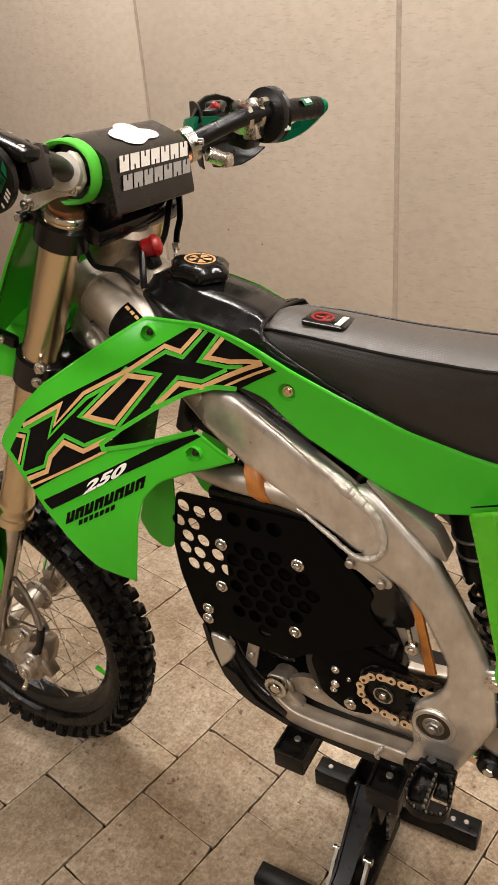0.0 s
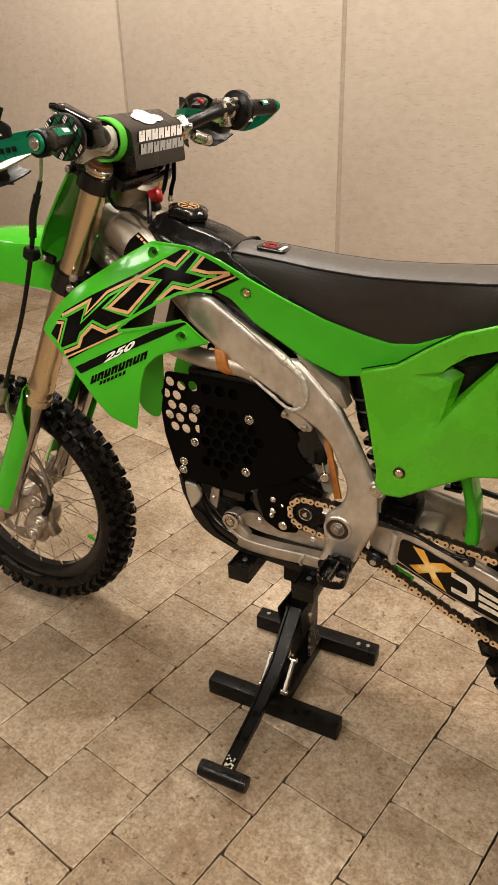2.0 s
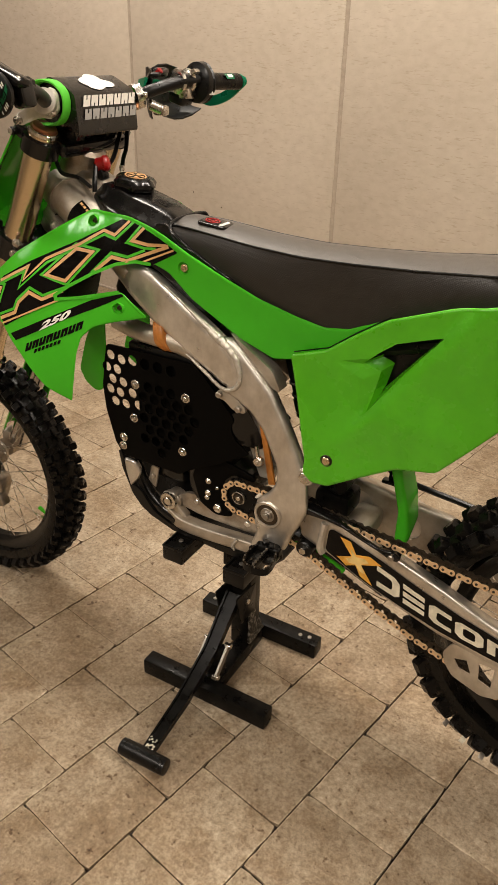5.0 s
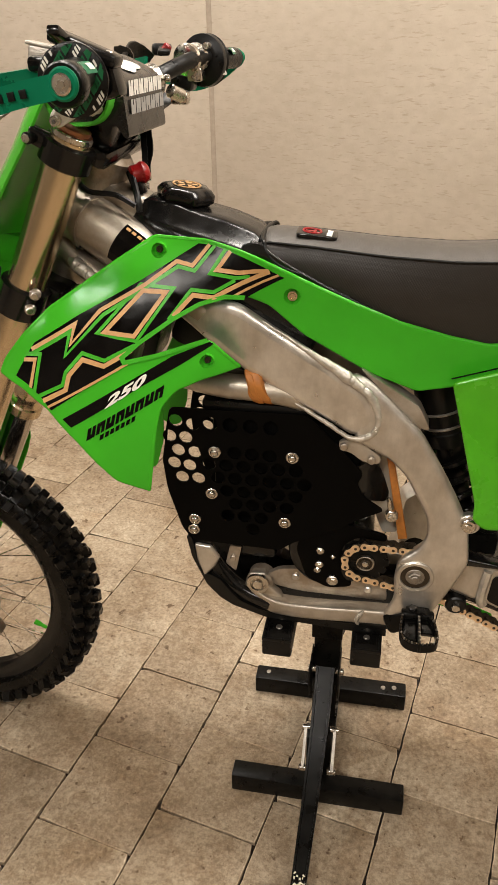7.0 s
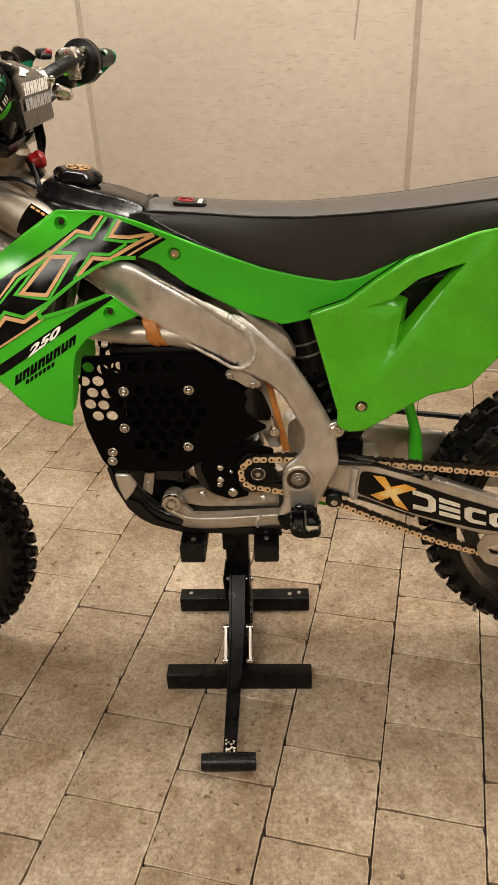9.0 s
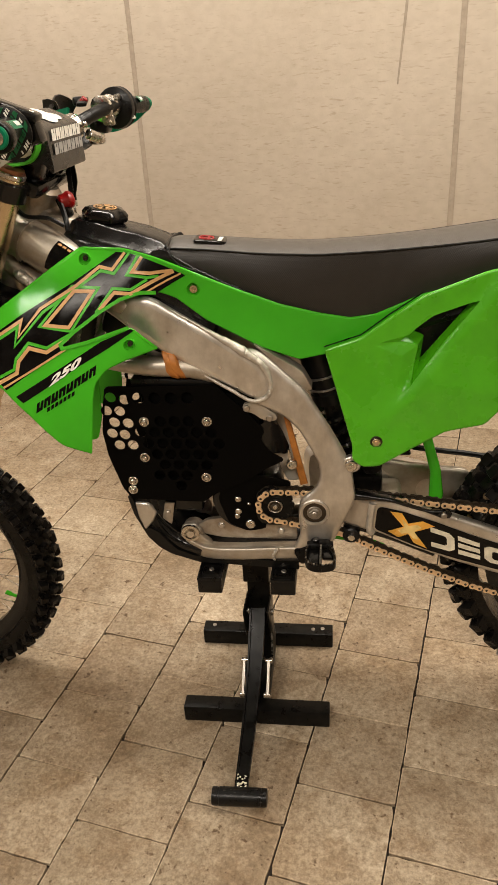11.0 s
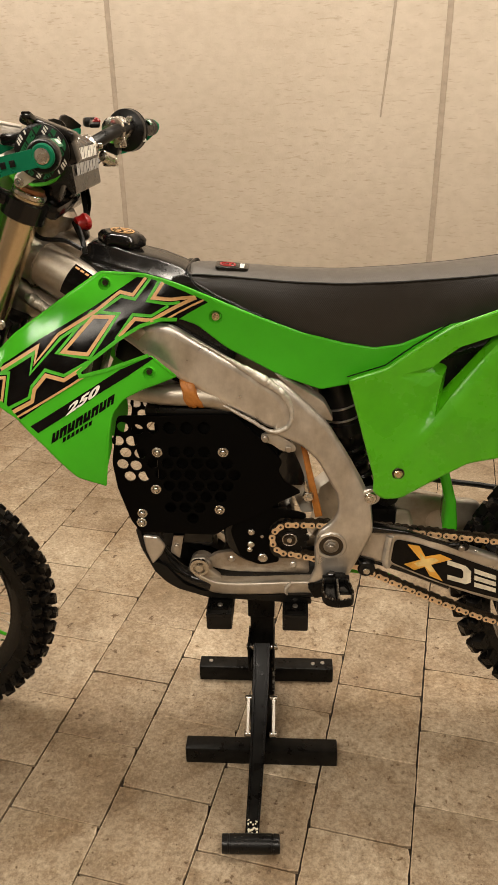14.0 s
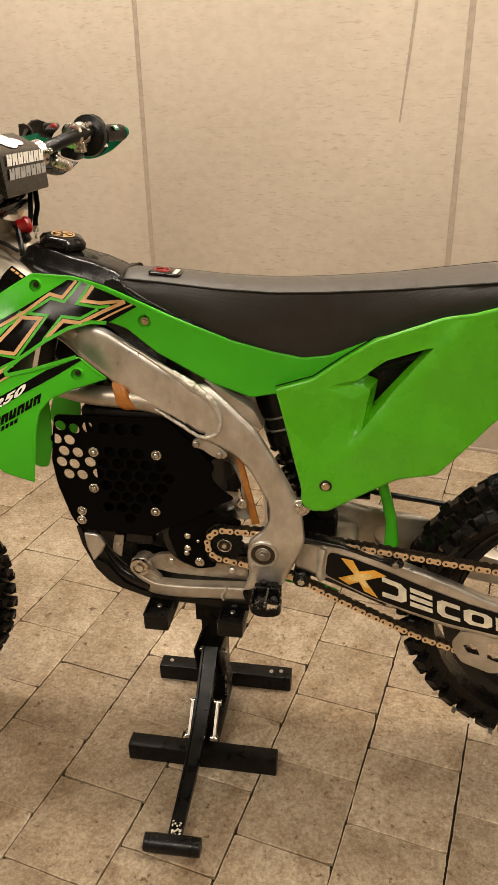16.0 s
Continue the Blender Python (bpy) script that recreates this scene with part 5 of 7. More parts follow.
LOGO = [(-0.596, 0.959), (-0.581, 0.986), (-0.569, 1.004), (-0.508, 1.040), (-0.422, 1.083), (-0.351, 1.123), (-0.330, 1.119), (-0.229, 1.076), (-0.290, 1.043), (-0.312, 1.051), (-0.341, 1.046), (-0.373, 1.032), (-0.414, 1.012), (-0.435, 0.993), (-0.438, 0.979), (-0.539, 0.919), (-0.556, 0.938), (-0.576, 0.951)]
GOLD_LINES = [
    ([(-0.572, 0.996), (-0.509, 1.031), (-0.514, 1.005), (-0.476, 1.047), (-0.417, 1.077), (-0.378, 1.103), (-0.357, 1.096), (-0.336, 1.121)], 0.0052),
    ([(-0.550, 0.932), (-0.518, 0.947), (-0.514, 0.966), (-0.496, 0.986), (-0.467, 0.976), (-0.431, 0.994)], 0.0062),
    ([(-0.379, 1.033), (-0.354, 1.058), (-0.327, 1.052), (-0.289, 1.068), (-0.250, 1.084)], 0.0062),
    ([(-0.307, 1.111), (-0.324, 1.088), (-0.294, 1.082), (-0.252, 1.085)], 0.0058),
    ([(-0.237, 1.080), (-0.305, 1.049)], 0.0035),
    ([(-0.543, 0.924), (-0.436, 0.977)], 0.0035),
    ([(-0.583, 0.982), (-0.565, 0.984), (-0.570, 0.948)], 0.0048),
]
GREEN_LINES = [
    [(-0.572, 0.990), (-0.516, 1.021), (-0.521, 0.990), (-0.472, 1.041), (-0.421, 1.070), (-0.376, 1.096), (-0.354, 1.089), (-0.329, 1.119)],
    [(-0.556, 0.938), (-0.523, 0.953), (-0.519, 0.970), (-0.497, 0.994), (-0.467, 0.983), (-0.428, 1.000)],
    [(-0.385, 1.029), (-0.357, 1.065), (-0.327, 1.059), (-0.299, 1.072)],
    [(-0.314, 1.114), (-0.333, 1.084), (-0.299, 1.075), (-0.279, 1.076)],
    [(-0.582, 0.989), (-0.558, 0.991), (-0.564, 0.942)],
]
BAND = [(-0.523, 0.907), (-0.454, 0.942), (-0.422, 0.958), (-0.379, 0.979), (-0.330, 0.992), (-0.325, 0.988), (-0.367, 0.966), (-0.418, 0.943), (-0.511, 0.895)]


def glyph(ch, o, e1, e2, surf, lift):
    """A bold character of the built-in font, laid slanting on a bent surface: o its corner, e1 and e2 its width and height."""
    cu = bpy.data.curves.new("glyph", "FONT")
    cu.body, cu.offset, cu.fill_mode = ch, 0.045, "FRONT"
    ob = new("glyph", cu)
    bpy.context.view_layer.update()
    me = bpy.data.meshes.new_from_object(ob.evaluated_get(bpy.context.evaluated_depsgraph_get()))
    bpy.data.objects.remove(ob)
    bm = bmesh.new()
    bm.from_mesh(me)
    bpy.data.meshes.remove(me)
    for v in bm.verts:
        x, z = o + e1 * v.co.x * 1.42 + e2 * v.co.y
        v.co = Vector((x, surf(x, z) - lift, z))
    return bm


CUPS = ((-0.404, 1.117, 0.0100, 0), (-0.334, 0.964, 0.0100, 0), (-0.217, 1.049, 0.0122, 1))


def ring_at(c, r, hole):
    return lathe(c, (c[0], c[1] - 0.002, c[2]), [(0, r), (0.0012, r), (0.002, r * 0.85), (0.002, hole), (0.0006, hole * 0.9)], 16)


def bodywork(side):
    f = (lambda b: b) if side < 0 else mirrored
    sh = part("shroud", f(shell(rounded(TANK_EDGE + SHROUD_EDGE, 0.007), shroud_y, 0.004, 0.012, holes=[[(x + a, z + b) for a, b in circle(r, 20)] for x, z, r, _ in CUPS], dome=(0.0045, 0.0035))), GREEN, MOTO, "glossy green plastic shroud and tank cover with black and gold graphics", 50)
    part("logo_field", f(decal(LOGO, shroud_y, 0.0011, 0.011)), INK_BLACK, sh, "glossy black angular graphic", 60)
    for pts in GREEN_LINES:
        part("green_line", f(band(pts, 0.0050, shroud_y, 0.0022)), INK_GREEN, sh, "", 0)
    part("green_line", f(band([(-0.424, 1.077), (-0.380, 1.069), (-0.426, 1.005), (-0.478, 1.019)], 0.0045, shroud_y, 0.0022, True)), INK_GREEN, sh, "", 0)
    for pts, w in GOLD_LINES:
        part("gold_line", f(band(pts, w, shroud_y, 0.0032)), INK_GOLD, sh, "", 0)
    part("gold_line", f(band([(-0.420, 1.069), (-0.390, 1.065), (-0.429, 1.012), (-0.468, 1.020)], 0.0058, shroud_y, 0.0032, True)), INK_GOLD, sh, "", 0)
    part("rim_line", f(band([(-0.285, 1.0475), (-0.312, 1.0515), (-0.345, 1.0455), (-0.381, 1.0285), (-0.421, 1.0035), (-0.4435, 0.9855), (-0.4405, 0.9785), (-0.400, 0.983), (-0.333, 0.9955)], 0.0062, shroud_y, 0.0036)), INK_GREEN, sh, "green rim round the opening", 0)
    part("lower_stripe", f(decal(BAND, shroud_y, 0.0011, 0.011)), INK_BLACK, sh, "black stripe", 60)
    # the number 250 on the stripe, slanting forwards
    e1, e2 = Vector((0.0166, 0.0090)), Vector((0.0078, 0.0182))
    for k, ch in enumerate("250"):
        o = Vector((-0.4655, 0.9185)) + e1 * k
        part("numeral", f(glyph(ch, o, e1 * 1.34, e2 * 1.30, shroud_y, 0.0024)), INK_WHITE, sh, "white numeral", 0)
    # maker's line below as plain slanted blocks, each with a short slit
    a, b, h = Vector((-0.490, 0.881)), Vector((-0.389, 0.931)), Vector((0.0030, 0.0168))
    d = (b - a) / 8
    for k in range(8):
        p = a + d * k - h * 0.40
        n = [(0, 0), (0.36, 0), (0.36, 0.6), (0.52, 0.6), (0.52, 0), (0.86, 0), (0.86, 1), (0, 1)] if k % 2 else [(0, 0), (0.86, 0), (0.86, 1), (0.52, 1), (0.52, 0.4), (0.36, 0.4), (0.36, 1), (0, 1)]
        part("mark_block", f(decal([tuple(p + d * s + h * t) for s, t in n], shroud_y, 0.0012)), INK_BLACK, sh, "", 0)
    a, d = Vector((-0.474, 0.873)), Vector((0.0060, 0.0028))
    for k in range(7):
        p = a + d * k * 1.15
        part("mark_block", f(decal([tuple(p), tuple(p + d * 0.8), tuple(p + d * 0.8 + h * 0.45), tuple(p + h * 0.45)], shroud_y, 0.0012)), INK_BLACK, sh, "", 0)
    for x, z, r, gold in CUPS:
        y = shroud_y(x, z)
        part("bolt_cup", f(lathe((x, y, z), (x, y + 0.010, z), [(0.010, r * 0.6), (0.0095, r * 1.10), (0.0005, r * 1.12), (0.0, r * 1.02), (0.001, r * 0.97), (0.007, r * 0.80), (0.0072, 0.002)], 24)), GREEN, sh)
        part("shroud_bolt", f(joined(rod((x, y + 0.008, z), (x, y + 0.0035 - 0.002 * gold, z), r * (0.50 + 0.16 * gold), 18, 0.001), ring_at((x, y + 0.0032 - 0.002 * gold, z), r * 0.40, r * 0.22))), GOLD_FORK if gold else DARK_CHAIN, sh)

    sp = part("side_panel", f(shell(rounded(SIDE, 0.008), side_y, 0.004, 0.0055, holes=[rounded(DUCT, 0.0025)], dome=(0.006, 0.0045), cuts=[(FOLD_EDGE, FOLD_FOOT), (FOLD_EDGE, LIP_PEAK), (FOLD_FRONT, FOLD_EDGE), (FOLD_FRONT, LIP_TOP), (FOLD_FOOT, LIP_FOOT), (LIP_FOOT, DUCT[3]), ((0.1195, 0.9457), (0.1575, 0.9567))])), GREEN_SIDE, MOTO, "green plastic side panel with an air duct, lightly scuffed", 22)
    lip = [(x, side_y(x, z) + 0.001, z) for x, z in ((0.164, 0.9525), LIP_TOP, (0.176, 0.944), LIP_PEAK, (0.187, 0.905), LIP_FOOT)]
    part("duct_wall", f(loft([lip, [(x + a, y + b, z + c) for (x, y, z), (a, b, c) in zip(lip, ((0.024, 0.020, 0.012), (0.026, 0.022, 0.010), (0.022, 0.026, 0.008), (0.012, 0.030, 0.006), (0.012, 0.022, 0.006), (0.008, 0.008, 0.008)))]], closed=False, caps=False)), GREEN_SIDE, sp, "", 20)
    # no real gap here: its shade is drawn as a thin black band
    part("panel_gap", f(band([(0.0205, 0.9338), (0.050, 0.9437), (0.0885, 0.9565), (0.1385, 0.9945), (0.197, 1.0345)], 0.0024, lambda x, z: min(shroud_y(x, z), -0.080) - 0.0025, 0.0)), BLACK, sp, "black band painting the gap's shade along the panel's edge", 0)
    part("duct_lining", f(shell(rounded([(0.14, 0.96), (0.20, 1.01), (0.31, 1.04), (0.30, 1.0), (0.19, 0.85), (0.16, 0.85)], 0.006), lambda x, z: -0.055, 0.003)), BLACK, sp, "dark inside of the air duct")
    part("duct_ramp", f(loft([[(0.180, side_y(0.18, 0.868) + 0.003, 0.866), (0.186, -0.074, 0.890), (0.178, -0.068, 0.875)], [(0.296, side_y(0.296, 1.028) + 0.003, 1.024), (0.284, -0.074, 1.014), (0.274, -0.068, 1.000)]], closed=True)), GREEN_SIDE, sp)
    x, z = 0.12, 0.757
    y = side_y(x, z)
    part("bolt_ring", f(lathe((x, y + 0.002, z), (x, y - 0.002, z), [(0, 0.0112), (0.003, 0.0118), (0.004, 0.0108), (0.003, 0.0095), (0.0028, 0.002)], 24)), DARK_CHAIN, sp)
    part("panel_bolt", f(joined(rod((x, y, z), (x, y - 0.005, z), 0.0082, 18, 0.002), rod((x, y - 0.004, z), (x, y - 0.0062, z), 0.004, 6, 0.0004))), GOLD_FORK, sp)


SIDE = [(0.021, 0.934), (0.09, 0.957), (0.14, 0.995), (0.197, 1.034), (0.299, 1.073), (0.40, 1.101), (0.50, 1.124), (0.60, 1.146), (0.66, 1.14), (0.60, 1.06), (0.52, 0.99), (0.407, 0.892), (0.319, 0.790), (0.249, 0.776), (0.18, 0.737), (0.127, 0.705), (0.094, 0.703), (0.074, 0.718), (0.075, 0.745), (0.044, 0.854)]
FOLD_FRONT, FOLD_EDGE, FOLD_FOOT = (0.122, 0.937), (0.163, 0.921), (0.151, 0.803)
LIP_TOP, LIP_PEAK, LIP_FOOT = (0.160, 0.948), (0.1925, 0.940), (0.180, 0.866)
DUCT = [LIP_TOP, (0.188, 0.975), (0.216, 0.997), (0.294, 1.025), (0.237, 0.950), LIP_FOOT, LIP_PEAK]


def side_y(x, z):
    base = -0.100 - 0.14 * (0.95 - z) * smoothstep(0.0, 0.25, 1.02 - z) + 0.05 * max(0, x - 0.35)
    # beyond the crease that climbs from the low front to the rear, the panel stands proud
    d = ((x - 0.156) * (1.058 - 0.812) - (z - 0.812) * (0.333 - 0.156)) / 0.303
    crease = -0.014 * smoothstep(-0.026, 0.006, d) * smoothstep(0.775, 0.87, z) * (1 - smoothstep(0.05, 0.32, d))
    # before the duct the panel folds inwards in two facets that meet in an edge
    over = lambda a, b: ((b[0] - a[0]) * (z - a[1]) - (b[1] - a[1]) * (x - a[0])) / math.dist(a, b)
    top = min(0.32 * over(FOLD_FRONT, FOLD_EDGE), 0.7 * (0.009 - over(FOLD_FRONT, LIP_TOP)))
    rear = min(0.32 * over(FOLD_EDGE, FOLD_FOOT), 0.7 * over(FOLD_FOOT, LIP_FOOT), 0.7 * (0.009 - over(FOLD_FRONT, LIP_TOP)))
    return base + crease + max(0.0, min(max(top, rear), 0.8 * over(LIP_FOOT, DUCT[3]), 0.8 * over(DUCT[3], DUCT[2])))


for side in (-1, 1):
    f = (lambda b: b) if side < 0 else mirrored
    part("inner_duct_panel", f(shell(rounded([(-0.505, 0.775), (-0.480, 0.85), (-0.44, 0.93), (-0.425, 0.90), (-0.430, 0.79), (-0.446, 0.735), (-0.465, 0.732), (-0.49, 0.746)], 0.008), lambda x, z: -0.080, 0.003)), GREEN, MOTO, "green plastic inner duct panel")
bodywork(-1)
bodywork(1)

# ---- tank cover, cap, seat ----
def tank_row(x, hw, zt, zs, low):
    half = [(-hw * 1.12, low), (-hw * 1.08, zs - 0.014), (-hw * 1.0, zs - 0.002), (-hw * 0.93, zs + 0.001), (-hw * 0.72, zs + (zt - zs) * 0.42), (-hw * 0.60, zt - 0.003), (-hw * 0.54, zt), (-hw * 0.2, zt + 0.001)]
    return [(x, y, z) for y, z in half] + [(x, -y, z) for y, z in reversed(half)]


part("tank_cover", loft([tank_row(-0.468, 0.036, 1.150, 1.140, 1.09), tank_row(-0.455, 0.046, 1.166, 1.150, 1.09), tank_row(-0.435, 0.056, 1.170, 1.148, 1.08), tank_row(-0.40, 0.068, 1.165, 1.140, 1.07), tank_row(-0.36, 0.074, 1.152, 1.130, 1.06), tank_row(-0.32, 0.072, 1.142, 1.119, 1.05), tank_row(-0.280, 0.068, 1.127, 1.106, 1.03), tank_row(-0.266, 0.066, 1.114, 1.100, 1.02), tank_row(-0.235, 0.062, 1.098, 1.082, 1.0), tank_row(-0.20, 0.060, 1.075, 1.06, 0.98)]), BLACK_TANK, MOTO, "black plastic tank cover with satin sheen", 38)
for f in (lambda b: b, mirrored):
    part("tank_shoulder", f(shell(rounded([(-0.292, 1.117), (-0.274, 1.121), (-0.261, 1.117), (-0.252, 1.108), (-0.239, 1.100), (-0.2165, 1.086), (-0.17, 1.062), (-0.10, 1.031), (-0.13, 1.038), (-0.22, 1.070), (-0.30, 1.102)], 0.003), lambda x, z: -0.0705 + 0.35 * max(0.0, z - 1.105), 0.012, 0.012, dome=(0.003, 0.003))), BLACK_TANK, MOTO, "black plastic shoulder that runs back along the seat", 40)
cap_m = pose(-0.394, 0.006, 1.160, 0, 9, 0)
cap_rows = []
for h, r in ((0, 0.036), (0.004, 0.041), (0.014, 0.042), (0.021, 0.036), (0.024, 0.027)):
    cap_rows.append([tuple(cap_m @ Vector((r * (1 + 0.07 * math.cos(6 * a)) * math.cos(a), r * (1 + 0.07 * math.cos(6 * a)) * math.sin(a), h))) for a in (2 * math.pi * k / 48 for k in range(48))])
cap = part("fuel_cap", loft(cap_rows), BLACK_GLOSS, MOTO, "glossy black filler cap with gold emblem", 45)
em = joined(*[loft([[tuple(cap_m @ Vector((r * math.cos(a), r * math.sin(a), 0.0245 + dz))) for a in np.linspace(s, e, 9)] for r, dz in ((r0, 0), (r0, 0.0008), (r1, 0.0008), (r1, 0))], closed=False, caps=False) for r0, r1, s, e in ((0.019, 0.022, 0, 2.0), (0.019, 0.022, 2.1, 4.1), (0.019, 0.022, 4.2, 6.2), (0.004, 0.016, 0.1, 0.75), (0.005, 0.016, 1.2, 2.0), (0.004, 0.015, 2.6, 3.3), (0.005, 0.016, 3.9, 4.5), (0.004, 0.016, 5.1, 5.8))])
part("cap_emblem", em, INK_GOLD, cap, "gold abstract emblem", 0)

ZT = [(-0.275, 1.118), (-0.26, 1.122), (-0.2, 1.119), (-0.09, 1.109), (0.01, 1.105), (0.11, 1.109), (0.22, 1.117), (0.32, 1.128), (0.41, 1.138), (0.60, 1.162), (0.78, 1.18)]
ZB = [(-0.275, 1.085), (-0.221, 1.068), (-0.141, 1.036), (-0.06, 1.003), (0.013, 0.984), (0.075, 0.974), (0.116, 0.980), (0.2, 1.018), (0.299, 1.063), (0.4, 1.090), (0.60, 1.135), (0.78, 1.16)]
WT = [(-0.275, 0.044), (-0.2, 0.050), (0.0, 0.054), (0.2, 0.060), (0.4, 0.072), (0.6, 0.08), (0.78, 0.075)]
WB = [(-0.275, 0.060), (-0.1, 0.066), (0.08, 0.060), (0.2, 0.068), (0.4, 0.085), (0.6, 0.09), (0.78, 0.08)]


def seat():
    xs = [-0.278, -0.274, -0.268, -0.255] + list(np.arange(-0.24, 0.79, 0.02))
    side_rows, top_rows, pip = [], [], []
    for k, x in enumerate(xs):
        nose = (0.62, 0.88, 0.97, 1.0)[min(k, 3)]
        zt, zb, wt, wb = lerp_table(ZT, x), lerp_table(ZB, x), lerp_table(WT, x) * (0.6 + 0.4 * nose), lerp_table(WB, x)
        zt = zb + (zt - zb) * nose
        rows = [(x, -wb, zb), (x, -wb - 0.001, zb + (zt - zb) * 0.35), (x, -wt * 0.4 - wb * 0.6 - 0.003, zb + (zt - zb) * 0.7), (x, -wt - 0.002, zt - 0.006)]
        side_rows.append(rows)
        top_rows.append([(x, -wt - 0.002, zt - 0.006), (x, -wt * 0.8, zt - 0.001), (x, -wt * 0.4, zt + 0.004), (x, 0, zt + 0.006), (x, wt * 0.4, zt + 0.004), (x, wt * 0.8, zt - 0.001), (x, wt + 0.002, zt - 0.006)])
        pip.append((x, -wt - 0.003, zt - 0.006))
    body = part("seat", joined(loft([r + [(x, -y, z) for x, y, z in reversed(r)] for r in side_rows])), VINYL_SIDE, MOTO, "black vinyl seat with grey top and stitched edge", 50)
    part("seat_top", loft(top_rows, closed=False), VINYL_TOP, body, "grey vinyl seat top", 60)
    for s in (-1, 1):
        part("piping", tube([(x, -s * y, z) for x, y, z in pip], 0.0022, 6), BLACK, body)
    # raised nose edge; its black also paints the shadow along the seam
    low = [(-0.262, -0.060, 1.119), (-0.259, -0.066, 1.111), (-0.2495, -0.0695, 1.098), (-0.233, -0.0705, 1.087), (-0.208, -0.0710, 1.078)]
    fr = list(reversed(low)) + [(-0.2670, -0.046, 1.1205), (-0.2685, -0.020, 1.1228), (-0.2685, 0.020, 1.1228), (-0.2670, 0.046, 1.1205)] + [(x, -y, z) for x, y, z in low]
    part("seat_seam", tube(fr, 0.0030, 8, 5, [0.35 + 0.65 * min(1.0, 4.0 * min(k, 65 - k) / 65) for k in range(66)]), BLACK, body, "raised edge round the seat's nose, black for the seam's shadow too")
    def badge_base(bx, bz):
        out = rounded([(-0.030, -0.024), (0.030, -0.021), (0.030, 0.021), (-0.030, 0.024)], 0.009, 5)
        return loft([[(bx + x * k, -0.012 + y * k, bz + 0.0048 - 0.105 * x * k + h) for x, y in out] for k, h in ((1.0, -0.004), (1.0, 0.0008), (0.95, 0.0016))])
    bx, bz = -0.19, lerp_table(ZT, -0.19)
    badge = part("seat_badge", badge_base(bx, bz), BLACK_TANK, body, "black rounded badge with a red ring and white marks")
    lift = lambda x: bz + 0.0068 - 0.105 * x
    rim = [(0.0135 * math.cos(a) - 0.008, 0.0125 * math.sin(a)) for a in (2 * math.pi * k / 28 for k in range(28))]
    part("badge_ring", sweep([(bx + x, -0.012 + y, lift(x)) for x, y in rim + rim[:1]], circle(0.0016, 6)), RED, badge, "red oval ring")
    for x, y, a, b in ((-0.012, 0.0, 0.012, 0.004), (-0.004, 0.004, 0.004, 0.009), (-0.004, -0.005, 0.004, 0.006)):
        part("badge_mark", box((bx + x, -0.012 + y, lift(x) - 0.0003), (a, b, 0.001), 0.0003, (0, 6, 0)), RED, badge, "red mark")
    for k in range(4):
        part("badge_mark", box((bx + 0.018, -0.0245 + 0.0082 * k, lift(0.018) - 0.0003), (0.008, 0.0066, 0.001), 0.0003, (0, 6, 0)), INK_WHITE, badge, "white mark")


seat()
part("rear_fender", thicken(loft([[(x, y, z - 0.05 * (y / w) ** 2) for y in (-w, -w * 0.6, 0, w * 0.6, w)] for x, w, z in ((0.55, 0.08, 1.10), (0.75, 0.085, 1.16), (0.95, 0.08, 1.19), (1.10, 0.06, 1.20))], closed=False), 0.004), GREEN_SIDE, MOTO, "green plastic rear mudguard")
part("subframe", joined(tube([(0.0, -0.05, 0.93), (0.2, -0.055, 0.97), (0.55, -0.05, 1.08)], 0.012, 8, 4), tube([(0.0, 0.05, 0.93), (0.2, 0.055, 0.97), (0.55, 0.05, 1.08)], 0.012, 8, 4), box((0.13, 0, 0.93), (0.2, 0.09, 0.10), 0.02)), BLACK, MOTO, "black airbox and subframe")
for yy in (-0.105, 0.105):
    part("radiator_cover", box((-0.47, yy, 0.96), (0.035, 0.10, 0.20), 0.008, (0, 18, 0)), BLACK, MOTO, "black cooling louvre block")
part("under_tank", box((-0.30, 0, 0.97), (0.22, 0.11, 0.12), 0.02, (0, 22, 0)), BLACK, MOTO)

# ---- fork, clamps, number plate, front mudguard ----
FORK_A, FORK_B = Vector((-0.515, -0.107, 1.266)), Vector((-0.948, -0.107, 0.374))
FD = (FORK_B - FORK_A).normalized()
FLEN = (FORK_B - FORK_A).length


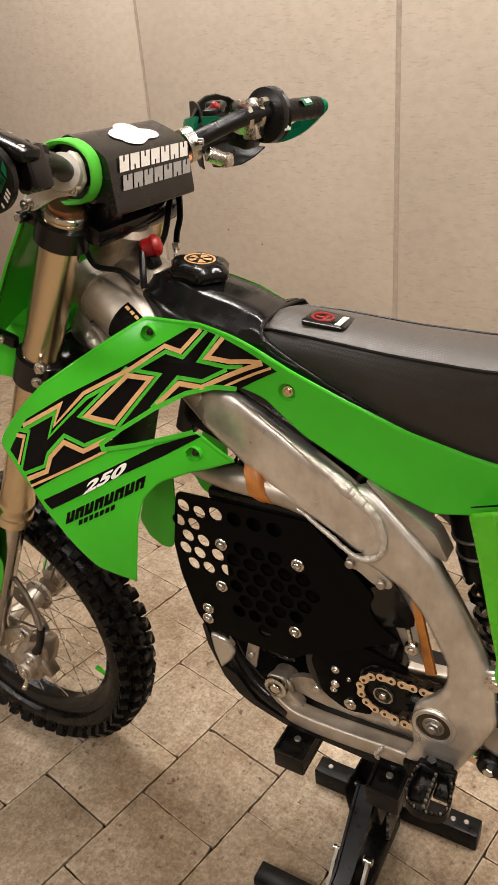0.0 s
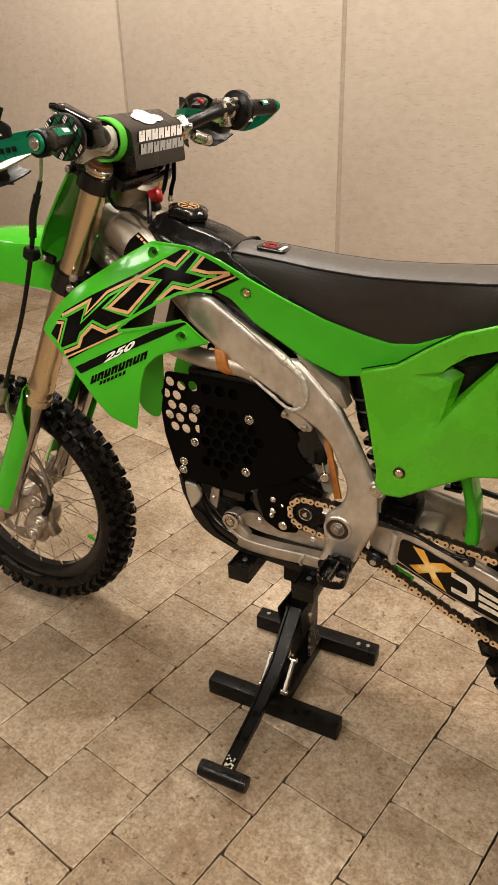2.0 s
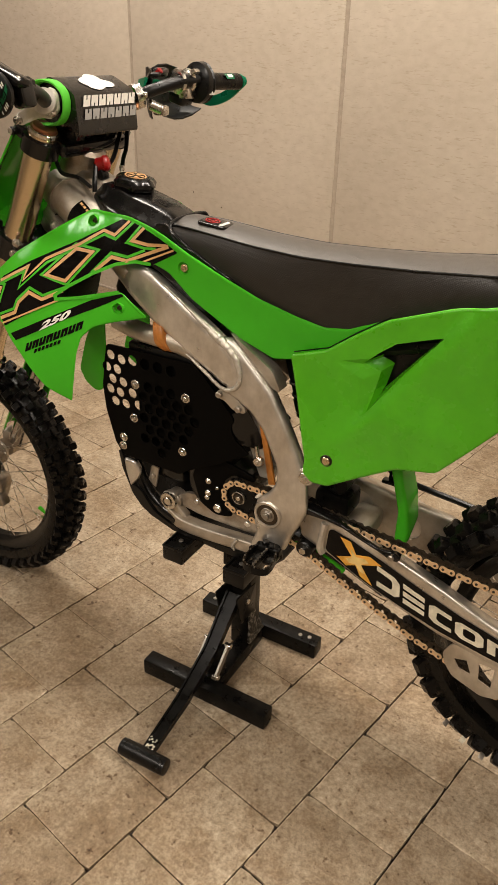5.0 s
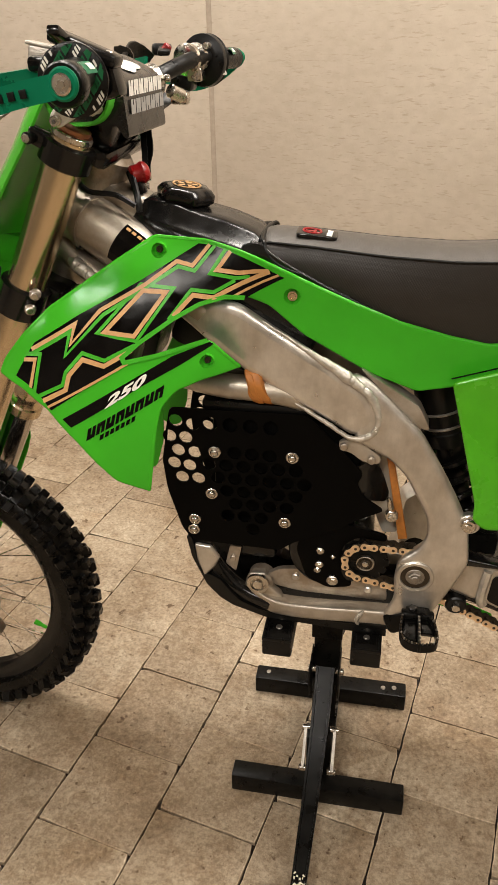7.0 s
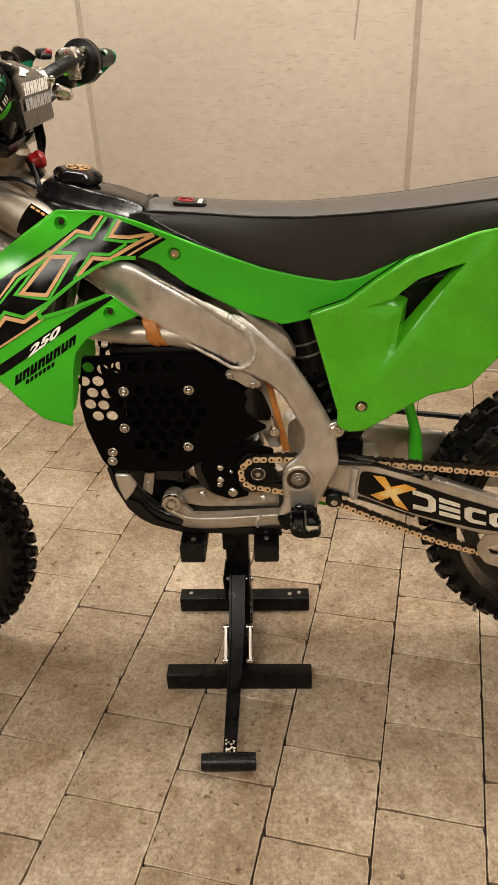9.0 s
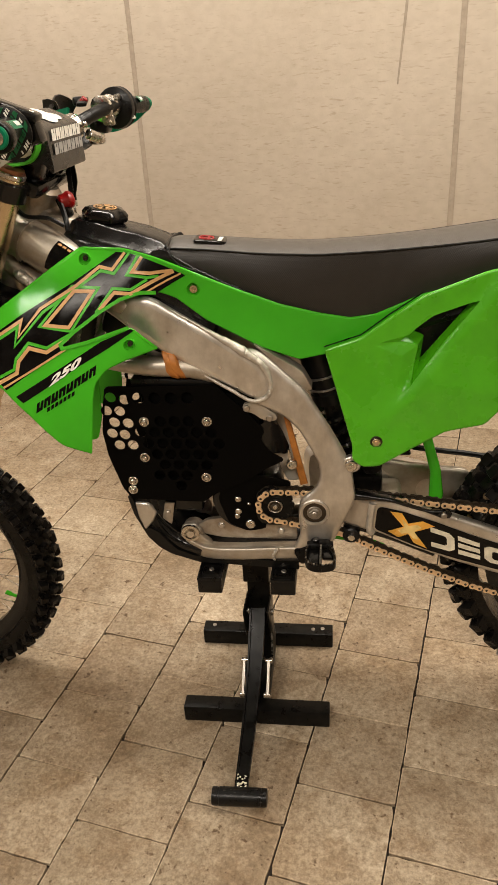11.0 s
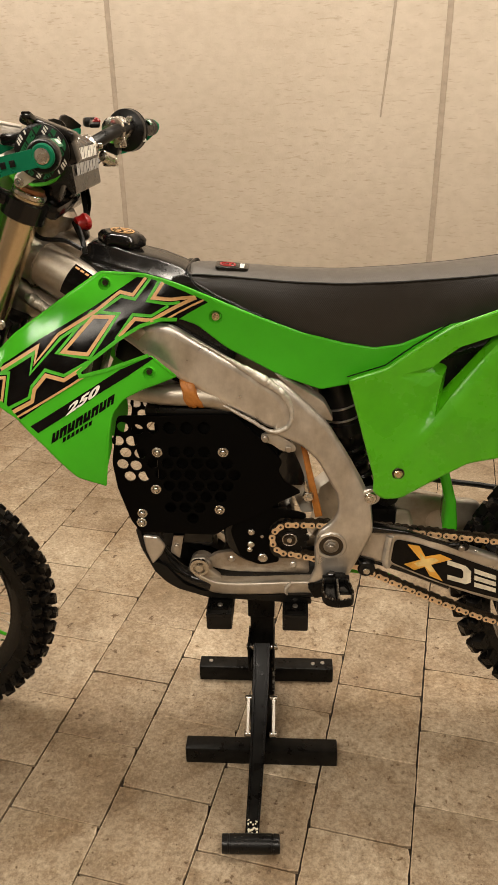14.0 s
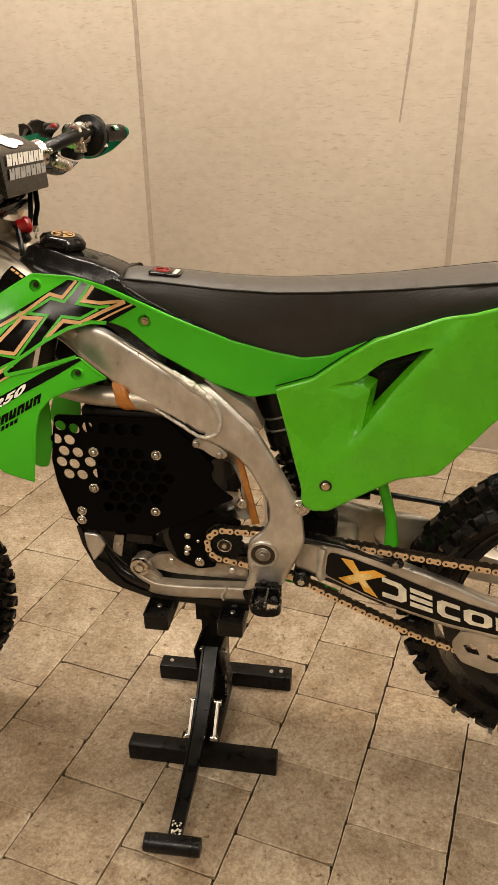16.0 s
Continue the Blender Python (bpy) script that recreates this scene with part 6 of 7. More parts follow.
def fork_leg(side):
    a = Vector((FORK_A.x, side * 0.107, FORK_A.z))
    e = Vector((FORK_B.x, side * 0.107, FORK_B.z))
    leg = part("fork_leg", lathe(a, e, [(0, 0.024), (0.004, 0.0285), (0.20, 0.0285), (0.30, 0.031), (0.50, 0.0295), (0.545, 0.0295), (0.550, 0.032), (0.562, 0.032), (0.566, 0.0305), (0.582, 0.0305), (0.586, 0.033), (0.604, 0.033), (0.608, 0.0275), (0.610, 0.0235)], 32), GOLD_FORK, MOTO, "gold anodised upside-down fork tube", 30)
    part("inner_tube", lathe(a + FD * 0.605, e, [(0, 0.0235), (0.30, 0.0235), (0.33, 0.026), (FLEN - 0.605, 0.030)], 24), CHROME, leg, "polished steel inner fork tube")
    part("axle_lug", joined(lathe((FW[0], side * 0.080, FW[2]), (FW[0], side * 0.135, FW[2]), [(0, 0.018), (0.004, 0.028), (0.05, 0.028), (0.055, 0.02)], 24), box((FW[0] + 0.012, side * 0.105, FW[2] + 0.03), (0.05, 0.045, 0.05), 0.01)), ALU_CAST, leg)
    part("fork_cap", lathe(a - FD * 0.014, a, [(0, 0.019), (0.002, 0.023), (0.007, 0.023), (0.008, 0.0265), (0.014, 0.0265)], 24), COPPER, leg, "copper-coloured fork cap")
    part("cap_ring", lathe(a - FD * 0.006, a + FD * 0.003, [(0, 0.0265), (0.002, 0.029), (0.008, 0.029), (0.009, 0.027)], 24), STEEL, leg)
    # guard shell round the front and outer side of the lower leg
    rows = []
    for t in np.linspace(0.585, FLEN - 0.03, 12):
        k = (t - 0.585) / (FLEN - 0.615)
        c = a + FD * t
        front = FD.cross(Vector((0, 1, 0))).normalized()
        if front.x > 0:
            front = -front
        w = 0.040 + 0.012 * k
        row = []
        for ang in np.linspace(-0.9, 2.25 - 0.15 * k - (1.3 * max(0, 0.3 - k) / 0.3), 14):
            row.append(tuple(c + front * (w * math.cos(ang)) + Vector((0, side, 0)) * (0.044 * math.sin(ang))))
        rows.append(row)
    part("fork_guard", thicken(loft(rows, closed=False), 0.003), GREEN, leg, "green plastic fork guard")


fork_leg(-1)
fork_leg(1)
for nm, t, h, r in (("lower_clamp", 0.256, 0.052, 0.038), ("upper_clamp", 0.026, 0.036, 0.037)):
    bms = []
    for side in (-1, 1):
        a = Vector((FORK_A.x, side * 0.105, FORK_A.z)) + FD * (t - h / 2)
        bms.append(lathe(a, a + FD * h, [(0, r - 0.006), (0.003, r), (h - 0.003, r), (h, r - 0.006)], 28))
    c = Vector((FORK_A.x + 0.020, 0, FORK_A.z)) + FD * t
    bms.append(box(c, (0.066, 0.19, h * 0.8), 0.010, (0, 25.9, 0)))
    cl = part(nm, joined(*bms), BLACK_GLOSS, MOTO, "black triple clamp")
    for side in (-1, 1) if nm == "lower_clamp" else ():
        for k in (-0.013, 0.013):
            p = Vector((FORK_A.x, side * 0.105, FORK_A.z)) + FD * (t + k) + Vector((0.031, side * 0.030, 0.005))
            part("clamp_bolt", joined(rod(p, p + Vector((0.004, side * 0.010, 0.001)), 0.0085, 16, 0.001), rod(p + Vector((0.003, side * 0.009, 0)), p + Vector((0.005, side * 0.0135, 0)), 0.006, 6, 0.001)), STEEL, cl)
p = Vector((-0.565, -0.128, 1.266))
part("clamp_lug", joined(box(p + Vector((0.015, 0.008, -0.004)), (0.045, 0.018, 0.024), 0.005, (0, 25, 0)), rod(p, p + Vector((-0.002, -0.011, 0)), 0.008, 14)), BLACK_GLOSS, MOTO)
part("lug_bolt", rod(p + Vector((-0.002, -0.010, 0)), p + Vector((-0.002, -0.014, 0)), 0.006, 6, 0.001), STEEL, MOTO)
PL = [(1.335, -0.585, 0.105), (1.30, -0.603, 0.124), (1.248, -0.633, 0.133), (1.208, -0.661, 0.137), (1.152, -0.695, 0.143), (1.109, -0.714, 0.146), (1.085, -0.720, 0.138)]
part("number_plate", thicken(loft([[(x + 0.052 * (abs(y) / w) ** 2.4, y, z) for y in np.linspace(-w, w, 17)] for z, x, w in PL], closed=False), 0.0035), GREEN, MOTO, "green plastic front number plate", 60)
FEN = [(-0.62, 0.075, 1.075), (-0.72, 0.090, 1.095), (-0.83, 0.098, 1.100), (-0.95, 0.098, 1.090), (-1.08, 0.090, 1.065), (-1.20, 0.072, 1.035), (-1.28, 0.04, 1.01)]
part("front_mudguard", thicken(loft([[(x, -w, z - 0.095 + 0.05 * (k > 3) ), (x, -w * 0.97, z - 0.03), (x, -w * 0.82, z - 0.006), (x, -w * 0.4, z), (x, 0, z + 0.006), (x, w * 0.4, z), (x, w * 0.82, z - 0.006), (x, w * 0.97, z - 0.03), (x, w, z - 0.095 + 0.05 * (k > 3))] for k, (x, w, z) in enumerate(FEN)], closed=False), 0.004), GREEN, MOTO, "green plastic front mudguard", 50)
part("clutch_hose", tube([(-0.650, -0.127, 1.238), (-0.665, -0.126, 1.208), (-0.680, -0.130, 1.169), (-0.701, -0.130, 1.092), (-0.75, -0.138, 0.95), (-0.80, -0.145, 0.84), (-0.845, -0.145, 0.745)], 0.0052, 10, 6), BLACK, MOTO, "black rubber hose along the fork")
part("braided_line", tube([(-0.600, -0.165, 1.330), (-0.622, -0.145, 1.290), (-0.642, -0.130, 1.254), (-0.655, -0.126, 1.228)], 0.0034, 8, 5), STEEL_DULL, MOTO, "braided steel line")
part("hose_sleeve", tube([(-0.663, -0.126, 1.212), (-0.680, -0.130, 1.169), (-0.690, -0.130, 1.125)], 0.0078, 10, 4), BLACK, MOTO)
part("hose_fitting", lathe((-0.84, -0.146, 0.765), (-0.865, -0.143, 0.715), [(0, 0.010), (0.03, 0.012), (0.055, 0.010)], 14), STEEL_DULL, MOTO)
part("hose_clamp", joined(rod((-0.697, -0.130, 1.102), (-0.705, -0.131, 1.078), 0.017, 18, 0.004), box((-0.676, -0.118, 1.083), (0.055, 0.014, 0.020), 0.005, (0, 15, 0))), BLACK, MOTO)
part("hose_clamp_bolt", rod((-0.672, -0.122, 1.083), (-0.672, -0.131, 1.083), 0.007, 12), STEEL, MOTO)
# brake caliper on the left leg
cal = part("brake_caliper", joined(shell(rounded([(-0.926, 0.310), (-0.902, 0.272), (-0.862, 0.266), (-0.831, 0.300), (-0.808, 0.352), (-0.808, 0.384), (-0.832, 0.398), (-0.872, 0.384), (-0.902, 0.350)], 0.010), lambda x, z: -0.100, 0.050, dome=(0.011, 0.009)),
    rod((-0.872, -0.060, 0.306), (-0.872, -0.116, 0.306), 0.022, 24, 0.004), rod((-0.842, -0.060, 0.352), (-0.842, -0.116, 0.352), 0.022, 24, 0.004), box((-0.820, -0.090, 0.330), (0.022, 0.030, 0.050), 0.006, (0, -24, 0))), ALU_CAST, MOTO, "cast aluminium brake caliper", 45)
part("caliper_bracket", shell(rounded([(-0.982, 0.348), (-0.958, 0.330), (-0.925, 0.352), (-0.872, 0.392), (-0.836, 0.398), (-0.830, 0.420), (-0.858, 0.432), (-0.900, 0.412), (-0.950, 0.378)], 0.008), lambda x, z: -0.108, 0.014, dome=(0.004, 0.003)), ALU_CAST, cal)
for x, y, z, r in ((-0.872, -0.115, 0.306, 0.012), (-0.842, -0.115, 0.352, 0.012), (-0.850, -0.108, 0.416, 0.009), (-0.960, -0.108, 0.346, 0.009), (-0.900, -0.100, 0.300, 0.006), (-0.826, -0.104, 0.376, 0.010)):
    part("caliper_bolt", joined(rod((x, y + 0.002, z), (x, y - 0.006, z), r, 18, 0.0015), rod((x, y - 0.005, z), (x, y - 0.008, z), r * 0.5, 6, 0.0005)), STEEL, cal)
part("bleed_nipple", joined(rod((-0.884, -0.104, 0.274), (-0.890, -0.110, 0.254), 0.0045, 10), rod((-0.889, -0.109, 0.258), (-0.893, -0.112, 0.246), 0.006, 10)), STEEL, cal)
part("brake_line", tube([(-0.845, -0.135, 0.735), (-0.866, -0.125, 0.690), (-0.862, -0.110, 0.630), (-0.839, -0.102, 0.572), (-0.811, -0.100, 0.517), (-0.798, -0.102, 0.452), (-0.808, -0.106, 0.405), (-0.826, -0.112, 0.376)], 0.0050, 10, 6), STEEL_DULL, cal, "braided brake line")
part("line_end", tube([(-0.797, -0.102, 0.445), (-0.808, -0.106, 0.405), (-0.822, -0.111, 0.382)], 0.0085, 10, 4), BLACK, cal)

# ---- handlebar and controls ----
bar = [(-0.392, -0.405, 1.350), (-0.405, -0.33, 1.352), (-0.425, -0.235, 1.354), (-0.455, -0.165, 1.338), (-0.485, -0.115, 1.318), (-0.497, -0.06, 1.312)]
bar = bar + [(x, -y, z) for x, y, z in reversed(bar)]
HB = part("handlebar", tube(bar, 0.0125, 16, 5, None), BLACK, MOTO, "black tapered aluminium handlebar")
for yy in (-0.048, 0.048):
    part("bar_mount", box((-0.498, yy, 1.274), (0.050, 0.040, 0.055), 0.008, (0, 20, 0)), BLACK_GLOSS, HB)
pad_prof = [(-0.545, 1.322), (-0.540, 1.342), (-0.525, 1.357), (-0.503, 1.366), (-0.475, 1.354), (-0.455, 1.344), (-0.4455, 1.336), (-0.440, 1.268), (-0.446, 1.266), (-0.458, 1.285), (-0.478, 1.282), (-0.510, 1.284), (-0.535, 1.298)]
pp = rounded(pad_prof, 0.008)
pad = part("bar_pad", loft([[(x, y, z) for x, z in pp] for y in (-0.090, -0.086, 0.0, 0.082, 0.086)]), PAD_VINYL, HB, "black crossbar pad with white block marks", 50)
part("pad_ring", thicken(loft([[(-0.499 + (x + 0.499) * k, y, 1.318 + (z - 1.318) * k) for x, z in rounded([(-0.548, 1.318), (-0.540, 1.348), (-0.515, 1.362), (-0.480, 1.360), (-0.456, 1.342), (-0.455, 1.31), (-0.475, 1.285), (-0.52, 1.282), (-0.542, 1.296)], 0.015)] for y, k in ((-0.111, 0.98), (-0.109, 1.02), (-0.091, 1.02))], closed=True, caps=False), 0.005), GREEN_FOAM, HB, "bright green foam ring at the pad's end")
face = lambda v: (-0.4455 + 0.0055 * (1 - v) , 1.268 + 0.072 * v)
for v0, v1 in ((0.69, 0.95), (0.38, 0.63)):
    for k in range(7):
        y0, lean = -0.073 + k * 0.0222, 0.0050
        bm = bmesh.new()
        # a slanted block with a short slit from above or below
        for a0, a1, s0, s1 in ((0.0, 0.40, 0.0, 1.0), (0.56, 1.0, 0.0, 1.0), (0.40, 0.56, 0.30, 1.0) if k % 2 else (0.40, 0.56, 0.0, 0.62)):
            q = []
            for a, s in ((a0, s0), (a1, s0), (a1, s1), (a0, s1)):
                xa, za = face(v0 + (v1 - v0) * s)
                q.append(bm.verts.new((xa + 0.0022, y0 + 0.0190 * a + lean * s, za)))
            bm.faces.new(q)
        part("pad_mark", bm, INK_WHITE if v0 > 0.65 else INK_GREY, pad, "", 0)
blob = [(-0.476 + r * 0.86 * math.sin(a), 0.004 + r * 1.45 * math.cos(a)) for a in np.linspace(0, 2 * math.pi, 72, endpoint=False) for r in (0.0225 + 0.0075 * abs(math.cos(2 * a - 0.7)) ** 1.2 + 0.003 * math.sin(3 * a),)]
bm = flat_fill(blob)
for k in range(12):
    bmesh.ops.bisect_plane(bm, geom=bm.verts[:] + bm.edges[:] + bm.faces[:], plane_co=(-0.500 + 0.005 * k, 0, 0), plane_no=(1, 0, 0))
for v in bm.verts:
    v.co = Vector((v.co.x, v.co.z, 0.0014 + lerp_table([(-0.51, 1.3655), (-0.503, 1.366), (-0.475, 1.354), (-0.455, 1.344), (-0.4455, 1.336)], v.co.x)))
part("pad_emblem", bm, INK_WHITE, pad, "white blot-shaped emblem", 0)


def grip(side):
    y0, y1 = side * (0.285 if side > 0 else 0.312), side * (0.405 if side > 0 else 0.388)
    g = part("grip", lathe((-0.416, y0, 1.353), (-0.3945, y1, 1.350), [(0, 0.018), (0.004, 0.0178)] + [(0.01 + 0.006 * k, 0.0172 if k % 2 else 0.0178) for k in range(17 if side > 0 else 10)] + ([(0.118, 0.0175), (0.121, 0.012)] if side > 0 else [(0.072, 0.0178), (0.075, 0.0205), (0.079, 0.0205)]), 24), RUBBER, HB, "black rubber grip with green ends")
    part("grip_end", lathe((-0.393, side * (0.403 if side > 0 else 0.386), 1.350), (-0.390, side * (0.420 if side > 0 else 0.410), 1.350), [(0, 0.0160), (0.003, 0.0165), (0.008, 0.0130), (0.017, 0.010)] if side > 0 else [(0, 0.0195), (0.002, 0.0205), (0.021, 0.0205), (0.024, 0.0185)], 24), GREEN_ANO if side > 0 else RUBBER, g, "bar-end plug")
    # grip label
    lab = []
    for a in np.linspace(0.35, 1.15, 6):
        lab.append([(-0.403 + 0.0182 * math.cos(a) + 0.002, side * yy, 1.351 + 0.0182 * math.sin(a)) for yy in ((0.340, 0.375) if side > 0 else (0.332, 0.368))])
    part("grip_label", loft(lab, closed=False), GREEN_ANO, g, "green and white label")
    lab = []
    for a in np.linspace(0.55, 0.95, 5):
        lab.append([(-0.403 + 0.0188 * math.cos(a) + 0.002, side * yy, 1.351 + 0.0188 * math.sin(a)) for yy in ((0.348, 0.368) if side > 0 else (0.336, 0.350))])
    part("grip_mark", loft(lab, closed=False), INK_WHITE, g)
    return g


# the bar sits a touch lower at its far end
HB.matrix_basis = pose(0, 0, 1.342) @ pose(0, 0, 0, -1.1, 0, 0) @ pose(0, 0, -1.350)
GL, GR = grip(-1), grip(1)
# left: patterned foam disc and lever
DON = Vector((-0.4200, -0.312, 1.3485))
DAX = Vector((-0.006, 0.026, 0.001)).normalized()
DSX = DAX.cross(Vector((0, 0, 1))).normalized()
DSZ = DSX.cross(DAX).normalized()
disc = part("grip_donut", lathe(DON, DON + DAX * 0.012, [(0, 0.016), (0.0005, 0.034), (0.002, 0.0362), (0.010, 0.0362), (0.012, 0.034), (0.0122, 0.016)], 40), BLACK, GL, "green, black and white patterned foam disc")


def donut_patch(a, b, w, h, mat, name):
    """A slanted printed field on the disc's face, kept inside its rim."""
    e1, e2 = Vector((math.cos(0.95), math.sin(0.95))), Vector((-math.sin(0.95), math.cos(0.95)))
    q = []
    for s, t in ((-1, -1), (1, -1), (1, 1), (-1, 1)):
        v = e1 * (a + s * w / 2 + t * h * 0.25) + e2 * (b + t * h / 2)
        v = v * min(1, 0.0345 / max(v.length, 1e-6))
        q.append(DON + DSX * v.x + DSZ * v.y - DAX * 0.0012)
    bm = bmesh.new()
    bm.faces.new([bm.verts.new(c) for c in q])
    part(name, bm, mat, disc, "", 0)


for row in range(-3, 4):
    b = row * 0.0105
    if row % 2 == 0:
        for k in range(-2, 3):
            a = k * 0.0175 + 0.004 * row
            if 0.012 < math.hypot(a, b) < 0.036:
                donut_patch(a, b, 0.0150, 0.0078, INK_DEEP, "green_field")
                donut_patch(a + 0.0005, b, 0.0022, 0.0048, BLACK, "field_mark")
                donut_patch(a + 0.0045, b, 0.0022, 0.0048, BLACK, "field_mark")
    else:
        for k in range(-8, 9):
            a = k * 0.0042 + 0.002 * row
            if 0.014 < math.hypot(a, b) < 0.034 and k % 4:
                donut_patch(a, b, 0.0027, 0.0060, INK_WHITE, "white_mark")
part("reservoir", joined(box((-0.490, -0.222, 1.366), (0.030, 0.034, 0.028), 0.003, (0, 12, 15)), box((-0.490, -0.222, 1.381), (0.032, 0.036, 0.004), 0.0015, (0, 12, 15))), ALU_CAST, HB, "cast fluid reservoir")
part("steel_line", tube([(-0.66, 0.02, 1.318), (-0.645, 0.03, 1.332), (-0.625, 0.035, 1.343)], 0.0038, 8, 4), STEEL, HB, "bare steel line")
part("line_sleeve", tube([(-0.628, 0.034, 1.341), (-0.60, 0.02, 1.350), (-0.565, -0.03, 1.352), (-0.53, -0.10, 1.345)], 0.0055, 8, 5), BLACK, HB)
part("lever_perch", joined(box((-0.445, -0.215, 1.352), (0.042, 0.03, 0.034), 0.006, (0, 0, -20)), box((-0.475, -0.225, 1.362), (0.04, 0.055, 0.018), 0.006, (0, 0, -15)), box((-0.436, -0.280, 1.384), (0.014, 0.070, 0.010), 0.003, (-20, 0, 0)), box((-0.430, -0.245, 1.354), (0.024, 0.018, 0.045), 0.004)), BLACK_GLOSS, HB, "black lever perch")
part("clutch_lever", sweep(spline([(-0.485, -0.215, 1.345), (-0.500, -0.26, 1.335), (-0.505, -0.32, 1.318), (-0.515, -0.372, 1.304)], 5), [(a * 1.0, b * 0.55) for a, b in circle(0.010, 10)]), ALU, HB, "aluminium hand lever with ball end")
bl = bmesh.new()
bmesh.ops.create_icosphere(bl, subdivisions=3, radius=0.0115, matrix=pose(-0.517, -0.384, 1.301))
part("lever_ball", bl, ALU, HB)
part("master_cylinder", joined(box((-0.417, -0.276, 1.378), (0.078, 0.030, 0.014), 0.005, (0, 21, 0)), box((-0.398, -0.264, 1.351), (0.026, 0.032, 0.046), 0.006, (0, -12, 0)), box((-0.424, -0.262, 1.362), (0.036, 0.026, 0.026), 0.005, (0, 21, 0))), BLACK_GLOSS, HB, "black clutch cylinder with sloping lid")
for x, z in ((-0.444, 1.394), (-0.390, 1.374)):
    part("lid_screw", rod((x, -0.280, z - 0.004), (x + 0.001, -0.280, z + 0.0015), 0.0042, 10, 0.001), STEEL, HB)
CLAMP = [(-0.470, 1.353), (-0.459, 1.338), (-0.458, 1.312), (-0.474, 1.296), (-0.486, 1.300), (-0.496, 1.293), (-0.505, 1.286), (-0.514, 1.293), (-0.512, 1.306), (-0.500, 1.320), (-0.490, 1.338)]
clamp = part("silver_clamp", joined(shell(rounded(CLAMP, 0.006), lambda x, z: -0.128 - 1.6 * max(0.0, -0.478 - x), 0.016, 0.006, dome=(0.004, 0.003)), lathe((-0.470, -0.146, 1.330), (-0.488, -0.112, 1.319), [(0, 0.017), (0.002, 0.0225), (0.016, 0.0225), (0.018, 0.018)], 24)), ALU_WELD, HB, "bright cast handlebar clamp", 45)
for x, y, z in ((-0.505, -0.172, 1.297), (-0.466, -0.128, 1.308)):
    part("clamp_screw", joined(rod((x, y, z), (x + 0.002, y - 0.012, z), 0.0068, 16, 0.001), rod((x + 0.002, y - 0.011, z), (x + 0.002, y - 0.0140, z), 0.0034, 6, 0.0004)), STEEL, clamp)


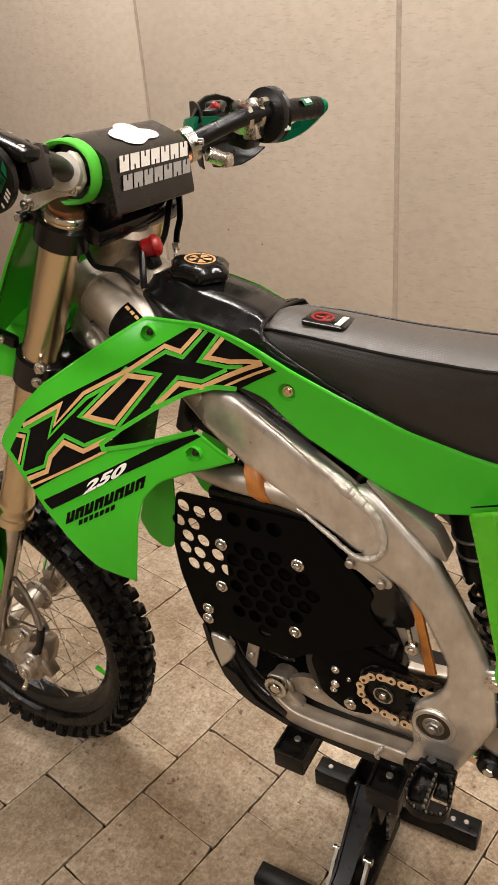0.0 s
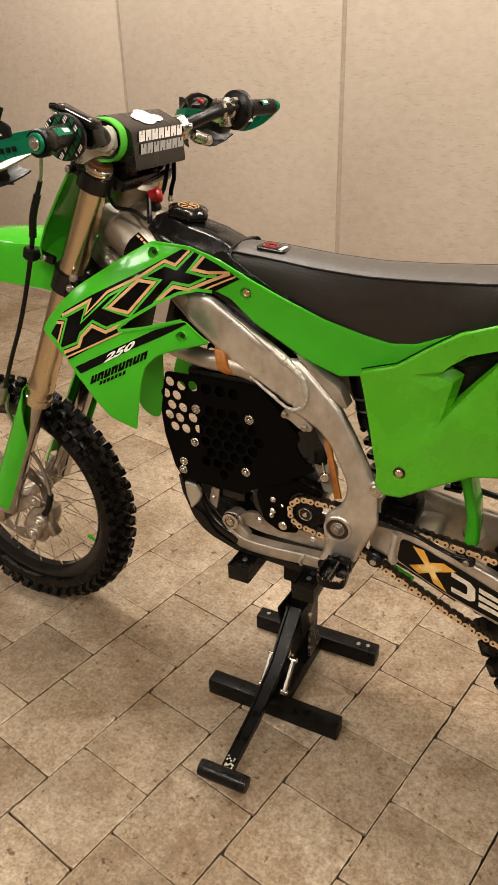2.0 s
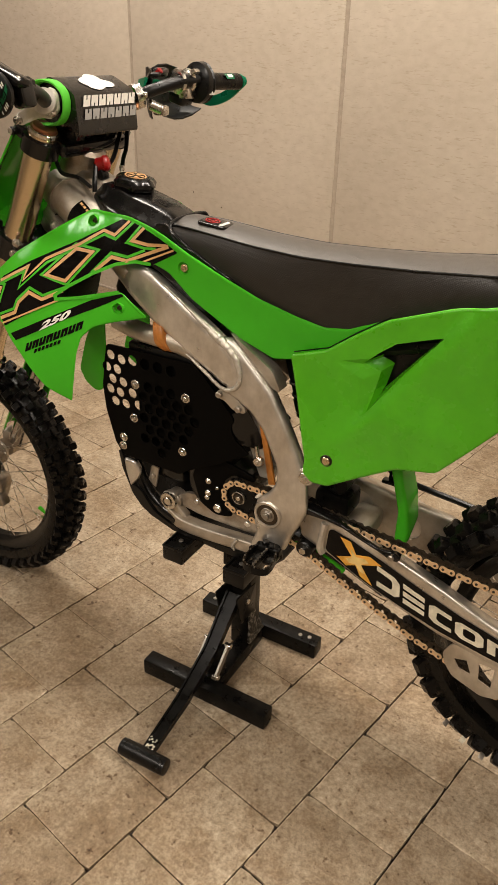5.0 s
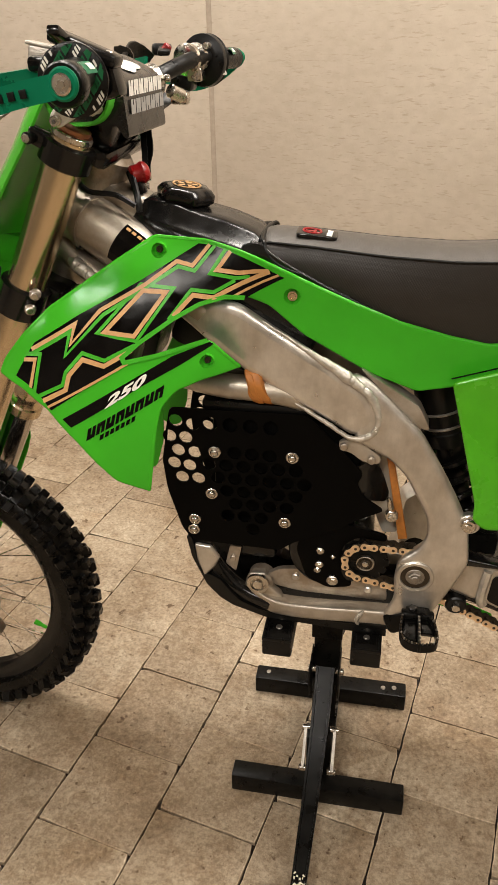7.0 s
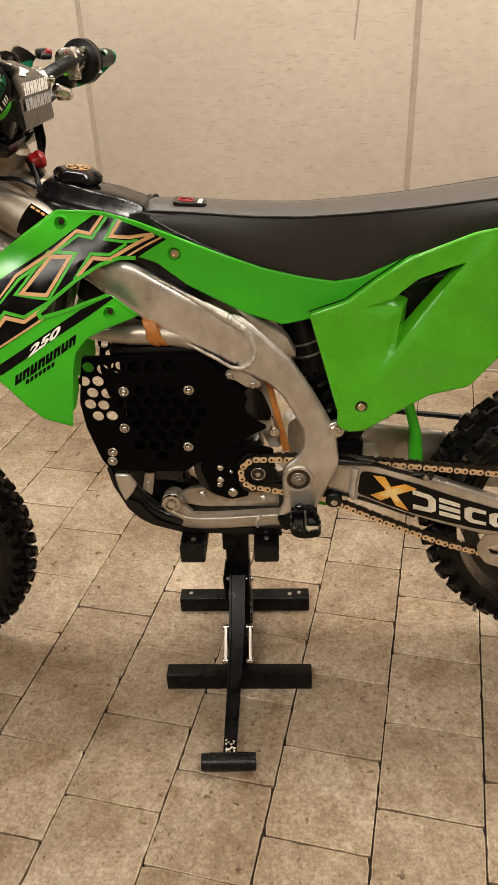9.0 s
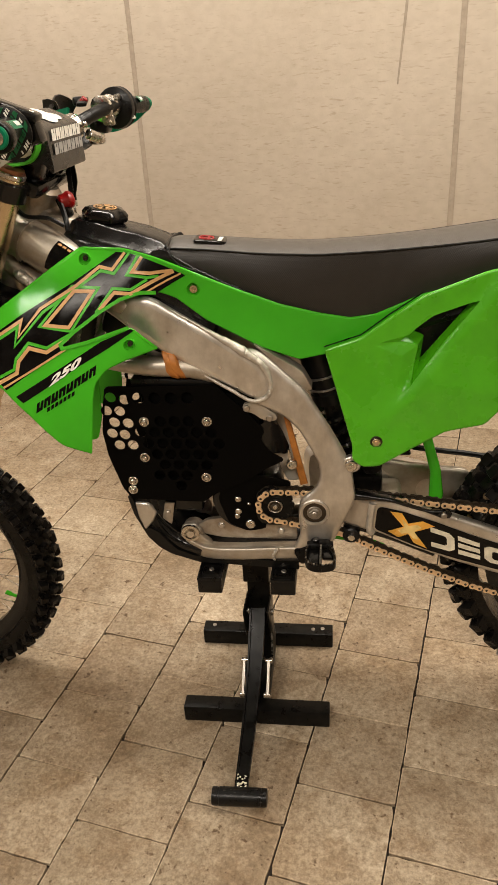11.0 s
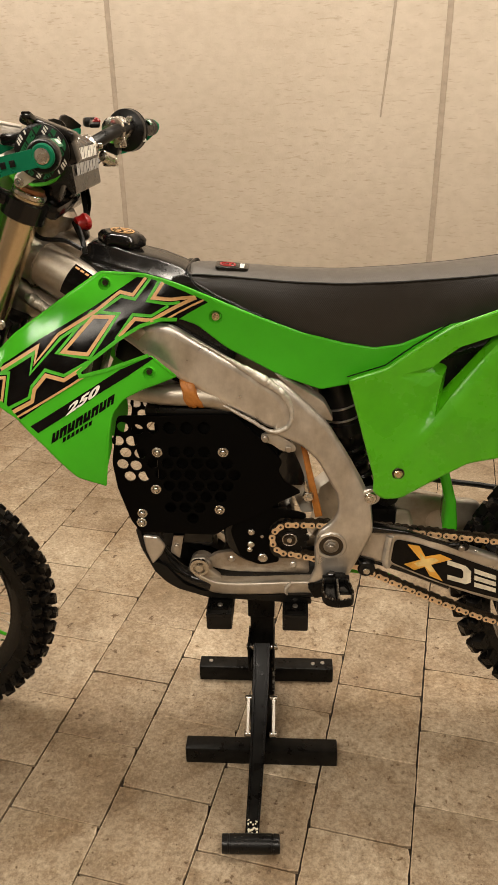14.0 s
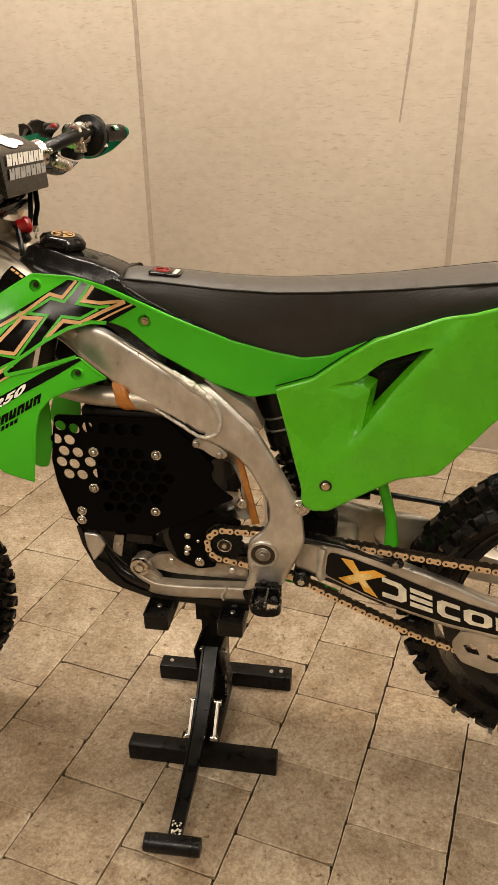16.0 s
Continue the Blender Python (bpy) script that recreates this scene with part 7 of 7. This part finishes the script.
def guard(side):
    """Wrap-round hand guard: anodised bar with a black shield."""
    drop = 0.0 if side < 0 else 1.0      # the far guard hangs turned down
    line = spline([(x, side * y, z - drop * d) for x, y, z, d in ((-0.386, 0.410, 1.351, 0), (-0.43, 0.418, 1.342, 0.022), (-0.478, 0.424, 1.330, 0.026), (-0.512, 0.422, 1.330, 0.018), (-0.545, 0.412, 1.329, 0.008), (-0.578, 0.37, 1.329, -0.004), (-0.582, 0.30, 1.332, -0.006), (-0.55, 0.235, 1.340, 0.0), (-0.50, 0.195, 1.348, 0.0))], 5)
    w = [(-0.0025, -0.011), (0.0025, -0.011), (0.0025, 0.011), (-0.0025, 0.011)]
    hg = part("hand_guard", sweep(line, w), GREEN_ANO, HB, "green anodised hand guard bar", 30)
    part("guard_eye", rod((-0.388, side * 0.4095, 1.351), (-0.388, side * 0.416, 1.351), 0.0150 if side < 0 else 0.0115, 28, 0.002), GREEN_ANO, hg)
    part("guard_bolt", joined(rod((-0.388, side * 0.415, 1.351), (-0.388, side * 0.4195, 1.351), 0.0098 if side < 0 else 0.007, 24, 0.002), rod((-0.388, side * 0.419, 1.351), (-0.388, side * 0.4208, 1.351), 0.0045, 6, 0.0004)), STEEL, hg, "steel bar-end bolt")
    for k in range(6 if side < 0 else 0):
        x = -0.482 + k * 0.0115
        z = lerp_table([(-0.49, 1.331), (-0.42, 1.344)], x)
        part("guard_mark", box((x, side * (0.4222 + 0.0052 * (-0.43 - x) / 0.05), z), (0.0066, 0.0022, 0.0078), 0.0003, (0, -10, 0)), BLACK, hg)
    # the shield: a tall waved front, a wing with slashes and a lower flap that turn back round the bar
    prof = [(-0.597, 1.399), (-0.606, 1.382), (-0.611, 1.366), (-0.607, 1.354), (-0.604, 1.334), (-0.599, 1.314), (-0.601, 1.306), (-0.597, 1.296), (-0.588, 1.284), (-0.574, 1.272), (-0.552, 1.268)]
    fine = spline([(a, b, 0) for a, b in prof], 2)
    rows = []
    for y, dx, hs in ((0.432, 0.040, 0.55), (0.415, 0.026, 0.78), (0.380, 0.020, 0.90), (0.345, 0.020, 0.88), (0.312, 0.024, 0.76), (0.295, 0.034, 0.60)) if side > 0 else ((0.408, 0.030, 0.66), (0.400, 0.022, 0.80), (0.385, 0.014, 0.92), (0.360, 0.006, 0.98), (0.330, 0.0, 1.0), (0.295, -0.007, 0.98), (0.262, -0.011, 0.90), (0.240, -0.012, 0.80)):
        rows.append([(x + dx, side * y, (1.330 if side < 0 else 1.318) + (z - 1.330) * hs) for x, z, _ in fine])
    sh = part("hand_shield", thicken(loft(rows, closed=False), 0.003), BLACK, hg, "black plastic hand shield with white slashes", 50)
    lay = lambda x, z: -0.335 + 0.9 * (x + 0.600)
    f = (lambda b: b) if side < 0 else mirrored
    part("shield_wing", f(shell(rounded([(-0.602, 1.372), (-0.590, 1.372), (-0.586, 1.374), (-0.560, 1.369), (-0.552, 1.360), (-0.551, 1.343), (-0.600, 1.330), (-0.604, 1.350)], 0.003), lay, 0.004)), BLACK, sh)
    part("shield_flap", f(shell(rounded([(-0.597, 1.318), (-0.591, 1.304), (-0.557, 1.306), (-0.563, 1.299), (-0.564, 1.288), (-0.561, 1.281), (-0.563, 1.275), (-0.557, 1.266), (-0.581, 1.269), (-0.598, 1.286), (-0.605, 1.304)], 0.002), lay, 0.004)), BLACK, sh)
    for x0, z0, x1, z1 in ((-0.594, 1.353, -0.589, 1.341), (-0.582, 1.354, -0.576, 1.343), (-0.569, 1.356, -0.562, 1.346)):
        part("white_slash", f(band([(x0, z0), (x1, z1)], 0.0028, lay, 0.0012)), INK_WHITE, sh, "", 0)


guard(-1)
guard(1)
# right: throttle housing, switch
part("throttle_flange", lathe((-0.420, 0.304, 1.349), (-0.428, 0.268, 1.350), [(0, 0.020), (0.003, 0.038), (0.008, 0.042), (0.013, 0.040), (0.016, 0.042), (0.026, 0.041), (0.032, 0.030), (0.036, 0.018)], 36), BLACK, HB, "round black throttle housing")
part("flange_label", box((-0.388, 0.283, 1.338), (0.003, 0.014, 0.022), 0.001, (0, 0, -15)), INK_WHITE, HB)
part("throttle_clamp", joined(lathe((-0.430, 0.262, 1.354), (-0.442, 0.225, 1.352), [(0, 0.018), (0.002, 0.024), (0.010, 0.024), (0.012, 0.019), (0.026, 0.019), (0.028, 0.025), (0.036, 0.025), (0.038, 0.018)], 20), box((-0.43, 0.250, 1.330), (0.025, 0.03, 0.022), 0.004), rod((-0.41, 0.24, 1.372), (-0.41, 0.262, 1.372), 0.006, 8)), STEEL, HB, "silver clamp with bolts")
part("switch_box", joined(box((-0.470, 0.205, 1.3675), (0.020, 0.060, 0.009), 0.003, (8, 0, 12)), box((-0.486, 0.232, 1.368), (0.026, 0.034, 0.018), 0.005, (0, 0, 20)), box((-0.455, 0.262, 1.318), (0.040, 0.046, 0.024), 0.007, (0, 15, 0))), BLACK, HB)
part("kill_switch", rod((-0.470, 0.196, 1.364), (-0.460, 0.197, 1.375), 0.0068, 16, 0.002), RED, HB, "red push button")
part("silver_joint", joined(lathe((-0.470, 0.140, 1.328), (-0.488, 0.108, 1.318), [(0, 0.017), (0.002, 0.025), (0.018, 0.025), (0.02, 0.018)], 20), rod((-0.445, 0.135, 1.312), (-0.43, 0.155, 1.302), 0.011, 16), box((-0.435, 0.160, 1.300), (0.03, 0.022, 0.02), 0.005), rod((-0.448, 0.118, 1.330), (-0.440, 0.122, 1.330), 0.006, 12)), STEEL, HB, "machined brake lever joint")
# red stop switch and its cord, small cables
part("stop_switch_base", joined(box((-0.462, -0.012, 1.190), (0.018, 0.022, 0.040), 0.005, (0, -20, 0)), tube([(-0.467, -0.02, 1.205), (-0.452, -0.045, 1.175), (-0.448, -0.052, 1.155)], 0.005, 8, 4)), BLACK, MOTO)
part("stop_switch", joined(lathe((-0.470, -0.019, 1.199), (-0.444, -0.004, 1.205), [(0, 0.010), (0.004, 0.0135), (0.014, 0.0135), (0.020, 0.016), (0.026, 0.014), (0.030, 0.008)], 20)), RED, MOTO, "red stop switch button")
part("lanyard", joined(sweep(spline([(-0.470, 0.088, 1.275), (-0.470, 0.086, 1.248), (-0.466, 0.076, 1.222), (-0.470, 0.069, 1.200), (-0.468, 0.060, 1.178)], 5), [(-0.0055, -0.0012), (0.0055, -0.0012), (0.0055, 0.0012), (-0.0055, 0.0012)]), sweep(spline([(-0.474, 0.078, 1.275), (-0.470, 0.060, 1.245), (-0.460, 0.028, 1.212), (-0.456, 0.002, 1.195)], 5), [(-0.0045, -0.001), (0.0045, -0.001), (0.0045, 0.001), (-0.0045, 0.001)])), BLACK, MOTO, "black fabric cord hanging from the handlebar")
part("lanyard_end", joined(rod((-0.468, 0.060, 1.182), (-0.466, 0.052, 1.166), 0.0030, 8), box((-0.468, 0.061, 1.184), (0.012, 0.006, 0.010), 0.002)), STEEL, MOTO)
for pts, r in (([(-0.545, -0.050, 1.205), (-0.52, -0.062, 1.185), (-0.48, -0.060, 1.180), (-0.452, -0.058, 1.165)], 0.004), ([(-0.55, -0.045, 1.17), (-0.555, -0.058, 1.13), (-0.545, -0.062, 1.10)], 0.004), ([(-0.52, 0.03, 1.25), (-0.50, 0.0, 1.245), (-0.48, -0.03, 1.262), (-0.49, -0.08, 1.29)], 0.005)):
    part("cable", tube(pts, r, 8, 5), BLACK, MOTO)

part("connector", box((-0.566, -0.062, 1.143), (0.020, 0.010, 0.022), 0.002, (0, 20, 0)), INK_WORN, MOTO, "pale plastic cable connector")
for pts in ([(-0.533, -0.060, 1.213), (-0.557, -0.066, 1.192), (-0.562, -0.064, 1.165), (-0.566, -0.062, 1.150)], [(-0.550, -0.064, 1.153), (-0.541, -0.068, 1.148), (-0.541, -0.066, 1.131)]):
    part("thin_wire", tube(pts, 0.0018, 6, 4), STEEL_DULL, MOTO)
# ---- lift stand under the motorcycle ----
ST = tagged(empty("lift_stand"), "black steel lift stand with foot pedal, worn paint", "stand")
ST.matrix_basis = pose(-0.147, 0.03, 0)


def sp_(name, bm, mat, label=""):
    bm.transform(Matrix.Translation((0.147, -0.03, 0)))
    return part(name, bm, mat, ST, label)


sp_("foot_bar", box((-0.1455, -0.1295, 0.0225), (0.349, 0.040, 0.045), 0.003), BLACK_PAINT)
sp_("foot_bar", box((-0.1425, 0.138, 0.0225), (0.349, 0.042, 0.045), 0.003), BLACK_PAINT)
for x, y in ((-0.288, 0.140), (0.005, 0.140), (-0.02, 0.136)):
    sp_("bar_rivet", rod((x, y, 0.044), (x, y, 0.0475), 0.0055, 12, 0.001), STEEL_DULL)
sp_("base_beam", box((-0.140, -0.012, 0.022), (0.042, 0.24, 0.040), 0.003), BLACK_PAINT)
g = shell(rounded([(0.035, 0.20), (0.035, 0.045), (0.115, 0.045), (0.105, 0.060)], 0.004), lambda x, z: 0, 0.005)
g.transform(pose(-0.118, 0, 0, 0, 0, 90))
sp_("gusset", g, WORN_PAINT, "triangular brace with flaking black paint")
sp_("mast", box((-0.147, 0.062, 0.215), (0.056, 0.050, 0.37), 0.003), BLACK_PAINT)
for x in (-0.177, -0.119):
    ch = shell(rounded([(-0.034, 0.245), (0.06, 0.235), (0.06, 0.150), (-0.010, 0.150)], 0.006), lambda x, z: 0, 0.004)
    ch.transform(pose(x + 0.002, 0, 0, 0, 0, 90))
    sp_("mast_cheek", ch, BLACK_PAINT)
sp_("mast_collar", box((-0.147, 0.035, 0.35), (0.062, 0.07, 0.085), 0.003), BLACK_PAINT)
sp_("pedal_arm", sweep([(-0.147, 0.005, 0.225), (-0.147, -0.03, 0.195), (-0.149, -0.10, 0.125), (-0.153, -0.22, 0.062), (-0.157, -0.35, 0.024)], [(-0.0165, -0.009), (0.0165, -0.009), (0.0165, 0.010), (0.0125, 0.010), (0.0120, 0.004), (-0.0120, 0.004), (-0.0125, 0.010), (-0.0165, 0.010)], scale=[1.15, 1.15, 1.05, 0.95, 0.85]), BLACK_PAINT, "black steel pedal arm with chipped paint")
sp_("pedal", lathe((-0.218, -0.366, 0.0215), (-0.099, -0.362, 0.0205), [(0, 0.014), (0.001, 0.0185), (0.012, 0.0195), (0.0125, 0.0185), (0.016, 0.0185), (0.0165, 0.0195), (0.102, 0.0195), (0.1025, 0.0185), (0.106, 0.0185), (0.1065, 0.0195), (0.118, 0.0185), (0.119, 0.014)], 24), BLACK, "black rubber pedal roller with scuffs")
chips = random.Random(3)
for k in range(22):
    t = chips.uniform(0, 1)
    sp_("paint_chip", box((-0.156 + chips.uniform(-0.011, 0.011), -0.325 - 0.03 * t + chips.uniform(-0.004, 0.004), 0.0405 - 0.009 * t), (chips.uniform(0.002, 0.005), chips.uniform(0.002, 0.006), 0.001), 0, (-17, 0, chips.uniform(0, 90))), INK_WORN)
for k in range(16):
    a = chips.uniform(0.5, 2.4)
    sp_("scuff", box((chips.uniform(-0.21, -0.105), -0.364 - 0.0195 * math.cos(a), 0.021 + 0.0195 * math.sin(a)), (chips.uniform(0.002, 0.005), chips.uniform(0.0015, 0.003), 0.0008), 0, (math.degrees(a) - 90, 0, 0)), RUBBER_DUSTY)
for x in (-0.176, -0.117):
    sp_("side_link", sweep([(x, -0.072, 0.130), (x, -0.128, 0.075)], [(-0.003, -0.008), (0.003, -0.008), (0.003, 0.008), (-0.003, 0.008)]), STEEL_DULL, "plated steel link")
    for y, z in ((-0.072, 0.130), (-0.128, 0.075), (0.012, 0.21)):
        o = 1 if x > -0.147 else -1
        sp_("link_bolt", rod((x - o * 0.01, y, z), (x + o * 0.008, y, z), 0.0075, 10, 0.001), STEEL)
sp_("link_lug", box((-0.147, -0.085, 0.085), (0.05, 0.03, 0.09), 0.003), BLACK_PAINT)
for x0, x1 in ((-0.257, -0.203), (-0.097, -0.043)):
    blk = sp_("top_block", joined(box(((x0 + x1) / 2, 0.03, 0.400), (x1 - x0, 0.33, 0.036), 0.004)), BLACK, "black rubber support block")
    cx = (x0 + x1) / 2 + 0.147
    part("block_rim", joined(box((cx - 0.0245, -0.105, 0.4195), (0.005, 0.110, 0.006), 0.001), box((cx + 0.0245, -0.105, 0.4195), (0.005, 0.110, 0.006), 0.001), box((cx, -0.162, 0.4195), (0.054, 0.005, 0.006), 0.001)), BLACK, blk)
    b = box((cx, -0.128, 0.418), (0.036, 0.03, 0.002), 0.0005)
    part("block_pad", b, RUBBER, blk)
    part("block_screw", rod(((x0 + x1) / 2 + 0.147, -0.128, 0.418), ((x0 + x1) / 2 + 0.147, -0.128, 0.4215), 0.006, 12, 0.001), STEEL_DULL, blk)
for yy in (0.12, 0.02):
    sp_("top_frame", box((-0.147, yy, 0.403), (0.23, 0.035, 0.03), 0.003), BLACK_PAINT)

# ---- paving: square concrete pavers, half-bonded rows ----
P, PV = 0.2155, 0.2147
fl = finish(box(((U0 + U1) / 2, (V0 + WALL_V) / 2, -0.0600), (U1 - U0 + 0.3, WALL_V - V0 + 0.3, 0.10), 0), "floor", JOINT, smooth=0)
fl.matrix_basis = HALL
tagged(fl, "square beige concrete pavers with dark sand joints, stained", "floor", kind="structure")


def paver_mesh(rng):
    """A paver with worn, uneven edges and a chipped corner or two."""
    a, b = P / 2 - 0.0016, PV / 2 - 0.0012
    loop = []
    for (x0, y0), (x1, y1) in (((-a, -b), (a, -b)), ((a, -b), (a, b)), ((a, b), (-a, b)), ((-a, b), (-a, -b))):
        c = rng.choice((0.002, 0.002, 0.003, 0.005))
        chip = rng.uniform(0.1, 0.9)
        for k in range(11):
            t = c / 0.21 + k * (1 - c / 0.21) / 11
            w = rng.uniform(-0.0004, 0.0004) + (0.0018 if abs(t - chip) < 0.05 else 0.0)
            x, y = x0 + (x1 - x0) * t, y0 + (y1 - y0) * t
            loop.append((x - math.copysign(w, x) * (abs(y1 - y0) > 0.1), y - math.copysign(w, y) * (abs(x1 - x0) > 0.1)))
    m = bmesh.new()
    rings = []
    for k, z in ((1.0, -0.05), (1.0, -0.0012), (0.979, 0.0)):
        rings.append([m.verts.new((x * k, y * k, z + (rng.uniform(-0.0006, 0.0) if k < 1 else 0))) for x, y in loop])
    n = len(loop)
    for r, q in zip(rings, rings[1:]):
        for t in range(n):
            m.faces.new((r[t], r[(t + 1) % n], q[(t + 1) % n], q[t]))
    m.faces.new(rings[-1])
    return m


# gives the sloping rim faces the lighter colour, as painted edge highlights
def lit_edges(me):
    me.materials.append(PAVER_EDGE)
    for p in me.polygons:
        if 0.6 < p.normal.z < 0.99999 and len(p.vertices) == 4:
            p.material_index = 1


pr = random.Random(23)
PROTO = finish(paver_mesh(pr), "paver", PAVER, fl, smooth=30)
lit_edges(PROTO.data)
KINDS = [PROTO.data]
for _ in range(7):
    o = finish(paver_mesh(pr), "paver", PAVER, fl, smooth=30)
    lit_edges(o.data)
    KINDS.append(o.data)
    bpy.data.objects.remove(o)
rp = random.Random(11)
rest_v, rest_f = [], []
first = True
pm = PROTO.data
pv, pf = [v.co.copy() for v in pm.vertices], [tuple(p.vertices) for p in pm.polygons]
made = 0
for i in range(-22, 16):
    for j in range(-22, 11):
        u = 0.022 + P * (i + 0.5)
        v = (0.124 if i % 2 == 0 else 0.0165) + PV * (j + 0.5)
        if v > WALL_V + 0.05 or v < V0 + 0.05 or u < U0 or u > U1 + 0.02:
            continue
        m = pose(u + rp.uniform(-0.0009, 0.0009), v + rp.uniform(-0.0009, 0.0009), rp.uniform(-0.0012, 0.0006), rp.uniform(-0.25, 0.25), rp.uniform(-0.25, 0.25), rp.uniform(-0.25, 0.25))
        if -2.35 < u < 1.05 and -0.85 < v < 1.75 and made < 300:
            made += 1
            if first:
                PROTO.matrix_basis = m
                first = False
            else:
                again(PROTO, m, fl).data = rp.choice(KINDS)
        else:
            k = len(rest_v)
            rest_v += [tuple(m @ c) for c in pv]
            rest_f += [tuple(k + q for q in f) for f in pf]
me = bpy.data.meshes.new("paver_rest")
me.from_pydata(rest_v, [], rest_f)
me.materials.append(PAVER)
lit_edges(me)
o = new("outer_pavers", me)
o.parent = fl
o["kind"] = "stuff"
o["label"] = "further concrete pavers round the edges"
